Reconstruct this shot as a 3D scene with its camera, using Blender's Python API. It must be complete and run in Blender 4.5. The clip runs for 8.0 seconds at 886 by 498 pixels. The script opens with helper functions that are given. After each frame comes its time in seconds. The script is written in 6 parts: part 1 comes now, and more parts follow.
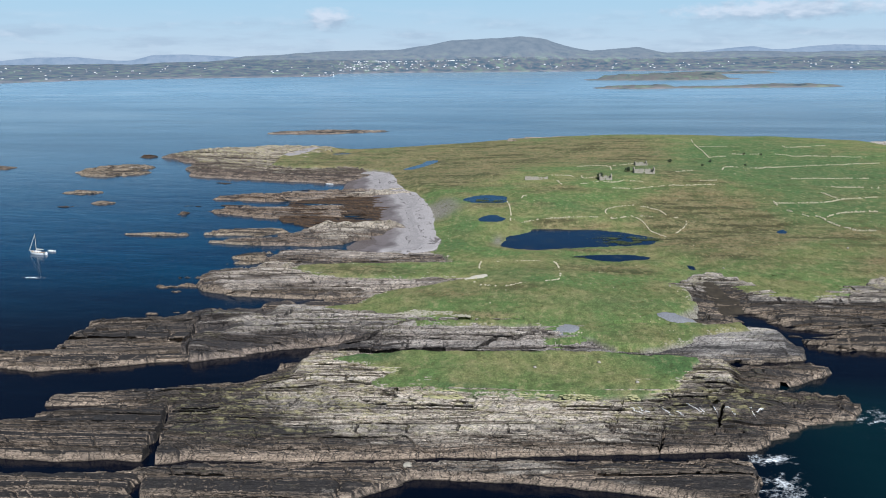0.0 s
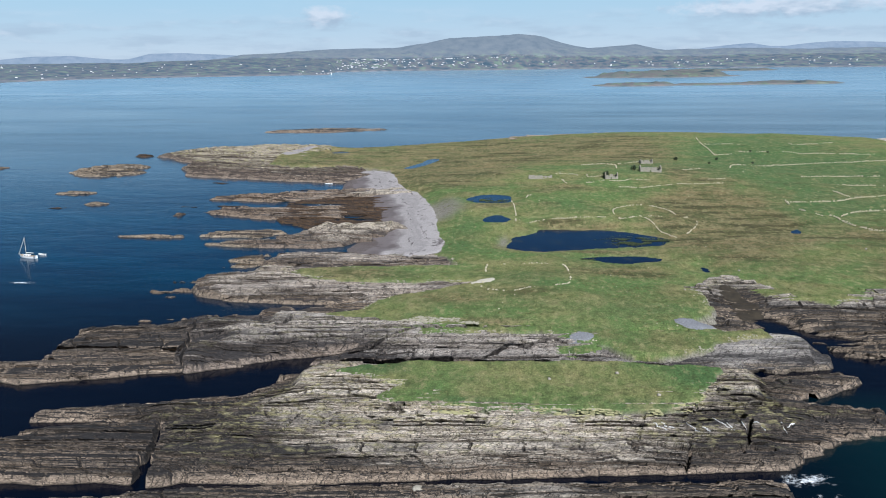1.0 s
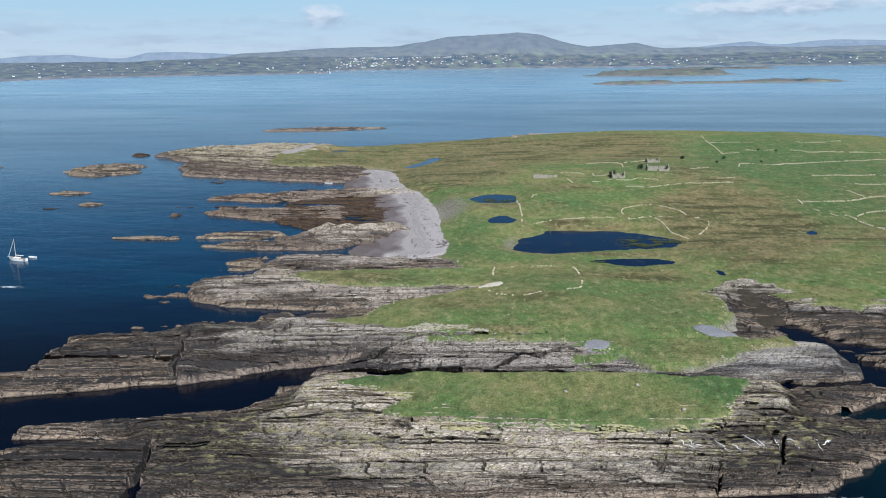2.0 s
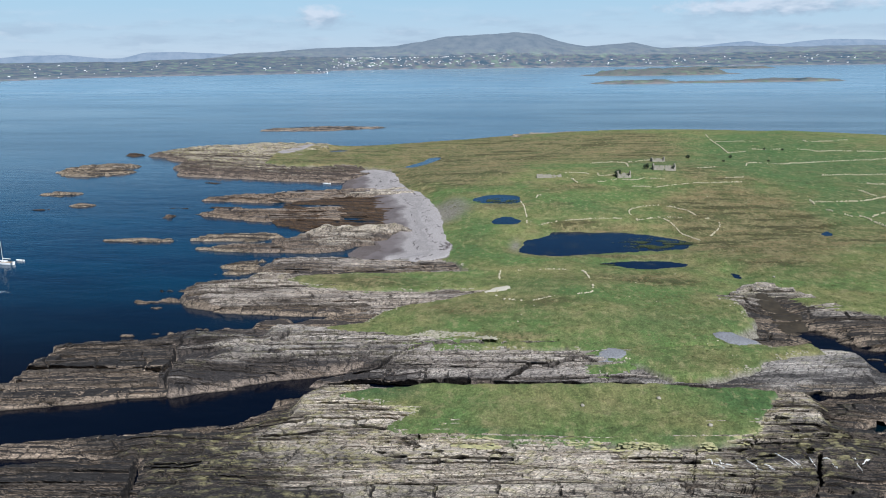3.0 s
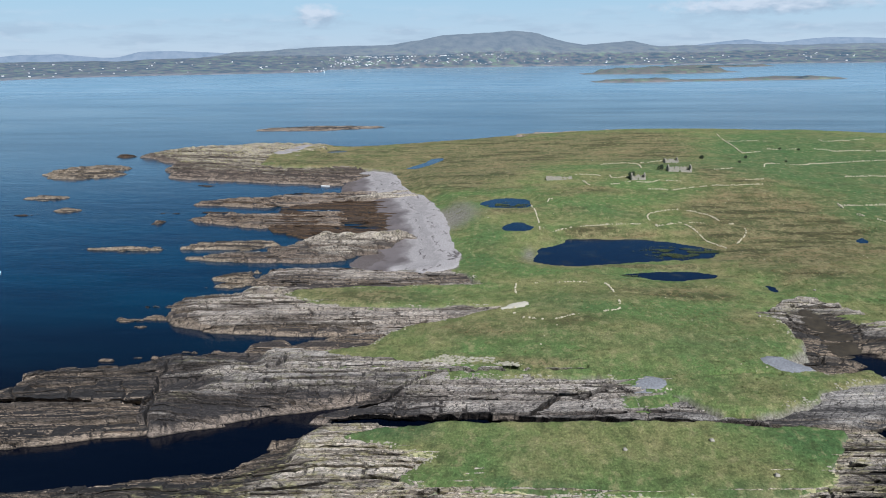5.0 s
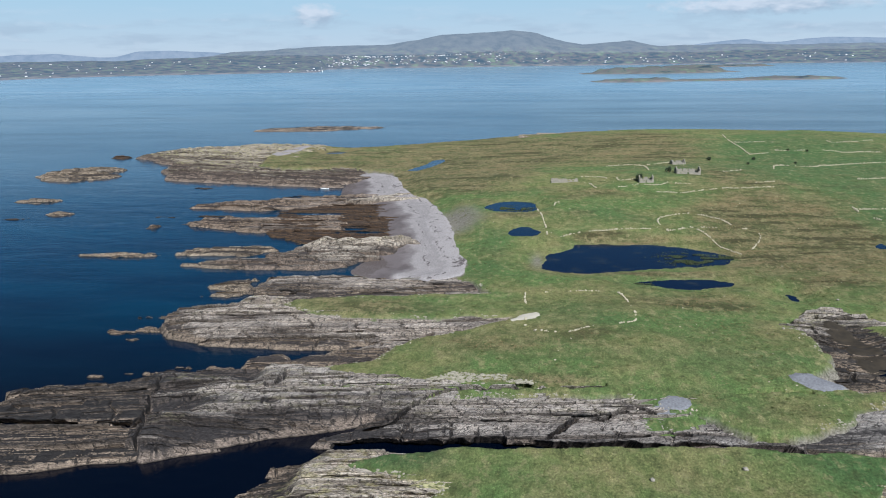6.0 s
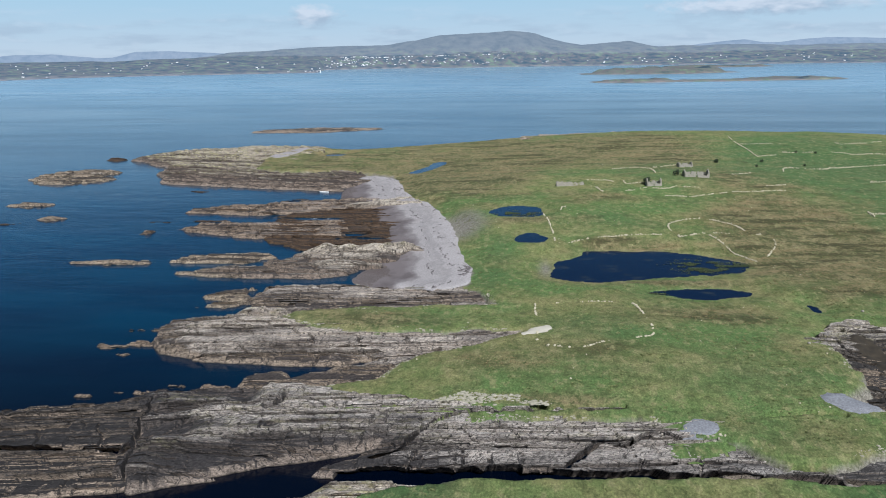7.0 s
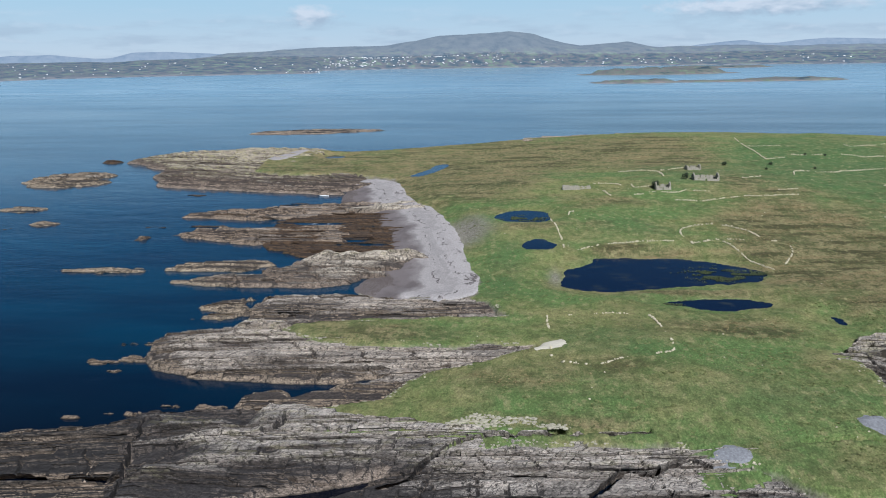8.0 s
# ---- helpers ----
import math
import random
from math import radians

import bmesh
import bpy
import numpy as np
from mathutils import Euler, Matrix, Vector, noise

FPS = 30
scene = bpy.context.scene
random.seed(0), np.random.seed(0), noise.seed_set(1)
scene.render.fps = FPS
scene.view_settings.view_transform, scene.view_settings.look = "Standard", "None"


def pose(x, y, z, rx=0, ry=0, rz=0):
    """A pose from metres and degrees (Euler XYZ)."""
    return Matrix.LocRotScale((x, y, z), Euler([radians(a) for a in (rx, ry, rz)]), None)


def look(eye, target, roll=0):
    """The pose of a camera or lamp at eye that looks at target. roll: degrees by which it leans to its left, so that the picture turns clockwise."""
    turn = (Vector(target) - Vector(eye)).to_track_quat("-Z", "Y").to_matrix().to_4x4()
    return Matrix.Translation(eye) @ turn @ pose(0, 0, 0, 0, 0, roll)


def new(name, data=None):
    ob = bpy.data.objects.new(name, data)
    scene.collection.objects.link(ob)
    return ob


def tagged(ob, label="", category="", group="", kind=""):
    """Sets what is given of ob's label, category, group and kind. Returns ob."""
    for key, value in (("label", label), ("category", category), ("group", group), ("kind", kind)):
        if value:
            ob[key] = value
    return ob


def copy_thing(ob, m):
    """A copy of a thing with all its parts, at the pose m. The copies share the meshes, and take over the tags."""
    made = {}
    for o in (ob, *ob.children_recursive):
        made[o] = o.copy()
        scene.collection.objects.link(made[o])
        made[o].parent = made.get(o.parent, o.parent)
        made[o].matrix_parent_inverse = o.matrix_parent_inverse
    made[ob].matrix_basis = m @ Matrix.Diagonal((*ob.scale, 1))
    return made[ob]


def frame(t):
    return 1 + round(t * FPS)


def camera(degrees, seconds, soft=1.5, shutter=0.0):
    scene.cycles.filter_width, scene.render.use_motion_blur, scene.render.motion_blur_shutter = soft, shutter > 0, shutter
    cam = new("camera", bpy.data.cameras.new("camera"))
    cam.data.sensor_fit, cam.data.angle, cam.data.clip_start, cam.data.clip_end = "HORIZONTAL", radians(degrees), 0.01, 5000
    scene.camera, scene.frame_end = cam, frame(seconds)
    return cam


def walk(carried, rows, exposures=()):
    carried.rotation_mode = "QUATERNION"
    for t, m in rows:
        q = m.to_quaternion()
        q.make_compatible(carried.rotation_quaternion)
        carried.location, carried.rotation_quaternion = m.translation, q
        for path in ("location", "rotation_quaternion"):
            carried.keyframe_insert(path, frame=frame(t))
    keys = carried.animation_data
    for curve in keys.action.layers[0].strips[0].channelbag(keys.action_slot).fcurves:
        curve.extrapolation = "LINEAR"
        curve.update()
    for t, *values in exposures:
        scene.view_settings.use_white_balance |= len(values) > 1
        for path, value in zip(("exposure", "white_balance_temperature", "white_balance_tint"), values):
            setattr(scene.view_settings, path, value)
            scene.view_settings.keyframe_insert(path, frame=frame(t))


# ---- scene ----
cam = camera(60.9, 8.0, 1.0)
PATH = [
    (0, (1.073, -0.123, 81.664), (0.763, 1.793, 81.1830), -0.5),
    (0.5, (-1.069, 5.065, 81.225), (-1.377, 6.98, 80.7411), -0.6),
    (1, (-3.163, 10.312, 80.654), (-3.468, 12.228, 80.1683), -0.67),
    (1.5, (-5.217, 15.545, 80.072), (-5.521, 17.461, 79.5834), -0.7),
    (3, (-11.244, 31.157, 77.47), (-11.539, 33.074, 76.9818), -0.75),
    (3.5, (-13.132, 36.398, 76.898), (-13.425, 38.315, 76.4089), -0.78),
    (4, (-14.95, 41.671, 76.519), (-15.242, 43.588, 76.0301), -0.8),
    (4.5, (-16.84, 46.925, 76.287), (-17.13, 48.842, 75.7972), -0.82),
    (6, (-22.778, 62.451, 75.98), (-23.061, 64.369, 75.4886), -0.84),
    (6.5, (-24.703, 67.571, 75.985), (-24.984, 69.489, 75.4937), -0.84),
    (7, (-26.656, 72.682, 75.964), (-26.934, 74.6, 75.4738), -0.85),
    (7.5, (-28.664, 77.757, 75.938), (-28.941, 79.676, 75.4480), -0.85),
    (8, (-30.687, 82.79, 75.905), (-30.961, 84.71, 75.4161), -0.85),
]
walk(cam, [(t, look(eye, target, roll)) for t, eye, target, roll in PATH], [(0, 0.32, 5510, 10), (8, 0.26, 5510, 10)])

# ---- world, sun, exposure ----
SUN_AZ, SUN_EL = 152.0, 45.0          # degrees clockwise from the way ahead (y), and above the sea
world = bpy.data.worlds.new("sky")
scene.world = world
world.use_nodes = True
wt = world.node_tree
wt.nodes.clear()


def node(tree, kind, inputs=None, **props):
    n = tree.nodes.new(kind)
    for k, v in props.items():
        setattr(n, k, v)
    for k, v in (inputs or {}).items():
        if hasattr(v, "is_output"):
            tree.links.new(v, n.inputs[k])
        else:
            n.inputs[k].default_value = v
    return n


def math_n(tree, op, a, b=0.0, clamp=False):
    n = node(tree, "ShaderNodeMath", {0: a, 1: b}, operation=op)
    n.use_clamp = clamp
    return n.outputs[0]


def ramp_n(tree, fac, stops):
    n = node(tree, "ShaderNodeValToRGB", {0: fac})
    while len(n.color_ramp.elements) < len(stops):
        n.color_ramp.elements.new(0.5)
    for e, (p, c) in zip(n.color_ramp.elements, stops):
        e.position, e.color = p, (*c, 1) if len(c) == 3 else c
    return n.outputs[0]


def mix_n(tree, fac, a, b):
    n = node(tree, "ShaderNodeMix", data_type="RGBA")
    for i, v in ((0, fac), (6, a), (7, b)):
        if hasattr(v, "is_output"):
            tree.links.new(v, n.inputs[i])
        else:
            n.inputs[i].default_value = (*v, 1) if isinstance(v, tuple) and len(v) == 3 else v
    return n.outputs[2]


def noise_n(tree, vec, scale, detail=4.0, rough=0.55):
    return node(tree, "ShaderNodeTexNoise", {"Vector": vec, "Scale": scale, "Detail": detail, "Roughness": rough}).outputs[0]


def map_n(tree, vec, scale=(1, 1, 1), loc=(0, 0, 0)):
    return node(tree, "ShaderNodeMapping", {"Vector": vec, "Scale": scale, "Location": loc}).outputs[0]


sky = node(wt, "ShaderNodeTexSky", sky_type="NISHITA", sun_disc=False, sun_elevation=radians(SUN_EL), sun_rotation=radians(SUN_AZ),
           altitude=50, air_density=0.8, dust_density=0.1, ozone_density=3.0)
way = node(wt, "ShaderNodeTexCoord").outputs["Generated"]
sep = node(wt, "ShaderNodeSeparateXYZ", {0: way})
# bright haze along the skyline, with long flat banks of thin cloud in it
haze = node(wt, "ShaderNodeMapRange", {0: sep.outputs[2], 1: 0.09, 2: 0.28, 3: 0.95, 4: 0.0}, interpolation_type="SMOOTHSTEP").outputs[0]
tone = ramp_n(wt, math_n(wt, "MULTIPLY", sep.outputs[2], 2.5, True), [(0.0, (14.2, 15.3, 15.6)), (0.06, (13.0, 15.0, 15.7)), (0.2, (10.4, 14.5, 16.0)), (0.45, (1.3, 6.4, 12.4)), (1.0, (0.3, 1.7, 4.2))])
wisp = noise_n(wt, map_n(wt, way, (11, 11, 75)), 1.0, 6, 0.55)
low = node(wt, "ShaderNodeMapRange", {0: sep.outputs[2], 1: 0.035, 2: 0.065, 3: 0.55, 4: 0.05}).outputs[0]
thin = math_n(wt, "MULTIPLY", math_n(wt, "MULTIPLY", math_n(wt, "SUBTRACT", wisp, 0.46), 5.0, True), low)


def cumulus(x, y, z, wide, tall):
    """A small cumulus: a flat-bottomed swelling of noise round one direction of the sky."""
    off = node(wt, "ShaderNodeVectorMath", {0: way, 1: (x, y, z)}, operation="SUBTRACT").outputs[0]
    off = map_n(wt, off, (1 / wide, 1 / wide, 1 / tall))
    r = node(wt, "ShaderNodeVectorMath", {0: off}, operation="LENGTH").outputs["Value"]
    fluff = noise_n(wt, map_n(wt, way, (60, 60, 110)), 1.0, 6, 0.6)
    return math_n(wt, "MULTIPLY", math_n(wt, "SUBTRACT", math_n(wt, "ADD", 0.35, math_n(wt, "MULTIPLY", fluff, 1.5)), r), 1.6, True)


puff = math_n(wt, "MAXIMUM", cumulus(-0.298, 0.953, 0.054, 0.036, 0.014), cumulus(0.244, 0.968, 0.056, 0.125, 0.0125))
puff = math_n(wt, "MULTIPLY", puff, 0.85)
shade = noise_n(wt, map_n(wt, way, (30, 30, 90)), 1.0, 4, 0.5)
# white tops, grey flat undersides
belly = node(wt, "ShaderNodeMapRange", {0: sep.outputs[2], 1: 0.047, 2: 0.062, 3: -0.16, 4: 0.10}).outputs[0]
cloud_col = ramp_n(wt, math_n(wt, "ADD", shade, belly), [(0.36, (9.6, 11.2, 12.4)), (0.60, (16.2, 16.4, 16.4))])
above = node(wt, "ShaderNodeVectorMath", {0: sky.outputs[0], 1: (0.62, 0.62, 0.62)}, operation="MULTIPLY").outputs[0]
col = mix_n(wt, thin, mix_n(wt, haze, above, tone), cloud_col)
col = mix_n(wt, puff, col, cloud_col)
node(wt, "ShaderNodeOutputWorld", {0: node(wt, "ShaderNodeBackground", {0: col, 1: 0.0365}).outputs[0]})

sun = new("sun", bpy.data.lights.new("sun", "SUN"))
sun.data.energy, sun.data.angle, sun.data.color = 5.0, radians(0.53), (1.0, 0.95, 0.87)
sun_from = Vector((math.sin(radians(SUN_AZ)) * math.cos(radians(SUN_EL)), math.cos(radians(SUN_AZ)) * math.cos(radians(SUN_EL)), math.sin(radians(SUN_EL))))
sun.matrix_world = look(sun_from * 300, (0, 0, 0))


# ---- materials ----
def material(name):
    m = bpy.data.materials.new(name)
    m.use_nodes = True
    t = m.node_tree
    t.nodes.clear()
    bsdf = node(t, "ShaderNodeBsdfPrincipled")
    node(t, "ShaderNodeOutputMaterial", {0: bsdf.outputs[0]})
    return m, t, bsdf


def put(t, bsdf, **values):
    names = {"color": "Base Color", "rough": "Roughness", "normal": "Normal", "metal": "Metallic", "ior": "IOR", "spec": "Specular IOR Level", "alpha": "Alpha"}
    for k, v in values.items():
        s = bsdf.inputs[names[k]]
        if hasattr(v, "is_output"):
            t.links.new(v, s)
        else:
            s.default_value = (*v, 1) if isinstance(v, tuple) else v


def bump_n(t, height, strength, dist, normal=None):
    n = node(t, "ShaderNodeBump", {"Height": height, "Strength": strength, "Distance": dist})
    if normal is not None:
        t.links.new(normal, n.inputs["Normal"])
    return n.outputs[0]


def times_n(tree, a, b):
    n = node(tree, "ShaderNodeMix", data_type="RGBA", blend_type="MULTIPLY")
    n.inputs[0].default_value = 1.0
    tree.links.new(a, n.inputs[6])
    tree.links.new(b, n.inputs[7])
    return n.outputs[2]


def rock_material(name, tan, dark, pale, lichen_amount, lift, mid_x=-14.0, lichen_from=4.4):
    """Bedded sandstone in its shore zones: barnacle tan at the tide, black lichen in the splash, pale grey above, yellow lichen near the turf.
    u runs along the strike, so grain is drawn out along it."""
    m, t, b = material(name)
    obj = node(t, "ShaderNodeTexCoord").outputs["Object"]
    geo = node(t, "ShaderNodeNewGeometry")
    z = node(t, "ShaderNodeSeparateXYZ", {0: geo.outputs["Position"]}).outputs[2]
    grain = noise_n(t, map_n(t, obj, (0.22, 2.4, 3.2)), 1.0, 7, 0.72)
    cell = node(t, "ShaderNodeTexVoronoi", {"Vector": map_n(t, obj, (0.42, 1.05, 0.9)), "Scale": 1.0, "Randomness": 0.9}).outputs["Color"]
    cell = node(t, "ShaderNodeSeparateColor", {0: cell}).outputs[0]
    fine = noise_n(t, map_n(t, obj, (1.1, 3.2, 4.0)), 1.0, 6, 0.72)
    patch = noise_n(t, map_n(t, obj, (0.030, 0.13, 0.3)), 1.0, 5, 0.6)
    streak = noise_n(t, map_n(t, obj, (0.05, 0.75, 1.0)), 1.0, 5, 0.65)
    blotch = noise_n(t, map_n(t, obj, (0.30, 0.7, 0.6)), 1.0, 6, 0.65)
    zone = math_n(t, "ADD", z, math_n(t, "MULTIPLY", math_n(t, "SUBTRACT", patch, 0.5), 8.0))
    zone = math_n(t, "ADD", zone, math_n(t, "MULTIPLY", math_n(t, "SUBTRACT", streak, 0.5), 2.6))
    zone = math_n(t, "ADD", zone, math_n(t, "MULTIPLY", math_n(t, "SUBTRACT", fine, 0.5), 1.6))
    # the zones shift darker away from mid_x, towards either end of the shore
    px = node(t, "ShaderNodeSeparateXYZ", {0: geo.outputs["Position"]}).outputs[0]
    toward_ends = node(t, "ShaderNodeMapRange", {0: math_n(t, "ABSOLUTE", math_n(t, "SUBTRACT", px, mid_x)), 1: 8.0, 2: 78.0, 3: 0.4, 4: -3.6}).outputs[0]
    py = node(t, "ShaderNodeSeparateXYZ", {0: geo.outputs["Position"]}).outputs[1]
    toward_ends = math_n(t, "MULTIPLY", toward_ends, node(t, "ShaderNodeMapRange", {0: py, 1: 222.0, 2: 245.0, 3: 1.0, 4: 0.0}).outputs[0])
    toward_ends = math_n(t, "MULTIPLY", toward_ends, node(t, "ShaderNodeMapRange", {0: py, 1: 168.0, 2: 200.0, 3: 1.0, 4: 0.4}).outputs[0])
    zone = math_n(t, "ADD", zone, toward_ends)
    zone = math_n(t, "MULTIPLY", math_n(t, "ADD", zone, lift), 0.2)
    mid = tuple((p + d) * 0.5 for p, d in zip(pale, dark))
    col = ramp_n(t, zone, [(0.0, dark), (0.42, dark), (0.56, mid), (0.74, pale)])
    tide = math_n(t, "ADD", z, math_n(t, "ADD", math_n(t, "MULTIPLY", math_n(t, "SUBTRACT", patch, 0.5), 3.0), math_n(t, "MULTIPLY", math_n(t, "SUBTRACT", streak, 0.5), 3.0)))
    col = mix_n(t, node(t, "ShaderNodeMapRange", {0: tide, 1: 0.35, 2: 0.95, 3: 0.9, 4: 0.0}).outputs[0], col, tan)
    # quartz flecks and bird-whitened spots
    fleck = math_n(t, "MULTIPLY", math_n(t, "SUBTRACT", noise_n(t, map_n(t, obj, (1.6, 3.0, 3.0)), 1.0, 6, 0.8), 0.60), 8.0, True)
    col = mix_n(t, math_n(t, "MULTIPLY", fleck, 0.55), col, (pale[0] * 1.25, pale[1] * 1.25, pale[2] * 1.25))
    # faces turned seaward go tan where low; faces turned along x go dark
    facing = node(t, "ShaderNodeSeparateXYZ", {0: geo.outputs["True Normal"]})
    sea_face = math_n(t, "ADD", math_n(t, "MULTIPLY", facing.outputs[1], -1.0), math_n(t, "MULTIPLY", math_n(t, "SUBTRACT", blotch, 0.5), 0.9))
    sea_face = node(t, "ShaderNodeMapRange", {0: sea_face, 1: 0.42, 2: 0.75, 3: 0.0, 4: 0.9}).outputs[0]
    spray = node(t, "ShaderNodeMapRange", {0: math_n(t, "ADD", z, math_n(t, "MULTIPLY", math_n(t, "SUBTRACT", patch, 0.5), 4.0)), 1: 1.5, 2: 2.6, 3: 1.0, 4: 0.22}).outputs[0]
    steep = math_n(t, "MULTIPLY", sea_face, spray)
    col = mix_n(t, steep, col, tan)
    side_face = node(t, "ShaderNodeMapRange", {0: math_n(t, "ABSOLUTE", facing.outputs[0]), 1: 0.45, 2: 0.75, 3: 0.0, 4: 0.8}).outputs[0]
    col = mix_n(t, side_face, col, dark)
    # thin dark and light laminae
    col = times_n(t, col, ramp_n(t, grain, [(0.33, (0.34, 0.325, 0.31)), (0.42, (0.84, 0.83, 0.82)), (0.52, (1.0, 1.0, 1.0)), (0.66, (1.20, 1.19, 1.17))]))
    col = times_n(t, col, ramp_n(t, fine, [(0.34, (0.50, 0.49, 0.48)), (0.47, (1.0, 1.0, 1.0)), (0.66, (1.22, 1.21, 1.20))]))
    grit = noise_n(t, map_n(t, obj, (2.0, 5.5, 6.0)), 1.0, 4, 0.7)
    col = times_n(t, col, ramp_n(t, grit, [(0.36, (0.32, 0.31, 0.30)), (0.46, (0.93, 0.93, 0.93)), (0.54, (1.0, 1.0, 1.0)), (0.66, (1.7, 1.67, 1.62))]))
    # hairline joints, in two slanting sets
    co = node(t, "ShaderNodeSeparateXYZ", {0: obj})
    for along, across, width in ((0.52, -0.42, 0.046), (0.26, -0.22, 0.030), (0.19, 0.10, 0.014)):
        q = math_n(t, "ADD", math_n(t, "MULTIPLY", co.outputs[0], along), math_n(t, "MULTIPLY", co.outputs[1], across))
        q = math_n(t, "ADD", q, math_n(t, "MULTIPLY", patch, 2.0))
        q = math_n(t, "ADD", q, math_n(t, "MULTIPLY", blotch, 0.9))
        hair = math_n(t, "LESS_THAN", math_n(t, "ABSOLUTE", math_n(t, "SUBTRACT", math_n(t, "FRACT", q), 0.5)), width)
        hair = math_n(t, "MULTIPLY", hair, math_n(t, "GREATER_THAN", blotch, 0.47))
        col = mix_n(t, math_n(t, "MULTIPLY", hair, 0.78), col, (0.030, 0.027, 0.025))
    col = times_n(t, col, ramp_n(t, cell, [(0.0, (0.70, 0.70, 0.71)), (0.5, (0.97, 0.96, 0.95)), (1.0, (1.0, 1.0, 1.0))]))
    spots = math_n(t, "MULTIPLY", math_n(t, "SUBTRACT", blotch, 0.50), 7.0, True)
    up = node(t, "ShaderNodeMapRange", {0: math_n(t, "ADD", z, math_n(t, "MULTIPLY", streak, 2.0)), 1: lichen_from, 2: lichen_from + 1.0}).outputs[0]
    col = mix_n(t, math_n(t, "MULTIPLY", math_n(t, "MULTIPLY", spots, up), lichen_amount), col, (0.47, 0.42, 0.20))
    wet = node(t, "ShaderNodeMapRange", {0: math_n(t, "ADD", z, math_n(t, "MULTIPLY", fine, 0.5)), 1: 0.30, 2: 0.62, 3: 0.85, 4: 0.0}).outputs[0]
    col = mix_n(t, wet, col, (0.030, 0.024, 0.016))
    # uneven blocks, large and small, parted by dark clefts
    bent = node(t, "ShaderNodeVectorMath", {0: obj, 1: node(t, "ShaderNodeCombineXYZ", {0: math_n(t, "MULTIPLY", co.outputs[1], 0.45), 1: math_n(t, "MULTIPLY", blotch, 1.2)}).outputs[0]}, operation="ADD").outputs[0]
    crack = node(t, "ShaderNodeTexVoronoi", {"Vector": map_n(t, bent, (0.22, 0.8, 0.5)), "Scale": 1.0}, feature="DISTANCE_TO_EDGE").outputs["Distance"]
    chip = node(t, "ShaderNodeTexVoronoi", {"Vector": map_n(t, bent, (0.75, 2.0, 1.2)), "Scale": 1.0}, feature="DISTANCE_TO_EDGE").outputs["Distance"]
    cleft = math_n(t, "MULTIPLY", math_n(t, "LESS_THAN", crack, 0.018), math_n(t, "GREATER_THAN", streak, 0.52))
    cleft = math_n(t, "MAXIMUM", cleft, math_n(t, "MULTIPLY", math_n(t, "LESS_THAN", chip, 0.045), math_n(t, "GREATER_THAN", blotch, 0.62)))
    col = mix_n(t, math_n(t, "MULTIPLY", cleft, 0.75), col, (0.024, 0.021, 0.019))
    crack = node(t, "ShaderNodeMapRange", {0: crack, 1: 0.0, 2: 0.05}).outputs[0]
    h = math_n(t, "ADD", grain, math_n(t, "MULTIPLY", fine, 0.5))
    nrm = bump_n(t, crack, 0.45, 0.25, bump_n(t, h, 1.0, 0.55))
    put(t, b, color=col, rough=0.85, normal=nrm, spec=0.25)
    return m


def plain(name, color, rough=0.7, vary=0.25, scale=3.0, metal=0.0):
    m, t, b = material(name)
    obj = node(t, "ShaderNodeTexCoord").outputs["Object"]
    n = noise_n(t, obj, scale, 5, 0.6)
    lo, hi = tuple(c * (1 - vary) for c in color), tuple(min(1, c * (1 + vary)) for c in color)
    put(t, b, color=mix_n(t, n, lo, hi), rough=rough, metal=metal, normal=bump_n(t, n, 0.3, 0.05))
    return m


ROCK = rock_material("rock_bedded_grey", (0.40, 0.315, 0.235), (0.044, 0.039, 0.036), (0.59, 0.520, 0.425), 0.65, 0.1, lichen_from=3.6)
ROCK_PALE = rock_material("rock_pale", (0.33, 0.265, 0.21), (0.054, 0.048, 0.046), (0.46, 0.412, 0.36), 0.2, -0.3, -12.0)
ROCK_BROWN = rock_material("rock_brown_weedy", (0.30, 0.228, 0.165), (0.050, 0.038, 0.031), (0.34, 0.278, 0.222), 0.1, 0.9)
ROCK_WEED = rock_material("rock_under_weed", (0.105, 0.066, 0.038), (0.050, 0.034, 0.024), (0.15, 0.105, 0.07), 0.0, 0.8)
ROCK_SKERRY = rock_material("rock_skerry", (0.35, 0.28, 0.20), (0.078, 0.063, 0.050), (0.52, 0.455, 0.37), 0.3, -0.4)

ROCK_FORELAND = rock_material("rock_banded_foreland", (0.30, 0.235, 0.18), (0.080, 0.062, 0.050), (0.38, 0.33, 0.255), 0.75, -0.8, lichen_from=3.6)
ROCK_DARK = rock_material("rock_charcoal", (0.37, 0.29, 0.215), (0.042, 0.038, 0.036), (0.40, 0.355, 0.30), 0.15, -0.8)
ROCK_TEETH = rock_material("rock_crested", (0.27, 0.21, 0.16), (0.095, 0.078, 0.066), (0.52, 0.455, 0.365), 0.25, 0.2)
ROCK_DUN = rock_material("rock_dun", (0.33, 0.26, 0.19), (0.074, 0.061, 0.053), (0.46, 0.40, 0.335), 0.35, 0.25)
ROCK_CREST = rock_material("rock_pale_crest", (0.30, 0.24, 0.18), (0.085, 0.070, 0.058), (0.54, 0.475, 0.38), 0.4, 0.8)

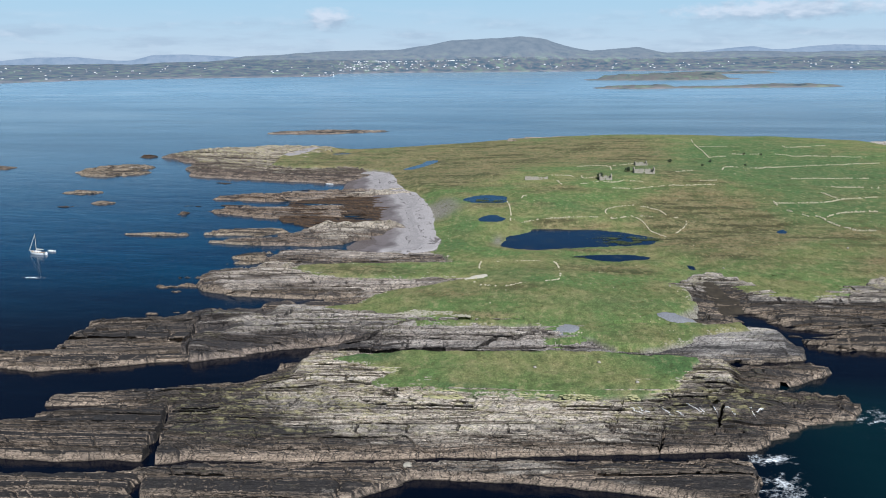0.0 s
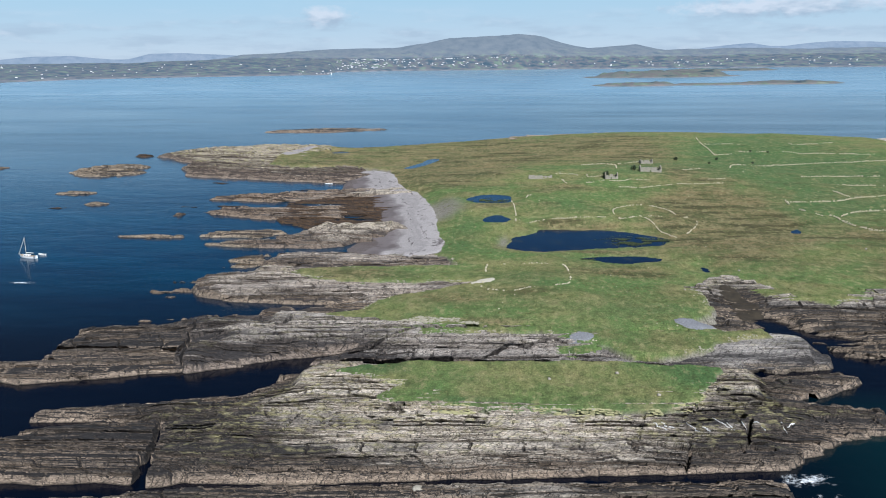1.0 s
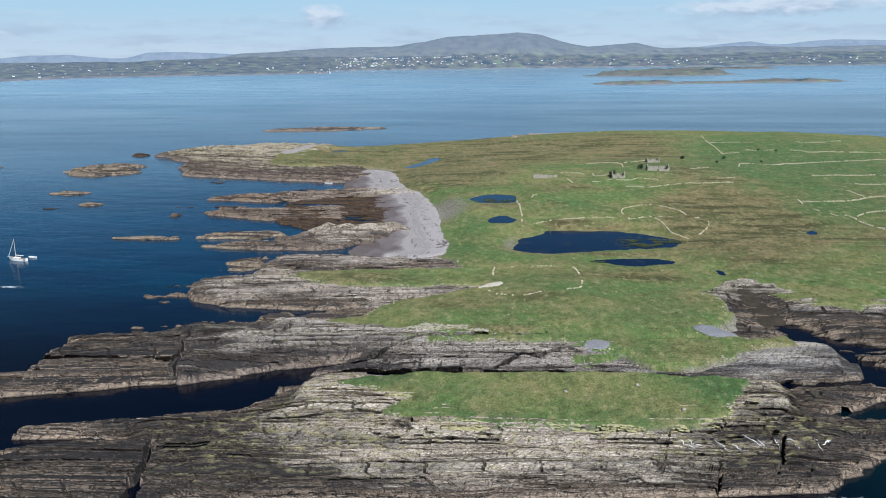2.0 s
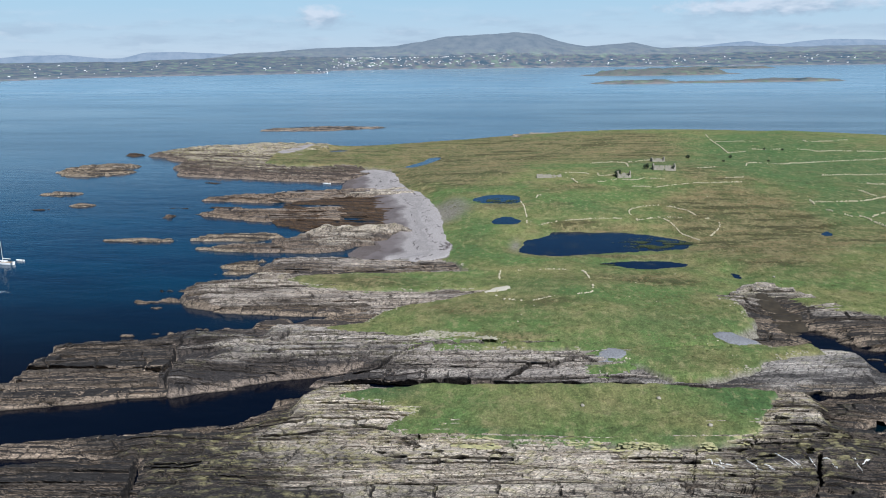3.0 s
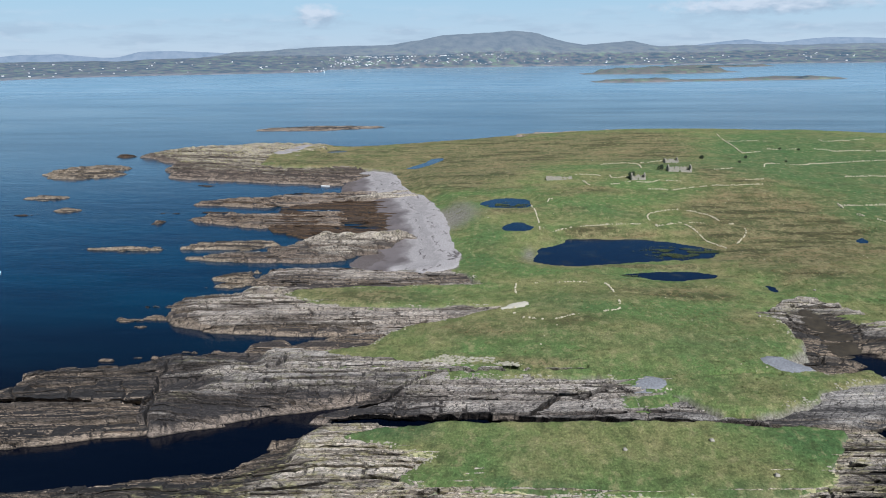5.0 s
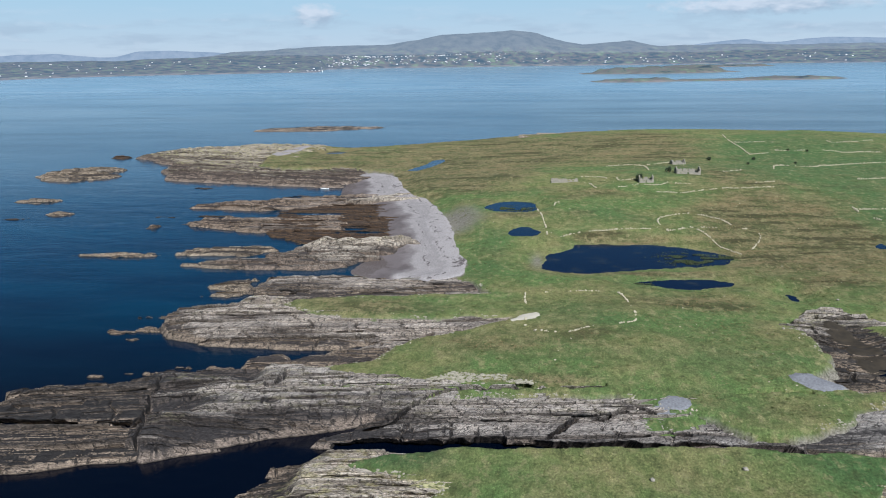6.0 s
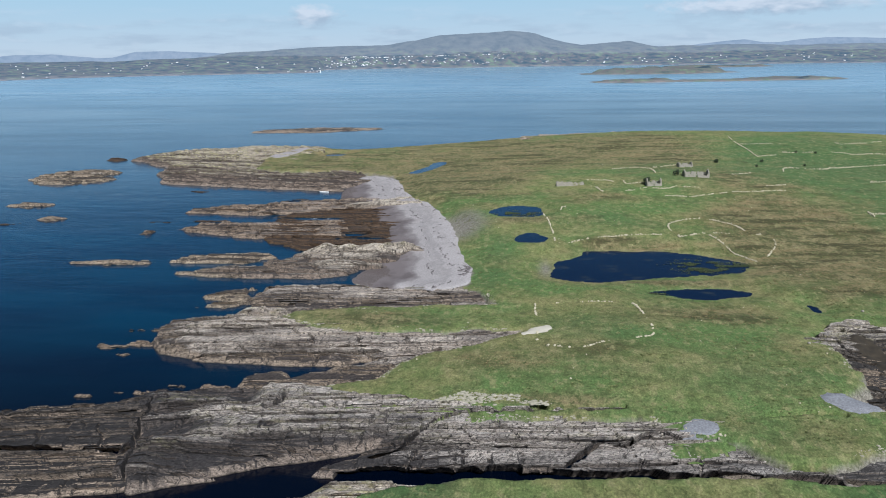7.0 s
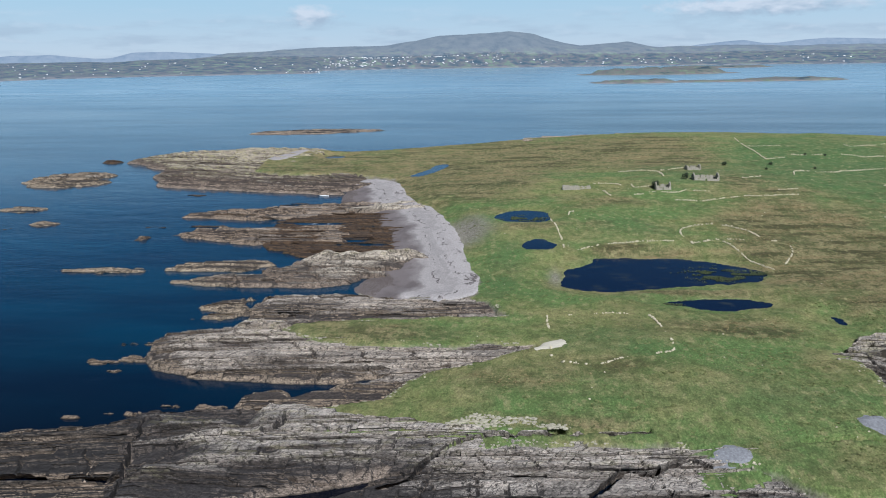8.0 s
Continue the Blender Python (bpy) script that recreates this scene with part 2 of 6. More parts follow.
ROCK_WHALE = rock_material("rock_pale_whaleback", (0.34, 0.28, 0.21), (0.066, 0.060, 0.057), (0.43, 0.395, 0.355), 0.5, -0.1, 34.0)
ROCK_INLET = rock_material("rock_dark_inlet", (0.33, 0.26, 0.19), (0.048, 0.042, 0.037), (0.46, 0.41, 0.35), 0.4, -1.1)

# grass, heath and bare ground; "heath" and "bare" come with the mesh
GROUND, t, b = material("grass_and_heath")
pos = node(t, "ShaderNodeNewGeometry").outputs["Position"]
heath = node(t, "ShaderNodeAttribute", attribute_name="heath").outputs["Fac"]
bare = node(t, "ShaderNodeAttribute", attribute_name="bare").outputs["Fac"]
tuft = noise_n(t, map_n(t, pos, (0.75, 0.55, 0.6)), 1.0, 7, 0.75)
clump = noise_n(t, map_n(t, pos, (0.11, 0.085, 0.1)), 1.0, 5, 0.6)
field = noise_n(t, map_n(t, pos, (0.022, 0.030, 0.02)), 1.0, 4, 0.55)
green = mix_n(t, ramp_n(t, clump, [(0.40, (0, 0, 0)), (0.60, (1, 1, 1))]), (0.172, 0.205, 0.070), (0.275, 0.262, 0.106))
green = mix_n(t, ramp_n(t, field, [(0.46, (0, 0, 0)), (0.58, (1, 1, 1))]), green, (0.138, 0.212, 0.066))
brown = mix_n(t, ramp_n(t, clump, [(0.40, (0, 0, 0)), (0.60, (1, 1, 1))]), (0.134, 0.124, 0.056), (0.250, 0.212, 0.104))
brown = mix_n(t, ramp_n(t, tuft, [(0.40, (1, 1, 1)), (0.50, (0, 0, 0))]), brown, (0.085, 0.085, 0.034))
heather = noise_n(t, map_n(t, pos, (0.060, 0.045, 0.05), (3, 9, 0)), 1.0, 7, 0.68)
brown = mix_n(t, ramp_n(t, heather, [(0.35, (0.8, 0.8, 0.8)), (0.43, (0, 0, 0))]), brown, (0.070, 0.062, 0.028))
straw = noise_n(t, map_n(t, pos, (0.95, 0.16, 0.5)), 1.0, 5, 0.7)
brown = mix_n(t, ramp_n(t, straw, [(0.52, (0, 0, 0)), (0.66, (0.75, 0.75, 0.75))]), brown, (0.31, 0.245, 0.125))
lush_hazed_f = node(t, "ShaderNodeAttribute", attribute_name="lush_hazed").outputs["Fac"]
# lush turf, its green cooled to paint in haze on the far fields
green = mix_n(t, math_n(t, "MULTIPLY", lush_hazed_f, 0.8), green, mix_n(t, clump, (0.054, 0.124, 0.042), (0.096, 0.164, 0.064)))
streaks = noise_n(t, map_n(t, pos, (0.026, 0.105, 0.1), (5, 1, 0)), 1.0, 6, 0.66)
brown = mix_n(t, ramp_n(t, streaks, [(0.41, (0.9, 0.9, 0.9)), (0.47, (0, 0, 0))]), brown, (0.070, 0.062, 0.028))
brown = mix_n(t, ramp_n(t, streaks, [(0.52, (0, 0, 0)), (0.61, (0.8, 0.8, 0.8))]), brown, (0.280, 0.208, 0.105))
mixed = math_n(t, "ADD", heath, math_n(t, "MULTIPLY", math_n(t, "ADD", math_n(t, "SUBTRACT", clump, 0.5), math_n(t, "SUBTRACT", tuft, 0.5)), 1.3), True)
col = mix_n(t, mixed, green, brown)
# darker rushes and old tufts in broad drifts
col = mix_n(t, ramp_n(t, heather, [(0.57, (0, 0, 0)), (0.66, (0.55, 0.55, 0.55))]), col, (0.072, 0.086, 0.034))
col = mix_n(t, ramp_n(t, tuft, [(0.35, (0.6, 0.6, 0.6)), (0.48, (0, 0, 0))]), col, (0.062, 0.076, 0.026))
tussock = noise_n(t, map_n(t, pos, (0.42, 0.26, 0.3)), 1.0, 5, 0.62)
col = mix_n(t, ramp_n(t, tussock, [(0.36, (0.5, 0.5, 0.5)), (0.47, (0, 0, 0))]), col, (0.078, 0.088, 0.034))
col = mix_n(t, ramp_n(t, tussock, [(0.54, (0, 0, 0)), (0.66, (0.7, 0.7, 0.7))]), col, (0.315, 0.285, 0.135))
blade = noise_n(t, map_n(t, pos, (2.6, 1.5, 2.0)), 1.0, 5, 0.75)
col = times_n(t, col, ramp_n(t, blade, [(0.34, (0.53, 0.56, 0.52)), (0.48, (0.89, 0.90, 0.89)), (0.54, (0.95, 0.96, 0.95)), (0.66, (1.5, 1.46, 1.42))]))
soil = mix_n(t, ramp_n(t, noise_n(t, pos, 1.6, 6, 0.75), [(0.38, (0, 0, 0)), (0.62, (1, 1, 1))]), (0.09, 0.08, 0.062), (0.36, 0.325, 0.265))
bare_f = math_n(t, "ADD", bare, math_n(t, "MULTIPLY", math_n(t, "SUBTRACT", tuft, 0.5), 0.9), True)
bare_f = math_n(t, "MULTIPLY", bare_f, math_n(t, "GREATER_THAN", bare, 0.02))
put(t, b, color=mix_n(t, bare_f, col, soil), rough=0.95, spec=0.15, normal=bump_n(t, math_n(t, "ADD", tuft, clump), 1.0, 0.8))

SHINGLE, t, b = material("grey_shingle")
pos = node(t, "ShaderNodeNewGeometry").outputs["Position"]
up = node(t, "ShaderNodeAttribute", attribute_name="up").outputs["Fac"]
st = noise_n(t, pos, 2.2, 5, 0.75)
band = noise_n(t, map_n(t, pos, (0.10, 0.07, 0.1)), 1.0, 5, 0.62)
col = mix_n(t, ramp_n(t, st, [(0.36, (0, 0, 0)), (0.62, (1, 1, 1))]), (0.225, 0.204, 0.196), (0.435, 0.402, 0.384))
height = math_n(t, "ADD", up, math_n(t, "MULTIPLY", math_n(t, "SUBTRACT", band, 0.5), 0.45))
# paler, drier storm ridges above, damp brown sand and weed below
ridge = noise_n(t, node(t, "ShaderNodeCombineXYZ", {0: math_n(t, "MULTIPLY", height, 9.0), 1: math_n(t, "MULTIPLY", band, 3.0)}).outputs[0], 1.0, 4, 0.6)
col = times_n(t, col, ramp_n(t, ridge, [(0.36, (0.84, 0.83, 0.82)), (0.60, (1.06, 1.05, 1.04))]))
damp = node(t, "ShaderNodeMapRange", {0: height, 1: 0.40, 2: 0.66, 3: 0.95, 4: 0.0}, interpolation_type="SMOOTHSTEP").outputs[0]
col = mix_n(t, damp, col, mix_n(t, ramp_n(t, band, [(0.44, (0, 0, 0)), (0.56, (1, 1, 1))]), (0.118, 0.097, 0.093), (0.152, 0.128, 0.123)))
weed = math_n(t, "MULTIPLY", math_n(t, "LESS_THAN", height, 0.20), math_n(t, "GREATER_THAN", st, 0.50))
col = mix_n(t, math_n(t, "MULTIPLY", weed, 0.6), col, (0.07, 0.05, 0.035))
# lines of dark wrack left by the tides
broken = noise_n(t, map_n(t, pos, (0.22, 0.16, 0.2)), 1.0, 6, 0.75)
line = math_n(t, "ABSOLUTE", math_n(t, "SUBTRACT", math_n(t, "FRACT", math_n(t, "MULTIPLY", math_n(t, "ADD", height, math_n(t, "MULTIPLY", broken, 0.08)), 4.6)), 0.5))
line = math_n(t, "MULTIPLY", math_n(t, "LESS_THAN", line, 0.05), math_n(t, "GREATER_THAN", broken, 0.51))
line = math_n(t, "MULTIPLY", line, math_n(t, "GREATER_THAN", height, 0.62))
col = mix_n(t, math_n(t, "MULTIPLY", line, 0.85), col, (0.06, 0.045, 0.042))
put(t, b, color=col, rough=0.9, spec=0.25, normal=bump_n(t, st, 0.8, 0.15))

PEBBLE = plain("blue_grey_pebbles", (0.20, 0.20, 0.208), 0.85, 0.85, 2.4)
SAND = plain("shell_sand", (0.52, 0.47, 0.37), 0.95, 0.25, 1.5)
STONE = plain("wall_stone", (0.50, 0.44, 0.305), 0.9, 0.45, 1.3)
RUIN = plain("ruin_masonry", (0.29, 0.26, 0.205), 0.9, 0.6, 1.6)
BUSH = plain("bush_leaves", (0.035, 0.05, 0.02), 0.8, 0.5, 2.0)
WHITE = plain("white_paint", (0.80, 0.79, 0.76), 0.5, 0.06, 1.0)
SAIL = plain("furled_sail_cloth", (0.70, 0.68, 0.62), 0.8, 0.12, 2.0)
TEAK = plain("teak_deck", (0.32, 0.22, 0.13), 0.7, 0.25, 4.0)
SPAR = plain("varnished_spar", (0.62, 0.55, 0.44), 0.4, 0.1, 4.0)
GLASS_DARK = plain("tinted_window", (0.02, 0.025, 0.03), 0.1, 0.2)
SLATE = plain("slate_roof", (0.17, 0.18, 0.20), 0.7, 0.2, 0.5)

FOAM, t, b = material("sea_foam")
pos = node(t, "ShaderNodeNewGeometry").outputs["Position"]
dens = node(t, "ShaderNodeAttribute", attribute_name="dens").outputs["Fac"]
lace = noise_n(t, map_n(t, pos, (1.1, 1.9, 1.0)), 1.0, 7, 0.68)
web = noise_n(t, map_n(t, pos, (0.55, 0.9, 0.5)), 1.0, 5, 0.6)
web = math_n(t, "SUBTRACT", 1.0, math_n(t, "MULTIPLY", math_n(t, "ABSOLUTE", math_n(t, "SUBTRACT", web, 0.5)), 16.0), True)
core = math_n(t, "MULTIPLY", math_n(t, "SUBTRACT", lace, math_n(t, "SUBTRACT", 0.70, math_n(t, "MULTIPLY", dens, 0.34))), 6.0, True)
put(t, b, color=(0.82, 0.85, 0.86), rough=0.85, alpha=math_n(t, "MAXIMUM", core, math_n(t, "MULTIPLY", math_n(t, "MULTIPLY", web, dens), 0.75)))

SEA, t, b = material("sea_water")
pos = node(t, "ShaderNodeNewGeometry").outputs["Position"]
swell = noise_n(t, map_n(t, pos, (0.045, 0.10, 0.1)), 1.0, 6, 0.62)
chop = noise_n(t, map_n(t, pos, (0.38, 0.62, 0.5)), 1.0, 5, 0.62)
slick = noise_n(t, map_n(t, pos, (0.012, 0.022, 0.01), (7, 2, 0)), 1.0, 5, 0.65)
slick = ramp_n(t, slick, [(0.40, (0.25, 0.25, 0.25)), (0.60, (1, 1, 1))])
lanes = noise_n(t, map_n(t, pos, (0.0016, 0.0065, 0.01), (3, 0, 0)), 1.0, 6, 0.65)
gust = noise_n(t, map_n(t, pos, (0.010, 0.03, 0.01)), 1.0, 4, 0.6)
away = node(t, "ShaderNodeSeparateXYZ", {0: pos}).outputs[1]
deep = mix_n(t, ramp_n(t, gust, [(0.35, (0, 0, 0)), (0.65, (1, 1, 1))]), (0.0005, 0.0155, 0.0410), (0.0010, 0.0320, 0.0690))
# paler to the west; darker east and close in, painting the channel's dark reflections
east = node(t, "ShaderNodeMapRange", {0: node(t, "ShaderNodeSeparateXYZ", {0: pos}).outputs[0], 1: -90.0, 2: 20.0}).outputs[0]
east = math_n(t, "MAXIMUM", east, node(t, "ShaderNodeMapRange", {0: away, 1: 285.0, 2: 200.0}).outputs[0])
deep = mix_n(t, east, deep, (0.0003, 0.0019, 0.0068))
open_side = math_n(t, "MULTIPLY", node(t, "ShaderNodeMapRange", {0: node(t, "ShaderNodeSeparateXYZ", {0: pos}).outputs[0], 1: 38.0, 2: 66.0}).outputs[0], node(t, "ShaderNodeMapRange", {0: away, 1: 200.0, 2: 178.0}).outputs[0])
deep = mix_n(t, open_side, deep, mix_n(t, gust, (0.0008, 0.0080, 0.0115), (0.0020, 0.0170, 0.0200)))      # aerated green water off the surf
deep = mix_n(t, node(t, "ShaderNodeMapRange", {0: away, 1: 450.0, 2: 2000.0, 3: 0.0, 4: 0.95}).outputs[0], deep, mix_n(t, ramp_n(t, noise_n(t, map_n(t, pos, (0.0045, 0.022, 0.01), (1, 4, 0)), 1.0, 6, 0.66), [(0.40, (0, 0, 0)), (0.62, (1, 1, 1))]), (0.165, 0.300, 0.410), (0.285, 0.415, 0.505)))      # far water paled and streaked: sky sheen and haze painted into its colour
calm = node(t, "ShaderNodeMapRange", {0: away, 1: 350.0, 2: 1600.0, 3: 1.0, 4: 0.05}).outputs[0]      # waves flattened with distance so the far water looks brighter from the camera
rough = math_n(t, "ADD", node(t, "ShaderNodeMapRange", {0: lanes, 1: 0.40, 2: 0.60, 3: 0.0, 4: 0.05}).outputs[0], math_n(t, "SUBTRACT", 0.20, math_n(t, "MULTIPLY", calm, 0.06)))
nrm = node(t, "ShaderNodeBump", {"Height": swell, "Strength": math_n(t, "MULTIPLY", calm, 0.22), "Distance": 0.9}).outputs[0]
nrm = node(t, "ShaderNodeBump", {"Height": chop, "Strength": math_n(t, "MULTIPLY", math_n(t, "MULTIPLY", math_n(t, "MULTIPLY", calm, slick), math_n(t, "SUBTRACT", 1.0, math_n(t, "MULTIPLY", east, 0.65))), 0.20), "Distance": 0.28, "Normal": nrm}).outputs[0]
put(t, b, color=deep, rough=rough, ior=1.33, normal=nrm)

POND, t, b = material("pond_water")
pos = node(t, "ShaderNodeNewGeometry").outputs["Position"]
weed = noise_n(t, map_n(t, pos, (0.10, 0.16, 0.1)), 1.0, 5, 0.65)
col = mix_n(t, ramp_n(t, weed, [(0.55, (0, 0, 0)), (0.72, (1, 1, 1))]), (0.0015, 0.008, 0.026), (0.030, 0.036, 0.034))
put(t, b, color=col, rough=0.12, ior=1.33, normal=bump_n(t, noise_n(t, map_n(t, pos, (0.5, 1.2, 1)), 1.0, 4, 0.6), 0.25, 0.1))


def far_material(name, low, high, haze_glow, amount):
    """Land some kilometres off; its haze is painted on as a glow."""
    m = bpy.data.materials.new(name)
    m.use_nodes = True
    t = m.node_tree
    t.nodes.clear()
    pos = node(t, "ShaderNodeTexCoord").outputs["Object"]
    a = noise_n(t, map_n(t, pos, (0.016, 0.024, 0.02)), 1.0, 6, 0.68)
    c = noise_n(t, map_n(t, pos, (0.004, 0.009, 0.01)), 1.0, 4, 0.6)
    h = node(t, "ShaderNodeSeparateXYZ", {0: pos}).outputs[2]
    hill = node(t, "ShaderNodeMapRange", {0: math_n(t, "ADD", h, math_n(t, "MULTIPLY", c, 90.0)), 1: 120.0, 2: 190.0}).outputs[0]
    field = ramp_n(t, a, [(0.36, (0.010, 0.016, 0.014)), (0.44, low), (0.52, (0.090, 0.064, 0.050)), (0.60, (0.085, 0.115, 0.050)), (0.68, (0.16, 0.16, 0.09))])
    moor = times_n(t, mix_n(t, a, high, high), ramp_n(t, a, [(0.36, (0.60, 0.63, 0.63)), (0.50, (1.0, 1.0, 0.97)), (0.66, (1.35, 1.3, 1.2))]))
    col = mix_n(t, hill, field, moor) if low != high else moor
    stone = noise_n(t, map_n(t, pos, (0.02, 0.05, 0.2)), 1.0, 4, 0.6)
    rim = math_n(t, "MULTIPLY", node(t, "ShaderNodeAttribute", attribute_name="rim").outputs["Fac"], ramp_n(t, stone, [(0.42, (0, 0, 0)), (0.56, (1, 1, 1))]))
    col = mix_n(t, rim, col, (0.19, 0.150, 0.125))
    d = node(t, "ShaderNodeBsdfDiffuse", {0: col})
    # the haze: an even glow laid over the diffuse colour
    e = node(t, "ShaderNodeEmission", {0: (*haze_glow, 1), 1: amount})
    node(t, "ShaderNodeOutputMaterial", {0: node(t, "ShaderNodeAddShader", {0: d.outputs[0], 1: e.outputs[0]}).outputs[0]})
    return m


# each glows a little in a haze colour, in place of hazy distance
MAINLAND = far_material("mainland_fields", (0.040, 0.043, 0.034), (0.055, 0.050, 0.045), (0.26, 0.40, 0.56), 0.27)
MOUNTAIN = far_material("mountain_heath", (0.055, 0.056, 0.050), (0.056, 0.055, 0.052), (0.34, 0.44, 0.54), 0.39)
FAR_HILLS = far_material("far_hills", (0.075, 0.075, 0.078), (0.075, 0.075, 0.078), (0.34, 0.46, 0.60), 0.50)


# ---- shape tools ----
def lattice(ix, iy, seed):
    n = (ix.astype(np.int64) * 374761393 + iy.astype(np.int64) * 668265263 + seed * 1442695041) & 0xFFFFFFFF
    n = ((n ^ (n >> 13)) * 1274126177) & 0xFFFFFFFF
    n = ((n ^ (n >> 15)) * 2246822519) & 0xFFFFFFFF
    return ((n ^ (n >> 16)) & 0xFFFFFF) / float(0xFFFFFF)


def vnoise(x, y, seed=0):
    ix, iy = np.floor(x), np.floor(y)
    fx, fy = x - ix, y - iy
    fx, fy = fx * fx * (3 - 2 * fx), fy * fy * (3 - 2 * fy)
    a, b = lattice(ix, iy, seed), lattice(ix + 1, iy, seed)
    c, d = lattice(ix, iy + 1, seed), lattice(ix + 1, iy + 1, seed)
    return (a + (b - a) * fx) * (1 - fy) + (c + (d - c) * fx) * fy


def fbm(x, y, octaves=4, seed=0):
    """Smooth noise round 0, about -1 to 1."""
    total, amp, norm = 0.0, 1.0, 0.0
    for i in range(octaves):
        total = total + amp * (vnoise(x * 2 ** i, y * 2 ** i, seed + 17 * i) * 2 - 1)
        norm += amp
        amp *= 0.5
    return total / norm


def smooth(a, b, x):
    f = np.clip((x - a) / (b - a), 0, 1)
    return f * f * (3 - 2 * f)


def inside(x, y, outline):
    """Distance to an outline: plus within it, minus outside."""
    best = np.full(np.shape(x), 1e18)
    odd = np.zeros(np.shape(x), bool)
    for (ax, ay), (bx, by) in zip(outline, outline[1:] + outline[:1]):
        dx, dy = bx - ax, by - ay
        f = np.clip(((x - ax) * dx + (y - ay) * dy) / (dx * dx + dy * dy + 1e-9), 0, 1)
        best = np.minimum(best, (x - ax - f * dx) ** 2 + (y - ay - f * dy) ** 2)
        if ay != by:
            odd ^= ((ay > y) != (by > y)) & (x < ax + (y - ay) * dx / dy)
    return np.where(odd, 1.0, -1.0) * np.sqrt(best)


def mesh_of(name, verts, faces, mat, smoothed=False):
    me = bpy.data.meshes.new(name)
    verts, faces = np.asarray(verts, np.float32), np.asarray(faces, np.int32)
    k = faces.shape[1]
    me.vertices.add(len(verts))
    me.vertices.foreach_set("co", verts.ravel())
    me.loops.add(faces.size)
    me.loops.foreach_set("vertex_index", faces.ravel())
    me.polygons.add(len(faces))
    me.polygons.foreach_set("loop_start", np.arange(len(faces), dtype=np.int32) * k)
    me.polygons.foreach_set("use_smooth", np.full(len(faces), smoothed))
    me.materials.append(mat)
    me.update(calc_edges=True)
    return me


def sheet(name, X, Y, Z, keep, mat, smoothed, extra=None):
    """A mesh over a grid of points, of the cells whose four corners include a kept one."""
    r, c = X.shape
    idx = np.arange(r * c).reshape(r, c)
    q = np.stack([idx[:-1, :-1], idx[:-1, 1:], idx[1:, 1:], idx[1:, :-1]], -1).reshape(-1, 4)
    q = q[keep.ravel()[q].any(1)]
    used, inv = np.unique(q, return_inverse=True)
    v = np.stack([X.ravel(), Y.ravel(), Z.ravel()], -1)[used]
    me = mesh_of(name, v, inv.reshape(-1, 4), mat, smoothed)
    for key, values in (extra or {}).items():
        at = me.attributes.new(key, "FLOAT", "POINT")
        at.data.foreach_set("value", values.ravel()[used].astype(np.float32))
    return me


def part(name, bm, mat, parent=None, label="", smoothed=False):
    me = bpy.data.meshes.new(name)
    bm.to_mesh(me)
    bm.free()
    me.materials.append(mat)
    if smoothed:
        me.polygons.foreach_set("use_smooth", [True] * len(me.polygons))
    ob = new(name, me)
    if parent is not None:
        ob.parent = parent
    if label:
        ob["label"] = label
    return ob


def box(bm, x0, y0, z0, x1, y1, z1, bevel=0.0):
    made = bmesh.ops.create_cube(bm, size=1, matrix=Matrix.Translation(((x0 + x1) / 2, (y0 + y1) / 2, (z0 + z1) / 2)) @ Matrix.Diagonal((x1 - x0, y1 - y0, z1 - z0, 1)))
    if bevel:
        edges = {e for v in made["verts"] for e in v.link_edges}
        bmesh.ops.bevel(bm, geom=list(edges), offset=bevel, segments=1, affect="EDGES")


def rod(bm, a, b, r0, r1=None, sides=8):
    a, b = Vector(a), Vector(b)
    m = Matrix.Translation((a + b) / 2) @ (b - a).to_track_quat("Z", "Y").to_matrix().to_4x4()
    bmesh.ops.create_cone(bm, cap_ends=True, segments=sides, radius1=r0, radius2=r0 if r1 is None else r1, depth=(b - a).length, matrix=m)


# ---- the lie of the land ----
def rounded(points, closed=True, turns=2):
    """The same line with its corners cut round."""
    for _ in range(turns):
        pairs = list(zip(points, points[1:] + points[:1])) if closed else list(zip(points, points[1:]))
        cut = [] if closed else [points[0]]
        for (ax, ay), (bx, by) in pairs:
            cut += [(ax * .75 + bx * .25, ay * .75 + by * .25), (ax * .25 + bx * .75, ay * .25 + by * .75)]
        points = cut if closed else cut + [points[-1]]
    return points


def line_gap(x, y, line):
    """Distance to a line of points."""
    best = np.full(np.shape(x), 1e18)
    for (ax, ay), (bx, by) in zip(line, line[1:]):
        dx, dy = bx - ax, by - ay
        f = np.clip(((x - ax) * dx + (y - ay) * dy) / (dx * dx + dy * dy + 1e-9), 0, 1)
        best = np.minimum(best, (x - ax - f * dx) ** 2 + (y - ay - f * dy) ** 2)
    return np.sqrt(best)


TURF_WEST = [(-82.4, 223.3), (-76.3, 227.5), (-65, 232.1), (-61.3, 240.3), (-54.7, 248.2), (-48.7, 251.4), (-42.7, 257), (-35.9, 262.6), (-33.7, 265.6), (-47, 267), (-57, 264.4), (-64.8, 264.1), (-73.1, 262), (-86.9, 263.9), (-97.4, 267.9), (-107.2, 274.5), (-95.5, 278.9), (-83.1, 282.6), (-60.2, 287.4), (-49.4, 288), (-42.2, 290.2), (-44.3, 297.2), (-47.7, 303.9), (-53.7, 306.6), (-52.5, 318.1), (-53.7, 331.2), (-57.3, 339.5), (-62.5, 357.3), (-65.1, 374), (-71.2, 404.5)]
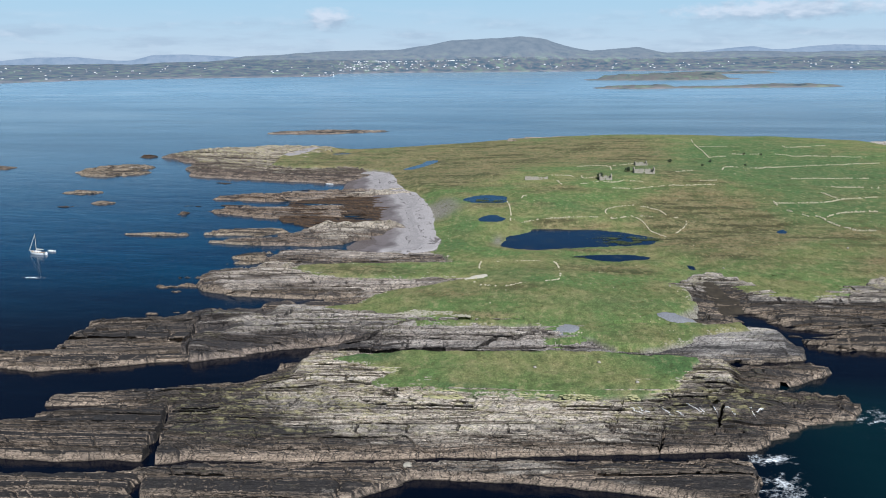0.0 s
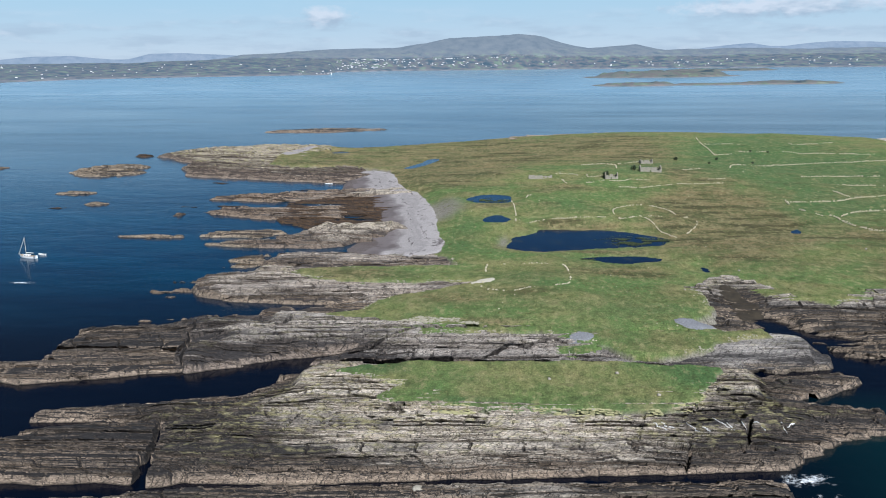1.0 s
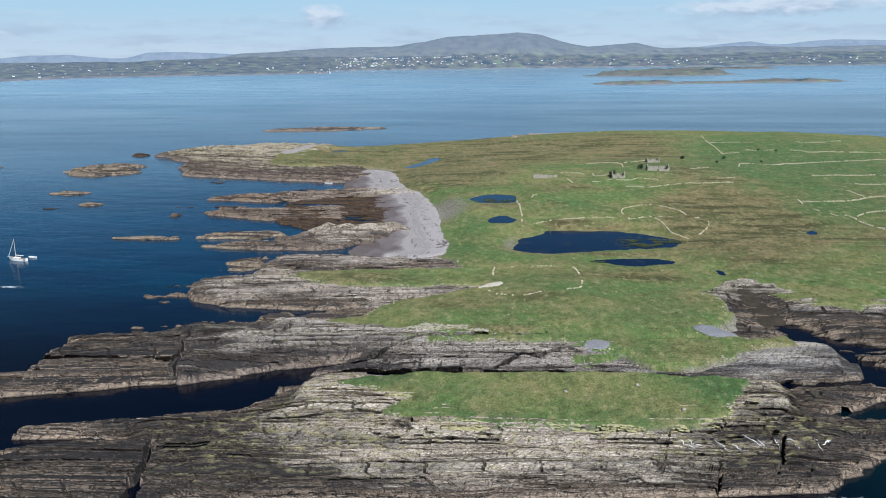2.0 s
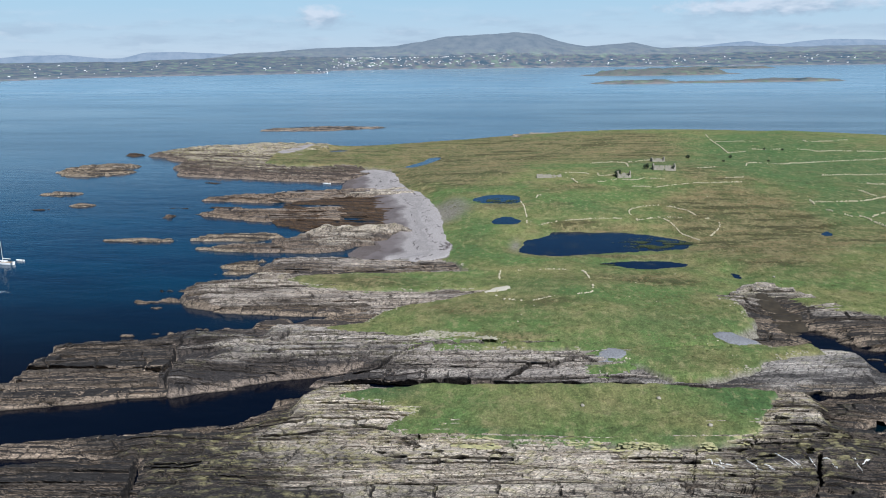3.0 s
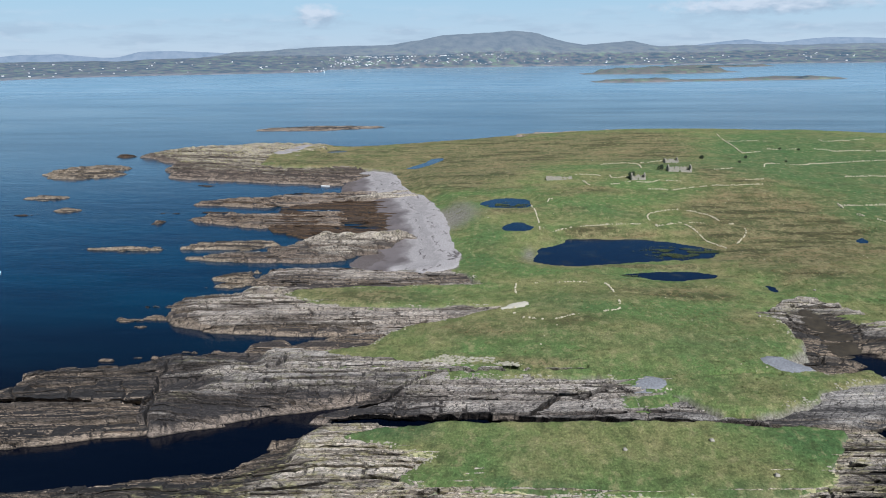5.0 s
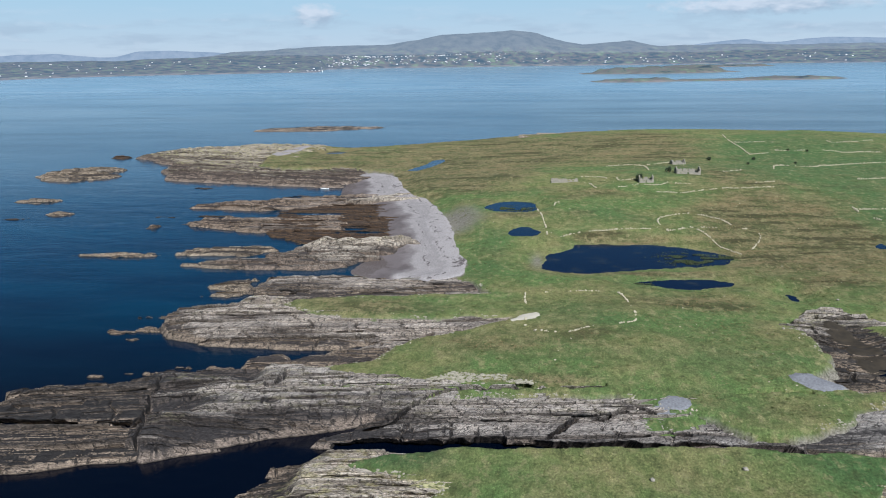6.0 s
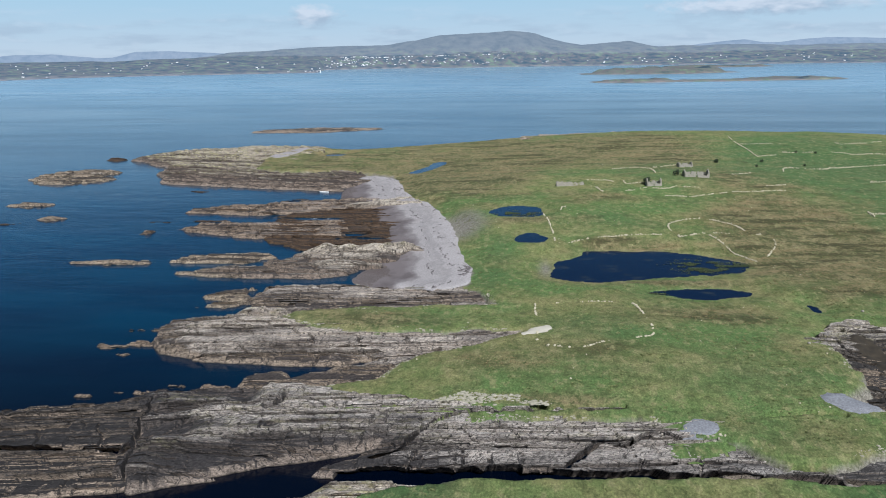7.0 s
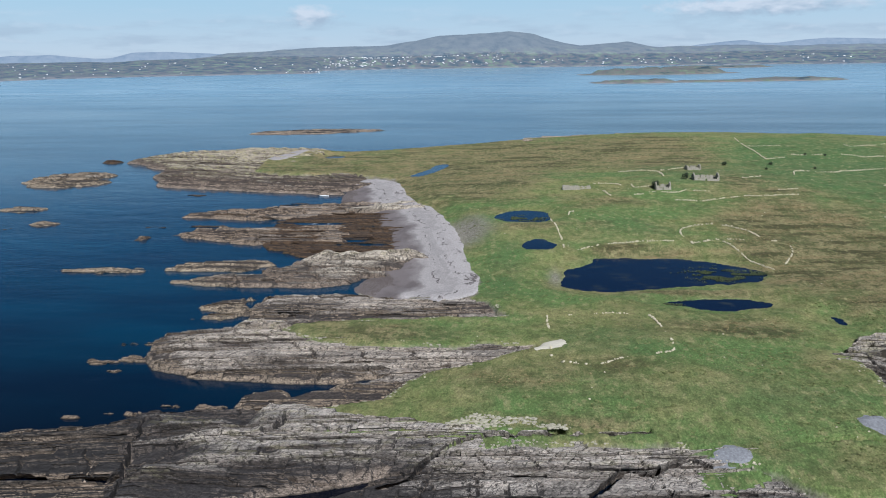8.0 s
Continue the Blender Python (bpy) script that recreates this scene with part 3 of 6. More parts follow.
TURF_BACK = [(-80.6, 432.1), (-88.6, 454.2), (-97.9, 464.4), (-111.1, 496.1), (-120.7, 531.6), (-127.3, 547.8), (-163.2, 566.3), (-196.5, 556.6), (-229.3, 570), (-243.6, 632.4), (-230.6, 686.9), (-185.1, 681.7), (-114.8, 708), (-52.7, 736.2), (56.4, 767.1), (160.1, 754.2), (241.9, 743), (261.1, 749), (271.1, 728.8), (272.2, 696.6), (265.4, 604.6), (263.5, 514.9)]
TURF_SOUTH = [(235, 420), (140, 290), (116.5, 281.5), (96.9, 261.2), (84.6, 255.8), (66.3, 262.4), (56.8, 280.4), (44, 270.6), (44.2, 250.4), (43.8, 238.5), (34.3, 231.6), (44.8, 223.6), (55.4, 228.1), (57.3, 221.8), (43.6, 216.6), (31.2, 206.7), (18.3, 199.7), (10.9, 208.4), (2.9, 211.1), (-5.5, 215.8), (-20.8, 215.2), (-41.1, 212), (-59.2, 213.7), (-73.8, 213.8)]
GRASS = TURF_WEST + TURF_BACK + TURF_SOUTH
GRASS_STRIP = [(-58, 180.5), (-51.3, 184.7), (-39.6, 187.9), (-12.2, 191.7), (14.9, 193.8), (37.4, 193.7), (35.5, 188.1), (31.2, 180.3), (29.1, 174.6), (20, 168.1), (3, 166.7), (-15.6, 165), (-29.1, 164.4), (-37.6, 165.2), (-44.1, 168.3), (-39.8, 175), (-49.5, 177.8)]
BEACH_BACK = rounded([(-145.5, 546.3), (-136.1, 546.8), (-122.3, 536.2), (-111.9, 498.3), (-98.9, 466.4), (-89.7, 457.7), (-81.1, 434), (-72.3, 409.7), (-65.6, 380.3), (-62.7, 358.8), (-57.4, 341), (-53.8, 331.9), (-52.6, 319.4), (-54.7, 311.2), (-60.1, 307.8)], False)
BEACH = BEACH_BACK + rounded([(-73.6, 310.9), (-87.1, 312.6), (-95.3, 319.3), (-96, 329.2), (-90.4, 341.3), (-89.9, 353.9), (-85.8, 362.6), (-94.6, 376.3), (-98.1, 402.8), (-112.7, 438.6), (-125.2, 451.9), (-136.4, 466.4), (-145.7, 487.5), (-148.4, 507.6), (-147.5, 536.3)], False)
CLEFTS = [  # line, half width, floor, lean of the landward lip
    ([(-64, 193), (-54, 194.6), (-47, 194.6), (-40.7, 194.8), (-31.4, 195.9), (-22, 196.3), (-13, 195.6), (-6, 197.6), (0.7, 198), (12.6, 198.6)], 2.0, -0.3, 3.3),
    ([(12.6, 199.2), (24, 199.6), (33, 199.8), (45, 201.2), (57, 204.2), (74, 208.5)], 1.3, -0.3, 2.0),
    ([(-113.6, 218.5), (-113.1, 215.7), (-112, 211.7), (-112.3, 208.9), (-109.8, 203.9), (-109.7, 201.9), (-107.4, 198.3), (-106.1, 196.5), (-105.8, 192.9), (-103.5, 187.5)], 0.06, -1.6, 0.0),
    ([(-146, 193.6), (-136, 194.6), (-122.6, 195.7), (-113, 196.5), (-107.2, 197.8)], 0.75, -0.2, 2.9),
    ([(-91, 154.1), (-89.4, 149.7), (-87.4, 145.5), (-86.8, 141.9), (-85.9, 138.4), (-84.2, 134.7), (-83, 131)], 0.4, -0.7, 0.0),
    ([(-86.2, 139), (-84.4, 135.5), (-83.2, 131)], 1.2, -0.7, 0.0),
    ([(-22.6, 199.2), (-20.7, 202.2), (-18.7, 204.8), (-16.7, 207.4), (-11, 207.6), (-7.3, 210.3), (-4.3, 211.9), (-1.1, 210.7)], 0.35, 0.0, 2.8),
    ([(-59.5, 198.7), (-54.7, 200.9), (-52.3, 206), (-49.5, 210.2), (-47, 213.2), (-41.5, 216.2), (-32.2, 217.4), (-23.9, 218.5), (-16.6, 219), (-10.4, 219.8)], 0.35, 1.0, 2.6),
    ([(-30.1, 217.9), (-27.5, 218.7), (-24.6, 218.5)], 0.9, 1.8, 2.4),
    ([(18.1, 219.5), (25.4, 221.4), (30.3, 222.2), (33.1, 221.9)], 0.45, 2.0, 1.8),
    ([(-85.8, 213.3), (-83.8, 214), (-83.5, 216.4), (-83.4, 220)], 0.5, 1.6, 0.8),
    ([(39.4, 169.7), (37.4, 164.6), (36.9, 161), (34.9, 156.9)], 0.15, 1.4, 0.0),
    ([(12.2, 156.7), (21.3, 156.8), (25.5, 156.1), (32.4, 156.9), (35.7, 158.8), (41.5, 159.2)], 0.4, 0.2, 1.0),
    ([(24.2, 156.1), (23.4, 151.8), (22.6, 147.5)], 0.18, 0.3, 0.0),
]


def carve(x, y, z, drop=0.0):
    """Cuts the clefts into a surface; gives its new height and how far the cut points lean landward."""
    lean = np.zeros(np.shape(z))
    for line, half, floor, over in CLEFTS:
        lo, hi = np.min(line, 0) - 5, np.max(line, 0) + 5
        near = (x > lo[0]) & (x < hi[0]) & (y > lo[1]) & (y < hi[1])
        if not near.any():
            continue
        nx, ny, nz = x[near], y[near], z[near]
        g = line_gap(nx + 0.5 * fbm(nx / 3, ny / 3, 3, 57), ny + 0.6 * fbm(nx / 2.5, ny / 2.5, 3, 52), line) - half * (1 + 0.5 * fbm(nx / 4, ny / 4, 2, 58))
        cut = np.minimum(nz, floor - drop + 15.0 * np.clip(g, 0, None))
        lean[near] = np.maximum(lean[near], over * np.clip((nz - cut) / np.maximum(nz - floor, 0.5), 0, 1))
        z[near] = cut
    return z, lean
LAKE = [(-26.6, 328.7), (-24.4, 343.4), (-20.7, 355.9), (-14.3, 364.6), (-1.8, 366.6), (4.8, 363.8), (12, 367.8), (22.7, 365.4), (32.5, 360.7), (41.6, 353.8), (45.7, 349.8), (42.3, 340.5), (35.3, 336.5), (20.9, 332.5), (10.6, 329.6), (0.6, 326.1), (-8.6, 322.2), (-16.4, 322.6), (-23.1, 325.2)]
LONG_POND = [(3.7, 310.8), (10.2, 314.2), (17.7, 315.5), (25.3, 316.8), (35.3, 317.2), (38.7, 313.1), (33.1, 308.8), (20.9, 304.9), (16, 306.6), (11.2, 309.3)]
ROUND_POND = [(-40.7, 370.7), (-37.6, 378.6), (-32.9, 380.9), (-27.5, 373.7), (-28, 365.4), (-35, 363.1), (-39.6, 364.4)]
REEDY_POND = [(-55.3, 418.2), (-51.5, 427.5), (-46.5, 433.3), (-37.2, 433.9), (-30.6, 429), (-29.1, 418.8), (-30.6, 410.2), (-40.4, 408.3), (-49.1, 408.8)]
NARROW_POND = [(-120.4, 556.8), (-115.9, 569.3), (-111.3, 585.1), (-109.2, 610.3), (-102.3, 616.5), (-99.6, 604.9), (-103.6, 585.4), (-108.1, 567.1), (-112.7, 554.8)]
PONDS = [  # level, outline
    (1.5, LAKE),
    (1.8, LONG_POND),
    (5.0, ROUND_POND),
    (6.0, REEDY_POND),
    (3.0, NARROW_POND),
    (4.0, [(99.2, 360.6), (103.7, 367.3), (104.3, 361.2), (100.8, 357.2)]),
    (2.0, [(50, 302.3), (52.3, 302.6), (53.4, 295.9), (51.3, 296.5)]),
    (2.0, [(-206, 652.5), (-204.8, 674.6), (-186.4, 662.9), (-194.7, 640.9)]),
]
PONDS = [(level, rounded(corners)) for level, corners in PONDS]
SWELLS = [  # x, y, radius across, radius along, height
    (0, 245, 40, 28, 1.8), (15, 343, 60, 34, -3.2), (50, 500, 110, 70, 6.5), (180, 690, 170, 110, 6.3),
    (-140, 600, 70, 90, -1.6), (40, 745, 170, 120, 4.2), (60, 278, 30, 20, -1.5), (-30, 415, 40, 30, 2.2), (95, 330, 50, 35, 0.6), (-60, 285, 30, 20, -0.6),
]


def rolling(x, y):
    z = 4.6 + 0.0 * x
    for cx, cy, rx, ry, h in SWELLS:
        z = z + h * np.exp(-((x - cx) / rx) ** 2 - ((y - cy) / ry) ** 2)
    z = z + 0.9 * fbm(x / 38, y / 30, 4, 3) + 0.22 * fbm(x / 5, y / 4, 3, 9)
    return z


def beach_up(x, y):
    """0 at the tide's edge, 1 along the top of the shingle."""
    s = inside(x, y, BEACH)
    gap = line_gap(x, y, BEACH_BACK)
    gap = np.where((s < 0) & (np.abs(gap + s) < 0.8), 0.0, gap)
    return smooth(40, -3, gap + 5 * fbm(x / 22, y / 22, 3, 62))


def beach_z(x, y):
    up = beach_up(x, y)
    berm = np.sin(up * 17 + 2.0 * fbm(x / 16, y / 30, 3, 63)) * 0.16
    return 0.12 + 2.6 * up ** 0.8 + berm + 0.08 * fbm(x / 2, y / 2, 2, 64)


def ground_parts(x, y):
    x, y = np.asarray(x, float), np.asarray(y, float)
    z = rolling(x, y)
    d = inside(x, y, GRASS) + 2.2 * fbm(x / 9, y / 5, 4, 21)
    d2 = inside(x, y, GRASS_STRIP) + 1.2 * fbm(x / 6, y / 3, 4, 22)
    strip = 5.6 + 0.5 * fbm(x / 12, y / 8, 4, 5) + 0.03 * (y - 178)
    top = np.where(d2 > d, strip, z)
    dd = np.maximum(d, d2)
    top = top - np.where(d2 > d, 0.15, 0.5) * smooth(3.0, 0.0, dd)
    top = np.where(dd < 0, top + np.where(d2 > d, 2.4, 1.7) * dd, top)
    lo, hi = np.min(BEACH, 0) - 14, np.max(BEACH, 0) + 14
    near = (x > lo[0]) & (x < hi[0]) & (y > lo[1]) & (y < hi[1])
    if near.any():
        bx, by, bt = x[near], y[near], top[near]
        s = inside(bx, by, BEACH)
        top[near] = np.where(s > -14, bt + (beach_z(bx, by) - 0.3 - bt) * smooth(-14, 0, s), bt)
    for level, outline in PONDS:
        lo, hi = np.min(outline, 0) - 14, np.max(outline, 0) + 14
        near = (x > lo[0]) & (x < hi[0]) & (y > lo[1]) & (y < hi[1])
        if not near.any():
            continue
        p = np.full(x.shape, -99.0)
        p[near] = inside(x[near], y[near], outline) + 1.5 * fbm(x[near] / 5, y[near] / 4, 4, 31)
        shore = level + 0.12 - 0.35 * smooth(-0.4, 0.5, p) - 0.6 * smooth(0, 4, p)
        top = np.where(p < -0.4, np.maximum(top, level + 0.2 + 0.22 * np.minimum(p, 0)), top)
        top = np.where(p > -11, shore + (top - shore) * smooth(0, 11, -p), top)
    return np.maximum(top, -4), dd


def ground_z(x, y):
    return float(ground_parts(np.array([x]), np.array([y]))[0][0])


rows = np.concatenate([np.arange(152, 232, 0.55), np.arange(232, 330, 0.85), np.arange(330, 480, 1.5), np.arange(480, 850, 2.6)])
side = np.linspace(-1, 1, 600)
Yg = np.repeat(rows[:, None], len(side), 1)
half = 95 + (rows - 150) * 0.50
mid = -10 + (rows - 150) * -0.055
Xg = mid[:, None] + half[:, None] * side[None, :]
Zg, Dg = ground_parts(Xg, Yg)
Zg = Zg + 0.10 * fbm(Xg / 1.1, Yg / 1.1, 2, 41) * smooth(420, 250, Yg)
BROWN_HEATHS = [(75.2, 382.2, 34, 75, 1.3), (21.3, 644.2, 79, 94, 1), (5.1, 370.8, 21, 9, 0.9), (16.4, 322, 23, 4, 0.9), (23.1, 285, 16, 11, 0.7), (-5.8, 400.7, 10, 9, 0.6), (85.9, 482, 30, 24, 0.5), (-38.9, 401.5, 14, 7, 0.7), (-70.9, 566, 43, 92, 0.7), (-9.1, 447.6, 24, 18, 0.5), (81.6, 509.7, 27, 17, 0.5), (-38.9, 244, 12, 8, 0.4), (-10.4, 250.3, 19, 8, 0.45), (-80.3, 271.4, 28, 9, 0.7), (-26.4, 222, 22, 3, 0.6)]      # x, y, radius across, radius along, how much
GREENER = [(132.3, 589.1, 54, 105, -0.9), (5, 401.6, 19, 13, -0.6), (-16.9, 269.7, 13, 14, -0.4), (-49.7, 334.5, 12, 29, -0.4), (-70.6, 232.1, 25, 11, -0.3)]


def heath_of(x, y):
    """How brown the ground is, 0 to 1."""
    h = 0.12 + 0.0 * x
    for cx, cy, rx, ry, more in BROWN_HEATHS + GREENER:
        h = h + more * np.exp(-(((x - cx) / rx) ** 2 + ((y - cy) / ry) ** 2) ** 2)
    h = h + 0.6 * smooth(100, 130, x) * smooth(385, 360, y) - 0.35 * (y < 195)
    h = h + 0.75 * smooth(-20, -70, x) * smooth(440, 500, y)
    return np.clip(h + 0.55 * fbm(x / 22, y / 14, 4, 51), 0, 1)


# lush turf; the large far entries also carry the painted haze tint
LUSH_HAZED = [(160, 570, 90, 160, 1.0), (50, 520, 40, 50, 0.5), (132, 400, 40, 60, 0.5), (32, 188, 9, 7, 0.9), (-50, 184, 10, 5, 0.8), (-20, 167, 12, 3, 0.7), (18, 169, 10, 4, 0.7), (-47, 340, 9, 35, 0.6), (5, 402, 24, 14, 0.6), (-15, 268, 14, 14, 0.4), (10, 236, 30, 10, 0.45), (-70, 545, 40, 30, 0.25)]      # x, y, radii, how much
lush_hazed = 0.0 * Xg
for cx, cy, rx, ry, more in LUSH_HAZED:
    lush_hazed = lush_hazed + more * np.exp(-(((Xg - cx) / rx) ** 2 + ((Yg - cy) / ry) ** 2) ** 2)
lush_hazed = np.clip(lush_hazed + 0.35 * fbm(Xg / 18, Yg / 12, 4, 54), 0, 1)
heath = heath_of(Xg, Yg)
lean = 1.0 * smooth(0.05, -0.5, Dg) * smooth(0.45, 0.6, vnoise(Xg / 6, Yg / 6, 53)) * (Yg < 190)      # the turf hangs over the rock here and there
Zg, over = carve(Xg, Yg, Zg, 0.4)
lean = lean + over      # the far side of a cleft hangs over
bare = smooth(0.2, -1.0, Dg)
SPREAD = (-68.5, 398)
bare = np.maximum(bare, 0.95 * np.exp(-(((Xg - SPREAD[0]) / 14) ** 2 + ((Yg - SPREAD[1]) / 24) ** 2) ** 2))
POND_STONES = (-27.7, 336)
bare = np.maximum(bare, 0.85 * np.exp(-((Xg - POND_STONES[0]) / 2.2) ** 2 - ((Yg - POND_STONES[1]) / 9) ** 2))
ground = new("ground", sheet("ground", Xg, Yg + lean, Zg, Zg > -1.0, GROUND, True, {"heath": heath, "bare": bare, "lush_hazed": lush_hazed}))
tagged(ground, "rough green grass and brown heath over low rolling island ground", "ground", kind="structure")

# ---- sea ----
YAW = 9.19
FAR_FRAME = pose(1.07, -0.12, 0, 0, 0, YAW)      # x across, y away, for what lies kilometres off


def sea_level(d):
    """The bay beyond two kilometres is drawn in towards the far shore and lifted a little with it."""
    return 0.0088 * np.log1p(np.exp(np.clip((d - 1700) / 150, -30, 30))) * 150


ds = np.concatenate([[-900, -200, 0], np.arange(200, 1400, 300), np.arange(1400, 4960, 80)])
xs = np.linspace(-3600, 3600, 25)
Xs, Ys = np.meshgrid(xs, ds)
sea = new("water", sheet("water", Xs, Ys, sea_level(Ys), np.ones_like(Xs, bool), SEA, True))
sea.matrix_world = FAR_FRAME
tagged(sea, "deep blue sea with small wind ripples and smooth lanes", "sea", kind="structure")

for level, outline in PONDS:
    c = np.mean(outline, 0)
    bm = bmesh.new()
    ring = []
    for (ax, ay), (bx, by), (cx, cy) in zip(outline[-1:] + outline[:-1], outline, outline[1:] + outline[:1]):
        out = Vector((cy - ay, ax - cx, 0)).normalized() * (-2.5 if inside(np.array([bx + (cy - ay) * 0.02]), np.array([by + (ax - cx) * 0.02]), outline)[0] > 0 else 2.5)
        ring.append(bm.verts.new((bx + out.x - c[0], by + out.y - c[1], 0)))
    bm.faces.new(ring)
    pond = part("pond", bm, POND)
    pond.location = (c[0], c[1], level)
    tagged(pond, "still dark blue pond lying in boggy grass", "pond", group="ponds on the island", kind="structure")


# ---- rock ----
def islands(quads):
    """The quads in groups that hang together; crumbs are left out."""
    used, inv = np.unique(quads, return_inverse=True)
    q = inv.reshape(-1, 4)
    mark = np.arange(len(used))
    while True:
        low = mark[q].min(1)
        after = mark.copy()
        np.minimum.at(after, q.ravel(), np.repeat(low, 4))
        after = after[after]
        if (after == mark).all():
            break
        mark = after
    of = mark[q[:, 0]]
    names, counts = np.unique(of, return_counts=True)
    return [quads[of == n] for n in names[counts > 40]]


def rock(outline, zc, slope, vref, strike, du, dv, mat, label, bed=3.0, amp=0.7, scarp=2.6, seed=1, rough=1.0, category="rock ledge", pits=0, name="rock_ledge", edge=1.0, cap=99.0, slabs=0, cracks=(), hollows=(), inland=1.0, rim=1.3, rise=0.22, wide=1.0, joined=None):
    """A bedded rock: steps that face the sea, joints across them, a scarp all round. u runs along the strike, v across it."""
    o = np.array(outline)
    c = o.mean(0)
    a = radians(strike)
    ca, sa = math.cos(a), math.sin(a)
    loc = [((x - c[0]) * ca + (y - c[1]) * sa, -(x - c[0]) * sa + (y - c[1]) * ca) for x, y in outline]
    lo, hi = np.min(loc, 0) - 2.5, np.max(loc, 0) + 2.5
    U, V = np.meshgrid(np.arange(lo[0], hi[0], du), np.arange(lo[1], hi[1], dv))
    U = U + seed * 311.0
    u = U - seed * 311.0
    v = V + 2.4 * fbm(U / 55, V / 22, 3, seed + 1) + 0.3 * fbm(U / 6, V / 3, 3, seed + 2)
    v = v + 0.35 * bed * np.sin(v / bed * 1.7 + seed) + 0.2 * bed * np.sin(v / bed * 4.1)
    k = np.floor(v / bed)
    fingers = (lattice(k, k * 0 + 5, seed + 20) - 0.5) * min(7.0, 0.12 * (hi[0] - lo[0])) * edge
    kf = np.floor(v / (bed * 0.4))
    fingers = fingers + (lattice(kf, kf * 0 + 5, seed + 21) - 0.5) * min(3.0, 0.05 * (hi[0] - lo[0])) * edge
    d = inside(u + fingers, V, loc) + edge * (1.1 * fbm(U / 14, V / 4, 4, seed) + 0.5 * fbm(U / 3, V / 1.2, 3, seed + 5))
    d = d + edge * 0.7 * (lattice(np.floor(U / 4.3 + 3 * lattice(k, k * 0, seed + 22)), k, seed + 23) - 0.5)
    wx, wy = c[0] + u * ca - V * sa, c[1] + u * sa + V * ca
    turf = np.maximum(inside(wx, wy, GRASS), inside(wx, wy, GRASS_STRIP))
    d = d + 3.5 * smooth(-8, -1, turf) * inland
    meets = smooth(10, 2, line_gap(wx, wy, joined)) if joined else 0.0      # where it abuts its neighbour
    d = d + 1.6 * meets
    vworld = V + c[1]
    z = zc + slope * (vworld - vref)
    block = lattice(np.floor(U / 5.1 + 4 * lattice(k, k * 0 + 6, seed + 24)), k, seed + 25)
    ends = rim * (0.75 + 0.5 * block) + rise * np.clip(d, 0, None) + 6 * smooth(-12, -2, turf) * inland + 0.9 * meets
    z = np.minimum(z, ends)
    plane = np.minimum(z, cap)
    z = plane + 0.5 * rough * fbm(U / 22, V / 9, 4, seed + 3)
    under = 0.0 * z
    for w, e in ((bed, amp), (bed * 0.37, amp * 0.42), (bed * 0.13, amp * 0.20)):
        if w < dv * 2.5:
            continue
        k = np.floor(v / w)
        f = v / w - k
        lift = e * (0.15 + 1.2 * lattice(k, k * 0 + 3, seed + 7) * (0.4 + 1.2 * vnoise(U / 26, k * 7.3, seed + 8)))
        riser = max(0.10, 1.6 * dv / w)
        z = z + lift * (smooth(0, riser, f) - f)
        slot = smooth(1 - 2.2 * riser, 1 - 0.8 * riser, f) * (vnoise(U / (5 + 3 * w), k * 3.1, seed + 18) > 0.55)
        z = z - slot * e * (0.55 + 1.0 * lattice(k, k * 0 + 4, seed + 19))
        under = under + slot * min(0.7, 0.7 * e) * (vnoise(U / 9, k * 1.7, seed + 27) > 0.5)
        length = 3.5 + 6 * lattice(k, k * 0 + 1, seed + 9) + (6 if w == bed else 0)
        q = U / length + 9 * lattice(k, k * 0 + 2, seed + 10) + 0.25 * f
        j = np.floor(q)
        gap = np.minimum(q - j, 1 - (q - j)) * length
        z = z + (lattice(k, j, seed + 11) - 0.5) * e * 0.45
        deep = (lattice(k, j, seed + 12) > 0.5) * e * 1.0
        z = z - deep * smooth(0.34 * max(1, du / 0.4), 0.08, gap)
    bedded = z
    # a few long joints run straight across the beds
    q = (U + 1.2 * fbm(U / 40, V / 9, 3, seed + 13) - 0.4 * V) / 11.0
    j = np.floor(q + 0.5)
    gap = np.abs(q - j) * 11
    z = z - 0.7 * rough * smooth(0.24, 0.08, gap) * (lattice(j, j * 0 + 1, seed + 14) > 0.5) * smooth(0.35, 0.5, vnoise(j * 3.7, V / 7, seed + 26))
    for i in range(pits):
        pu, pv = (lattice(np.array([i]), np.array([1]), seed + 15)[0] - 0.5) * 85 + 5, (lattice(np.array([i]), np.array([2]), seed + 15)[0] - 0.5) * 20 + 2
        r = ((u - pu) / (0.6 + 1.6 * ((i * 7) % 5) / 5)) ** 2 + ((V - pv + 0.3 * fbm(U / 1.5, V, 2, i)) / 0.42) ** 2
        z = z - 1.9 * smooth(1.2, 0.5, r)
        under = under + 1.9 * smooth(1.2, 0.5, r)
    wall = -1.6 + scarp * np.clip(d + 0.9, 0, None) * (0.7 + 0.6 * vnoise(U / 3, V / 1.5, seed + 16))
    z = np.minimum(z, wall) + 0.05 * rough * fbm(U / 0.8, V / 0.4, 2, seed + 17)
    for hx, hy, hr, hs, deep in hollows:
        pu, pv = (hx - c[0]) * ca + (hy - c[1]) * sa, -(hx - c[0]) * sa + (hy - c[1]) * ca
        z = z - deep * np.exp(-((u - pu) / hr) ** 2 - ((V - pv) / hs) ** 2)
    for line in cracks:
        cut = smooth(0.95 * wide, 0.5 * wide, line_gap(wx, wy + 0.7 * fbm(wx / 2.5, wy / 2.5, 3, 52), line))
        z = z - 2.6 * wide * cut
        under = under + 2.7 * wide * cut      # the landward side hangs over
    z, over = carve(wx, wy, z, 0.02 * (seed % 9))
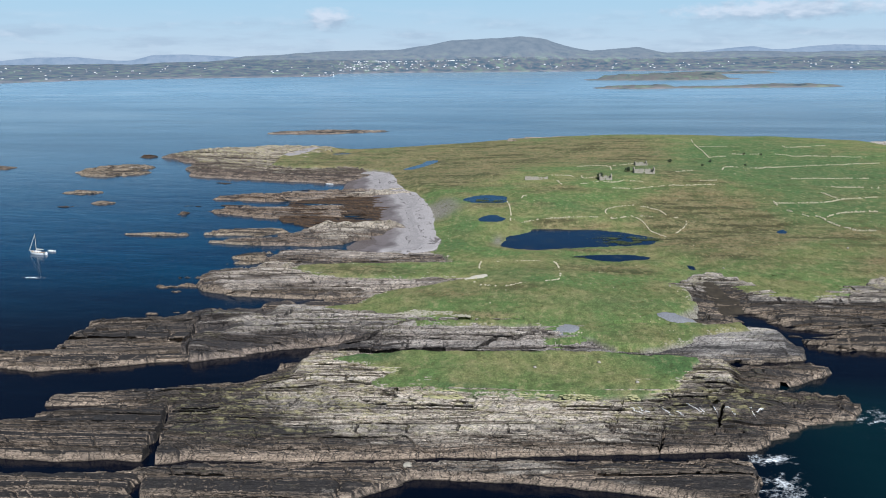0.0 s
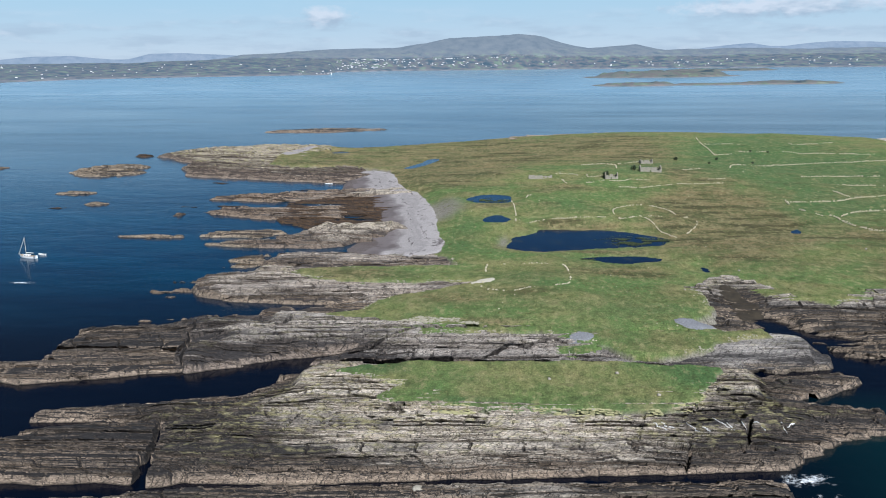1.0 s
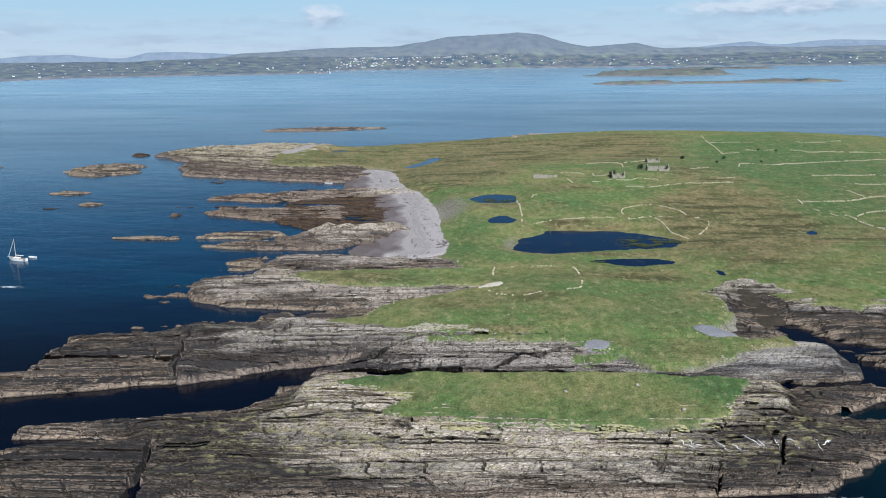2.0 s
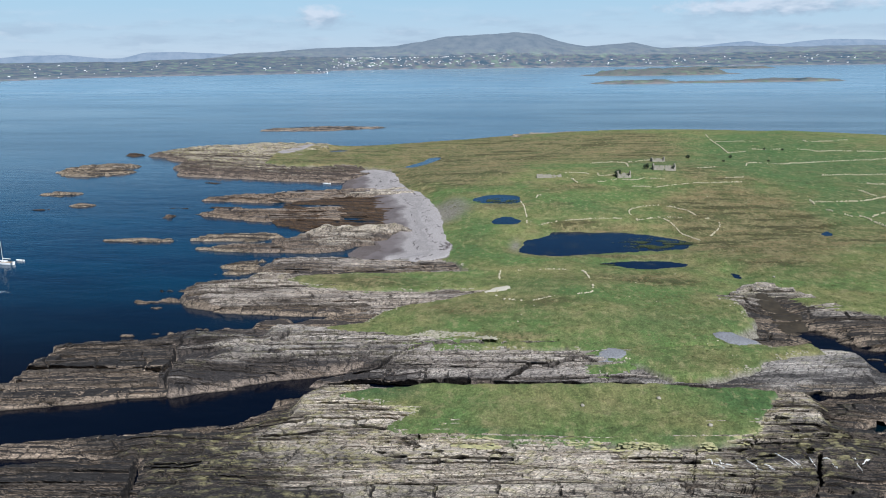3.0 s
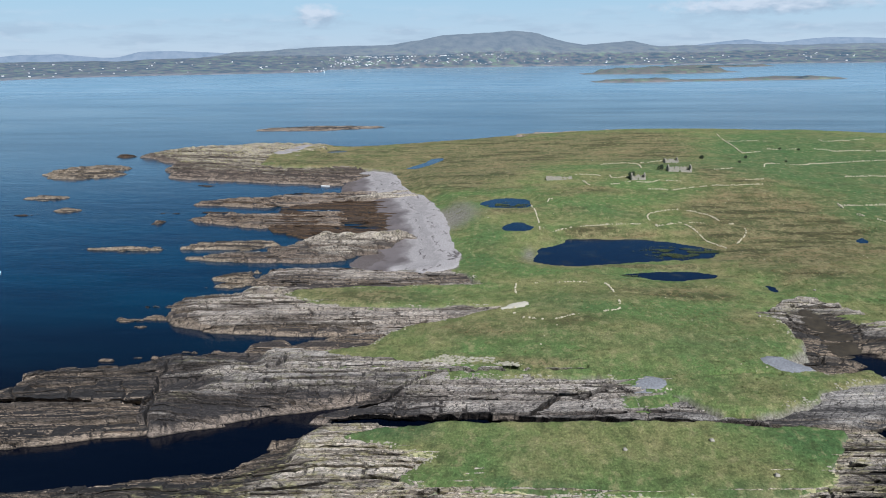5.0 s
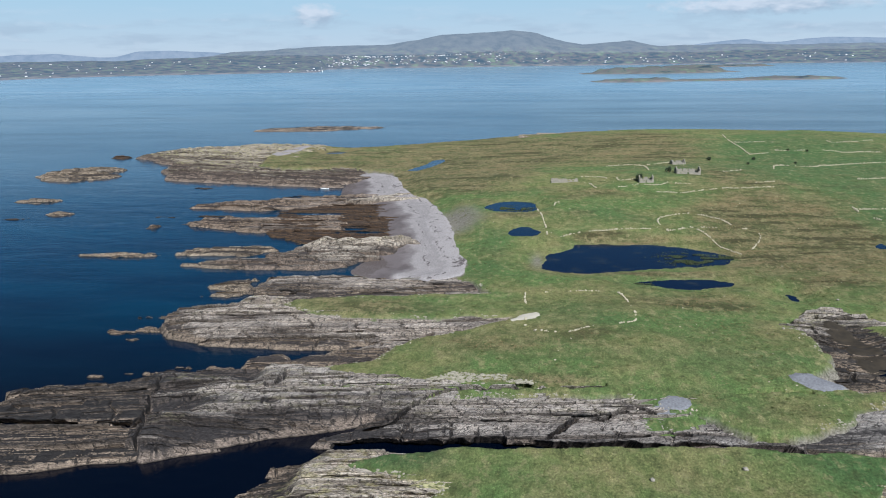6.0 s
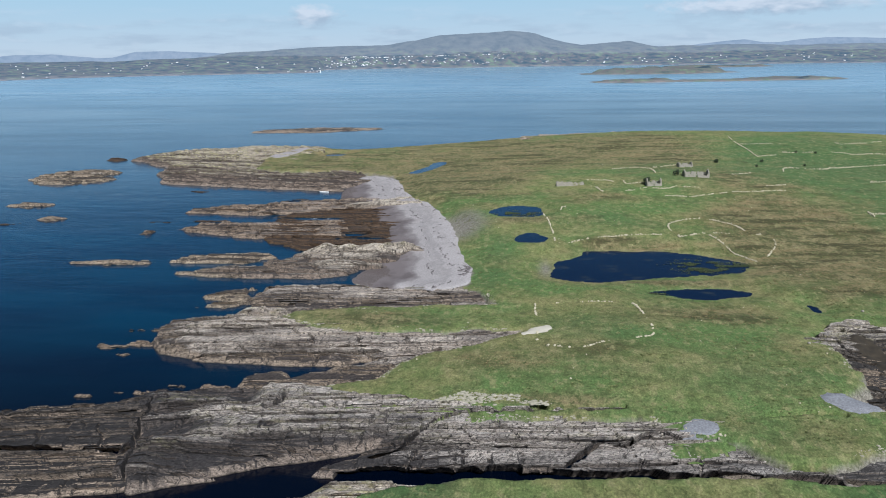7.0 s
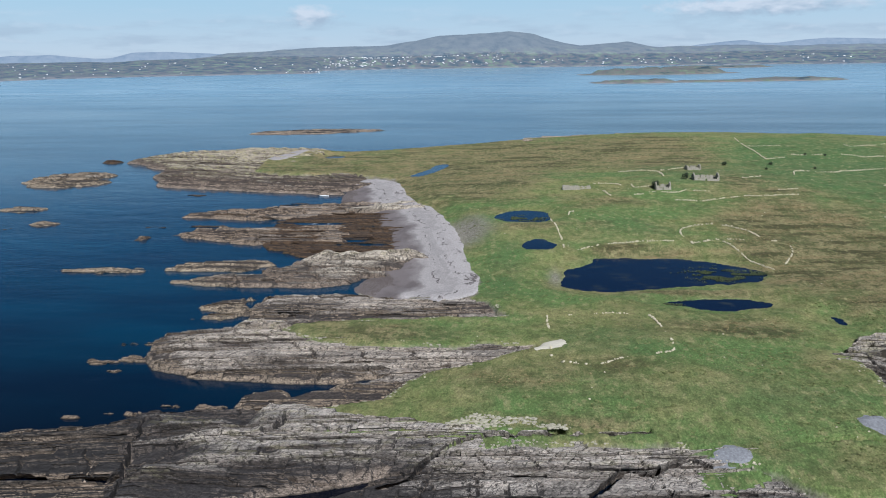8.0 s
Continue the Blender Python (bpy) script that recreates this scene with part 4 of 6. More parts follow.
    under = under + over
    kept = (d > -0.9) & (z > -1.2)
    SURFACES[len(SURFACES)] = (wx, wy, z)
    V = V + (under - np.clip(0.7 * (bedded - plane), -0.5, 0.5)) * smooth(-0.5, 0.8, d)      # lips overhang the seaward side
    if slabs:
        ob = new(name)
        # whole slabs between the long joints and the thick beds
        piece = np.floor((U + 4 * fbm(U / 40, V / 6, 3, seed + 13) + 0.5 * V) / slabs) * 100 + np.floor(v / (bed * 4))
        piece = piece[:-1, :-1].ravel()
        r, n = u.shape
        idx = np.arange(r * n).reshape(r, n)
        quads = np.stack([idx[:-1, :-1], idx[:-1, 1:], idx[1:, 1:], idx[1:, :-1]], -1).reshape(-1, 4)
        good = kept.ravel()[quads].any(1)
        quads, piece = quads[good], piece[good]
        pts = np.stack([u.ravel(), V.ravel(), z.ravel()], -1)
        names, counts = np.unique(piece, return_counts=True)
        big = names[counts > 400]
        nearest = big[np.abs(names[:, None] - big[None, :]).argmin(1)]
        piece = nearest[np.searchsorted(names, piece)]
        for q in (q for p in big for q in islands(quads[piece == p])):
            used, inv = np.unique(q, return_inverse=True)
            slab = new("slab", mesh_of("slab", pts[used], inv.reshape(-1, 4), mat))
            slab.parent = ob
    else:
        ob = new(name, sheet(name, u, V, z, kept, mat, False))
    ob.matrix_world = pose(c[0], c[1], 0, 0, 0, strike)
    return tagged(ob, label, category, group="rocks of the shore" if category != "skerry" else "skerries in the sea")


SURFACES = {}


def rock_z(which, x, y):
    wx, wy, z = SURFACES[which]
    i = np.argmin((wx - x) ** 2 + (wy - y) ** 2)
    return float(z.ravel()[i])


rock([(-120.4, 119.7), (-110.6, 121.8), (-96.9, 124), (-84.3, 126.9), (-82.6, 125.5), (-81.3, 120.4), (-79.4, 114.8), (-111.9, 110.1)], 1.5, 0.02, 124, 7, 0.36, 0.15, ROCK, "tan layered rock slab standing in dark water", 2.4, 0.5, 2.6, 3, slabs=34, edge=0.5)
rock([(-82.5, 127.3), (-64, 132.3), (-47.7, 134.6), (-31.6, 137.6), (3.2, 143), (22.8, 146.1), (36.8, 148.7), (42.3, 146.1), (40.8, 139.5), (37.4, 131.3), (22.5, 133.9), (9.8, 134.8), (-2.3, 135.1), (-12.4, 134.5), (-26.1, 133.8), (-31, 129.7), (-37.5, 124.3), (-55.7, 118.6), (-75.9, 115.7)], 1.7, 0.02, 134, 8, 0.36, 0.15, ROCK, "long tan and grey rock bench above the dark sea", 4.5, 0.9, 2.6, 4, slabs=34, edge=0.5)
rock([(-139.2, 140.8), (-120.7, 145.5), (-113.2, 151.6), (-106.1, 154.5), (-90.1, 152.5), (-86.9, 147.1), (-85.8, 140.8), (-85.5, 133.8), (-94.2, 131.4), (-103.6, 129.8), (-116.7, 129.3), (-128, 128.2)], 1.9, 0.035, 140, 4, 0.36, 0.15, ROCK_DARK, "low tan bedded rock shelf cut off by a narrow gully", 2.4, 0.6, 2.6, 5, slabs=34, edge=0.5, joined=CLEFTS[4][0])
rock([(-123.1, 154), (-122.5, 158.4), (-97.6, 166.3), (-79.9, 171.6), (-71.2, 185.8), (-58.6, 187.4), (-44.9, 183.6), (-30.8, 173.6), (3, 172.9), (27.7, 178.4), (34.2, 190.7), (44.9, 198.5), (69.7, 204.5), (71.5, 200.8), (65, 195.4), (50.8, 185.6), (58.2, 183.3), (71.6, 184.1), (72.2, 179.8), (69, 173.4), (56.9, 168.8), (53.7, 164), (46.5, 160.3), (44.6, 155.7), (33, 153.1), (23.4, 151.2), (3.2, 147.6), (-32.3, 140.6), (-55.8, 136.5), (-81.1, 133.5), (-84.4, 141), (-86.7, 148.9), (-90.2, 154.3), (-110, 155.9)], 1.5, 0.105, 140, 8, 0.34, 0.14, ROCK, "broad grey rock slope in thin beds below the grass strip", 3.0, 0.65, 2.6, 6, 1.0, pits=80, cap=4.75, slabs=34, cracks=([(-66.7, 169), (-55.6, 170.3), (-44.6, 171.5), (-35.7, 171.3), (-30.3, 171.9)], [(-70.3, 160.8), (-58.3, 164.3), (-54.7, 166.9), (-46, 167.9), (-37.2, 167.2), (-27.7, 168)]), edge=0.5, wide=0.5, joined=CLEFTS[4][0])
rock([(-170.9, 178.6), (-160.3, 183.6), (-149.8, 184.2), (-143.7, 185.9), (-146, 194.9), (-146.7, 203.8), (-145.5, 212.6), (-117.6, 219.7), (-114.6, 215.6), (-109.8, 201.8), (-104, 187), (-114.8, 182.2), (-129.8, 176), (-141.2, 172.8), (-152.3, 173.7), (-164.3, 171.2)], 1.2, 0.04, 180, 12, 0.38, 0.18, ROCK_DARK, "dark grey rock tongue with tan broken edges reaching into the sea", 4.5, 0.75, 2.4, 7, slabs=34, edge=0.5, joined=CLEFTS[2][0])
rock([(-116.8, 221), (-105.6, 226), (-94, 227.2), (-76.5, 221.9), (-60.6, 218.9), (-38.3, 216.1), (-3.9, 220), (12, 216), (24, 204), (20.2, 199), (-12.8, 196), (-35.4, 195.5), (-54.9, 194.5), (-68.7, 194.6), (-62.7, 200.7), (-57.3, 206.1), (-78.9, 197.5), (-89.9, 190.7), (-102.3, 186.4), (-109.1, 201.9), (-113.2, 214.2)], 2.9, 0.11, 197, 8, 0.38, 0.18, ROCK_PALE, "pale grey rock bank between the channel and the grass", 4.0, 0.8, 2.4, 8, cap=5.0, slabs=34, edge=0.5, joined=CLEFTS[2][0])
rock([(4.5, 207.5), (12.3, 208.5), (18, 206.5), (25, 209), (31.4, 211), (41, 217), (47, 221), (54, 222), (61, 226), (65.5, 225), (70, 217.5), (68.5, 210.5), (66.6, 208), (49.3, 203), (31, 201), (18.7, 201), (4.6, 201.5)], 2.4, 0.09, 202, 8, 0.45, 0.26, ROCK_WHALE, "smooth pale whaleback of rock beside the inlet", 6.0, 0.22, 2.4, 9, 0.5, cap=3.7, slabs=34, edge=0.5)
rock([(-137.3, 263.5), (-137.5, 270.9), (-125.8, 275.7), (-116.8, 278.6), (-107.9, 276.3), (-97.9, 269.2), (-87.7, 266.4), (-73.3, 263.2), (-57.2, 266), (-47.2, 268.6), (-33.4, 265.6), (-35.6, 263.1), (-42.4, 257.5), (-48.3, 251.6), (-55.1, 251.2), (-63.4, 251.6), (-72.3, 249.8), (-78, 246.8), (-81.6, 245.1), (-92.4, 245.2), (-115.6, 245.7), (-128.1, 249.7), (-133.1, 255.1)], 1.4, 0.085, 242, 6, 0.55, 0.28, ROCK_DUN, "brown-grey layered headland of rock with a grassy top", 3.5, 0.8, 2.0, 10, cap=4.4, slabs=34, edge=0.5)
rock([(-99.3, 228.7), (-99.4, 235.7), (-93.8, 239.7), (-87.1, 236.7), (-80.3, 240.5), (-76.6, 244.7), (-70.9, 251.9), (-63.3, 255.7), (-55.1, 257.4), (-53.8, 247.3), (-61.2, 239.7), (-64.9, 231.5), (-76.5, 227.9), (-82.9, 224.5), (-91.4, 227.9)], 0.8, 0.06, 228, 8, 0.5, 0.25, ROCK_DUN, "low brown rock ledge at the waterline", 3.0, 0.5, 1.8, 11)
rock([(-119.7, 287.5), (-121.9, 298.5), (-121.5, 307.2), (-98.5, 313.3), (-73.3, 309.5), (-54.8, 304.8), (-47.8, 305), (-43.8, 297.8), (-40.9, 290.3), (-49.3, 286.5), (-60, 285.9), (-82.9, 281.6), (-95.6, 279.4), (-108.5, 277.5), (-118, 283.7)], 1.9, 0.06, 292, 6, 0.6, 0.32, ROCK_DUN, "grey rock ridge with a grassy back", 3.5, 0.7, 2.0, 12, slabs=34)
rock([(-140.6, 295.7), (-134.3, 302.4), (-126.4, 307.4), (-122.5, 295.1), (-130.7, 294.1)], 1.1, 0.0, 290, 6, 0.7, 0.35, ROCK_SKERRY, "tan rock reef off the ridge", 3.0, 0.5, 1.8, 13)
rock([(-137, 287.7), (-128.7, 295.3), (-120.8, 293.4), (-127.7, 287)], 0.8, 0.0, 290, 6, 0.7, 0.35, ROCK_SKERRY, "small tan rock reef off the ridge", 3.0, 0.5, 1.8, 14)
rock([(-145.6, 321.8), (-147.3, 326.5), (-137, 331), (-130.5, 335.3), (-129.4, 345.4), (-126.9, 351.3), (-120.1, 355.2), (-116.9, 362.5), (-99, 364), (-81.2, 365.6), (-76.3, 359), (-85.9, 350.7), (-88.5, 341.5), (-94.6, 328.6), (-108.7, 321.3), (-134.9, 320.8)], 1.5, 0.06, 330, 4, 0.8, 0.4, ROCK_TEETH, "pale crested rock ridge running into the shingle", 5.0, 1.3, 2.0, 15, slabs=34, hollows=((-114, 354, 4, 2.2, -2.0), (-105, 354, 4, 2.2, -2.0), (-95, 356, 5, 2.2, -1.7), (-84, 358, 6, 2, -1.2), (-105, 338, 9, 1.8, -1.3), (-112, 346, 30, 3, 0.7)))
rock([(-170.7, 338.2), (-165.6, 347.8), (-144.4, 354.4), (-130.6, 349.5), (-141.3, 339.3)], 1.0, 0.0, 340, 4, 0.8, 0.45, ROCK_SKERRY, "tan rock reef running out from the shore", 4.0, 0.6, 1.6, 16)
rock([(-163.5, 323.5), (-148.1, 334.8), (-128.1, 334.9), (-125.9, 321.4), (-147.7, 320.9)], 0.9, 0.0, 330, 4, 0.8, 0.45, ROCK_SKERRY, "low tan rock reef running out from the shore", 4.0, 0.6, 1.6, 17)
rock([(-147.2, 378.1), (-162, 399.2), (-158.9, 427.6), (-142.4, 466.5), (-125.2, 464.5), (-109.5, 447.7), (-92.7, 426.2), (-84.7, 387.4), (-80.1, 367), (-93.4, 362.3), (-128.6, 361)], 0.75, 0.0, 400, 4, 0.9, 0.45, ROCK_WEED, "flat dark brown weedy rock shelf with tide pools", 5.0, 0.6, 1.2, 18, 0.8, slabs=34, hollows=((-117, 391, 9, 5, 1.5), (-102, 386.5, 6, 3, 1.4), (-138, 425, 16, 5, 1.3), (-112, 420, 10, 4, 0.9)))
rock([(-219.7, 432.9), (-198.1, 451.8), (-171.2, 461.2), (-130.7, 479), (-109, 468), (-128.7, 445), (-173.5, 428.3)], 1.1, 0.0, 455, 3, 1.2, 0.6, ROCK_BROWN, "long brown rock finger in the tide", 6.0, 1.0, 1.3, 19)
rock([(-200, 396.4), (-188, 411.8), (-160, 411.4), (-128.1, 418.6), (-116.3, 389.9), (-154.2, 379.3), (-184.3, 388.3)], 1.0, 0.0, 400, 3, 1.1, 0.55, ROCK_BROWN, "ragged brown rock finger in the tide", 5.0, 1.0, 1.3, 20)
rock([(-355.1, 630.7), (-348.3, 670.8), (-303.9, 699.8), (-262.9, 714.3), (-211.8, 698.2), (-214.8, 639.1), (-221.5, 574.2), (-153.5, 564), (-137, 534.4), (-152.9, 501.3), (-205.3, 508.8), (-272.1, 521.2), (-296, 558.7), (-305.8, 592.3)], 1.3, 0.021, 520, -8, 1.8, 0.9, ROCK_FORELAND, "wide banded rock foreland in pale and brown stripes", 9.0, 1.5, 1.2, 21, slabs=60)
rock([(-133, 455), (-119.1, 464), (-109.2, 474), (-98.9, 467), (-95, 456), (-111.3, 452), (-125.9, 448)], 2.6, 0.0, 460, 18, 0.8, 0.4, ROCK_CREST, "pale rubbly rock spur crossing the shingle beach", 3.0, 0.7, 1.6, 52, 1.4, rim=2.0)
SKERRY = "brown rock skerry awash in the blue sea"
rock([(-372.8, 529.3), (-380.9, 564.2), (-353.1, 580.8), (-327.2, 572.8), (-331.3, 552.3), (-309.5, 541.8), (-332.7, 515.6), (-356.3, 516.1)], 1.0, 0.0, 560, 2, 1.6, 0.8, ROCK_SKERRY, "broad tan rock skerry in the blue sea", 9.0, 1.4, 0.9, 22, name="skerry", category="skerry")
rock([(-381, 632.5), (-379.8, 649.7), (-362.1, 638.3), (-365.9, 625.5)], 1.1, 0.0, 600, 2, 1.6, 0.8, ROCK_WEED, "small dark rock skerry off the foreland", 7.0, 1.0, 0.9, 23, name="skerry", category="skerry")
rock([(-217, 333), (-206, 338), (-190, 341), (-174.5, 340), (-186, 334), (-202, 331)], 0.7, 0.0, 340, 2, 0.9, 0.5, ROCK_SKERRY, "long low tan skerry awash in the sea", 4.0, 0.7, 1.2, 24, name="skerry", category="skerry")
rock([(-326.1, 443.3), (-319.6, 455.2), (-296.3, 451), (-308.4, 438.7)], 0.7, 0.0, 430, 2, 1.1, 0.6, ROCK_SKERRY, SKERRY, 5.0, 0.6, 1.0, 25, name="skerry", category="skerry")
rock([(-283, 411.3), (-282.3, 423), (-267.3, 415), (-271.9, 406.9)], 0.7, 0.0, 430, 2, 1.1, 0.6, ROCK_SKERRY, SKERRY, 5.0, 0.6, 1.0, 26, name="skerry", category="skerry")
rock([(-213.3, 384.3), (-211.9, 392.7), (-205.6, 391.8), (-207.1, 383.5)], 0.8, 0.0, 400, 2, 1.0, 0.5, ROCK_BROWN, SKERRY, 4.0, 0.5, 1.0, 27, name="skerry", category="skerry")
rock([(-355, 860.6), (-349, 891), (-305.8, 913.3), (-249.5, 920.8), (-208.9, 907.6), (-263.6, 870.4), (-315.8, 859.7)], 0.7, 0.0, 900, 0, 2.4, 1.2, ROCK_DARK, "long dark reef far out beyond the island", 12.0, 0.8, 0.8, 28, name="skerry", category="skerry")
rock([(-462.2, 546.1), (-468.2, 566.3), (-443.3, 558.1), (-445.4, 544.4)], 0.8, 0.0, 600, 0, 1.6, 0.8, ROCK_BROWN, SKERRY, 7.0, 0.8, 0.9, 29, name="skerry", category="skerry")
REEF = "dark weedy reef just breaking the surface"


def reef(x0, y0, x1, y1, deep, tall, mat, label, seed):
    """A low rock lying awash between two points along the strike."""
    mx, my = (x0 + x1) / 2, (y0 + y1) / 2
    ring = [(x0, y0), (mx - 0.3 * (x1 - x0), my + deep * 0.9), (mx, my + deep * 0.6), (mx + 0.25 * (x1 - x0), my + deep), (x1, y1), (mx + 0.25 * (x1 - x0), my - deep * 0.7), (mx - 0.15 * (x1 - x0), my - deep)]
    fine = 0.4 if y0 < 300 else 0.8
    rock(ring, tall - 0.05, 0.0, my, 4, fine, fine / 2, mat, label, 1.0, 0.6, 1.5, seed, 1.4, name="skerry", category="skerry", edge=0.5, rim=0.9)


LOW_REEF = "small tan rock awash off the headland"
for n, (x0, y0, x1, y1, deep, tall) in enumerate(((-137, 222, -131.5, 223, 1.2, 0.6), (-129, 224.8, -125.3, 225.8, 1.0, 0.5), (-124.4, 224.8, -118.8, 226.2, 1.6, 0.9), (-149, 265.5, -143, 266.2, 1.4, 0.6), (-141.5, 266.3, -137.6, 266.8, 1.0, 0.5),
                                                  (-150.5, 252.2, -141.5, 253.4, 2.0, 0.7), (-142, 254.2, -131, 257.4, 2.8, 1.0), (-142.5, 247.6, -137, 248.6, 1.2, 0.5), (-118, 229.5, -112, 230.5, 1.2, 0.6), (-109, 229, -101, 231.5, 1.8, 0.9))):
    reef(x0, y0, x1, y1, deep * 0.8, tall - 0.25, ROCK_BROWN, LOW_REEF, 60 + n)
for n, (x0, y0, x1, y1, deep, tall) in enumerate(((-243, 496, -229, 497.4, 3, 0.1), (-176, 468, -141, 474, 6, 0.4), (-200, 413, -182, 417.6, 3.0, 0.05), (-311, 393.4, -284, 405, 2.0, 0.0), (-222.4, 410.7, -206.8, 412.5, 2.0, 0.05))):
    reef(x0, y0, x1, y1, deep, tall, ROCK_WEED, REEF, 75 + n)
rock([(266.1, 748.3), (296.3, 760), (278.9, 655.2), (240, 578.4), (237.9, 605.4), (245, 656)], 7.0, 0.0, 600, 20, 1.6, 0.9, ROCK_PALE, "pale broken rocks at the far corner of the fields", 6.0, 1.0, 1.5, 50, inland=0.3, rim=7.0)
rock([(-61.7, 706.7), (-51.2, 739.2), (-24.6, 759.1), (12.8, 771.9), (48, 779.7), (51.4, 766.6), (11.7, 754), (-22.4, 739.2), (-45.7, 711.3)], 9.3, 0.0, 780, 8, 1.8, 1.0, ROCK_BROWN, "brown rocky rim along the back of the island", 6.0, 1.0, 1.5, 51, inland=0.3, rim=11.0)
rock([(43, 270.4), (57.3, 282.8), (67, 265.2), (85.3, 258.4), (98.3, 265.3), (118.3, 286.1), (149, 307.5), (108.2, 214.6), (93.7, 219.4), (83.2, 218.8), (74.2, 219.4), (73.5, 227.6), (70.7, 232.2), (70.6, 238.3), (62.1, 242.2), (54.2, 229.5), (43.5, 225.2), (41.7, 241.2), (46.2, 247.7)], 1.3, 0.065, 225, 4, 0.6, 0.3, ROCK_INLET, "broken grey rock shelf round the head of the inlet", 4.0, 0.9, 2.0, 31, cap=4.5, slabs=34, hollows=((57, 262, 9, 9, 3.0), (59, 247, 11, 7, 2.8), (76, 231, 12, 6, 2.6), (100, 250, 22, 6, 1.6), (64, 236, 8, 5, 3.8)))


def patch(name, outline, mat, lift, label, category, seed, kind="structure", on=None):
    """A thin spread of loose stuff that lies on the ground."""
    lo, hi = np.min(outline, 0) - 3, np.max(outline, 0) + 3
    X, Y = np.meshgrid(np.arange(lo[0], hi[0], 0.4), np.arange(lo[1], hi[1], 0.4))
    wave = max(0.9, 0.05 * float(np.max(hi - lo)))
    d = inside(X, Y, rounded(outline)) + wave * fbm(X / (3.2 * wave), Y / (3.2 * wave), 4, seed)
    G = ground_parts(X, Y)[0]
    if on is not None:
        wx, wy, wz = (a.ravel() for a in SURFACES[on])
        close = (wx > lo[0]) & (wx < hi[0]) & (wy > lo[1]) & (wy < hi[1])
        wx, wy, wz = wx[close], wy[close], wz[close]
        low = np.array([wz[np.argmin((wx - x) ** 2 + (wy - y) ** 2)] for x, y in zip(X.ravel(), Y.ravel())]).reshape(X.shape)
        G = np.maximum(G, low)
        for _ in range(6):
            G[1:-1, 1:-1] = (G[:-2, 1:-1] + G[2:, 1:-1] + G[1:-1, :-2] + G[1:-1, 2:] + 2 * G[1:-1, 1:-1]) / 6
    Z = G + lift * smooth(-0.6, 1.2, d) - 0.08 + 0.06 * fbm(X / 0.9, Y / 0.9, 2, seed + 1)
    ob = new(name, sheet(name, X, Y, Z, d > -0.5, mat, True, {"up": 0.8 + 0 * X}))
    return tagged(ob, label, category, kind=kind)


patch("pebble_bank", [(29.7, 227.8), (33.5, 232.6), (42.9, 232.1), (47.7, 228.9), (36.3, 221.5)], PEBBLE, 0.5, "sloping patch of blue-grey storm pebbles in the grass", "pebbles", 101)
patch("pebble_bank", [(-0.3, 213.4), (3.2, 216.5), (7.1, 215.3), (7.9, 212.7), (5.6, 210.7), (1.9, 210)], PEBBLE, 0.32, "small patch of grey storm pebbles by the rock bank", "pebbles", 102, on=5)
patch("turf", [(-2.8, 208.6), (1.3, 208.4), (6.9, 209.7), (8.5, 207.5), (5.6, 204.6), (0, 203.6), (-3.5, 204.6)], GROUND, 0.3, "olive turf patch lying on the rock bank", "turf", 105, on=5)
patch("pebble_bank", [(-246.7, 640.5), (-238.1, 676.4), (-226.2, 682), (-222.8, 655.3), (-231.5, 613.8)], SHINGLE, 0.5, "pale shingle hollow at the back of the foreland", "pebbles", 103)

WEED = plain("brown_wrack", (0.030, 0.022, 0.012), 0.9, 0.9, 0.5)
patch("seaweed", [(50.7, 271), (56, 272.5), (60.5, 259), (63, 248), (58.5, 239), (53, 242), (53, 248), (54, 258)], WEED, 0.55, "brown wrack lying over the floor of the inlet", "seaweed", 104, kind="stuff", on=len(SURFACES) - 1)

QUARTZ = plain("white_quartz", (0.85, 0.83, 0.78), 0.5, 0.1, 3.0)


def vein(x0, y0, x1, y1, wide, seed):
    """A white quartz vein: a thin lens that lies in the rock and stands a little proud."""
    bm = bmesh.new()
    n = 14
    length = math.hypot(x1 - x0, y1 - y0)
    nx, ny = -(y1 - y0) / length, (x1 - x0) / length
    rows = []
    for i in range(n + 1):
        f = i / n
        w = wide * math.sin(math.pi * min(0.98, max(0.02, f))) * (0.7 + 0.6 * random.Random(seed * 50 + i).random())
        bend = 0.05 * math.sin(f * 5 + seed)
        x, y = x0 + (x1 - x0) * f + nx * bend, y0 + (y1 - y0) * f + ny * bend
        z = max(rock_z(3, x + nx * o, y + ny * o) for o in (-0.3, 0, 0.3)) + 0.10
        rows.append([bm.verts.new((x + nx * w * s - x0, y + ny * w * s - y0, z - drop)) for s, drop in ((-1, 0.3), (-0.6, 0), (0.6, 0), (1, 0.3))])
    for a, b in zip(rows, rows[1:]):
        for j in range(3):
            bm.faces.new((a[j], a[j + 1], b[j + 1], b[j]))
    ob = part("quartz_vein", bm, QUARTZ)
    ob.location = (x0, y0, 0)
    tagged(ob, "thin slanting white quartz vein in dark rock", "quartz vein", group="quartz veins")


VEINS = [(17.5, 165.2), (20.6, 162.2), (19.6, 164.9), (22.1, 163), (25, 165.7), (27.2, 162), (30.9, 168.3), (34.2, 164.1), (33.4, 166.6), (34.7, 164.2), (36.7, 167.1), (37.4, 165.1), (39.4, 168), (41.5, 166), (45.1, 169.7), (46.1, 165.8), (46.4, 168.1), (48.4, 169.6), (28.1, 164.4), (29.6, 162.9)]
for i in range(0, len(VEINS), 2):
    vein(*VEINS[i], *VEINS[i + 1], 0.11, i)


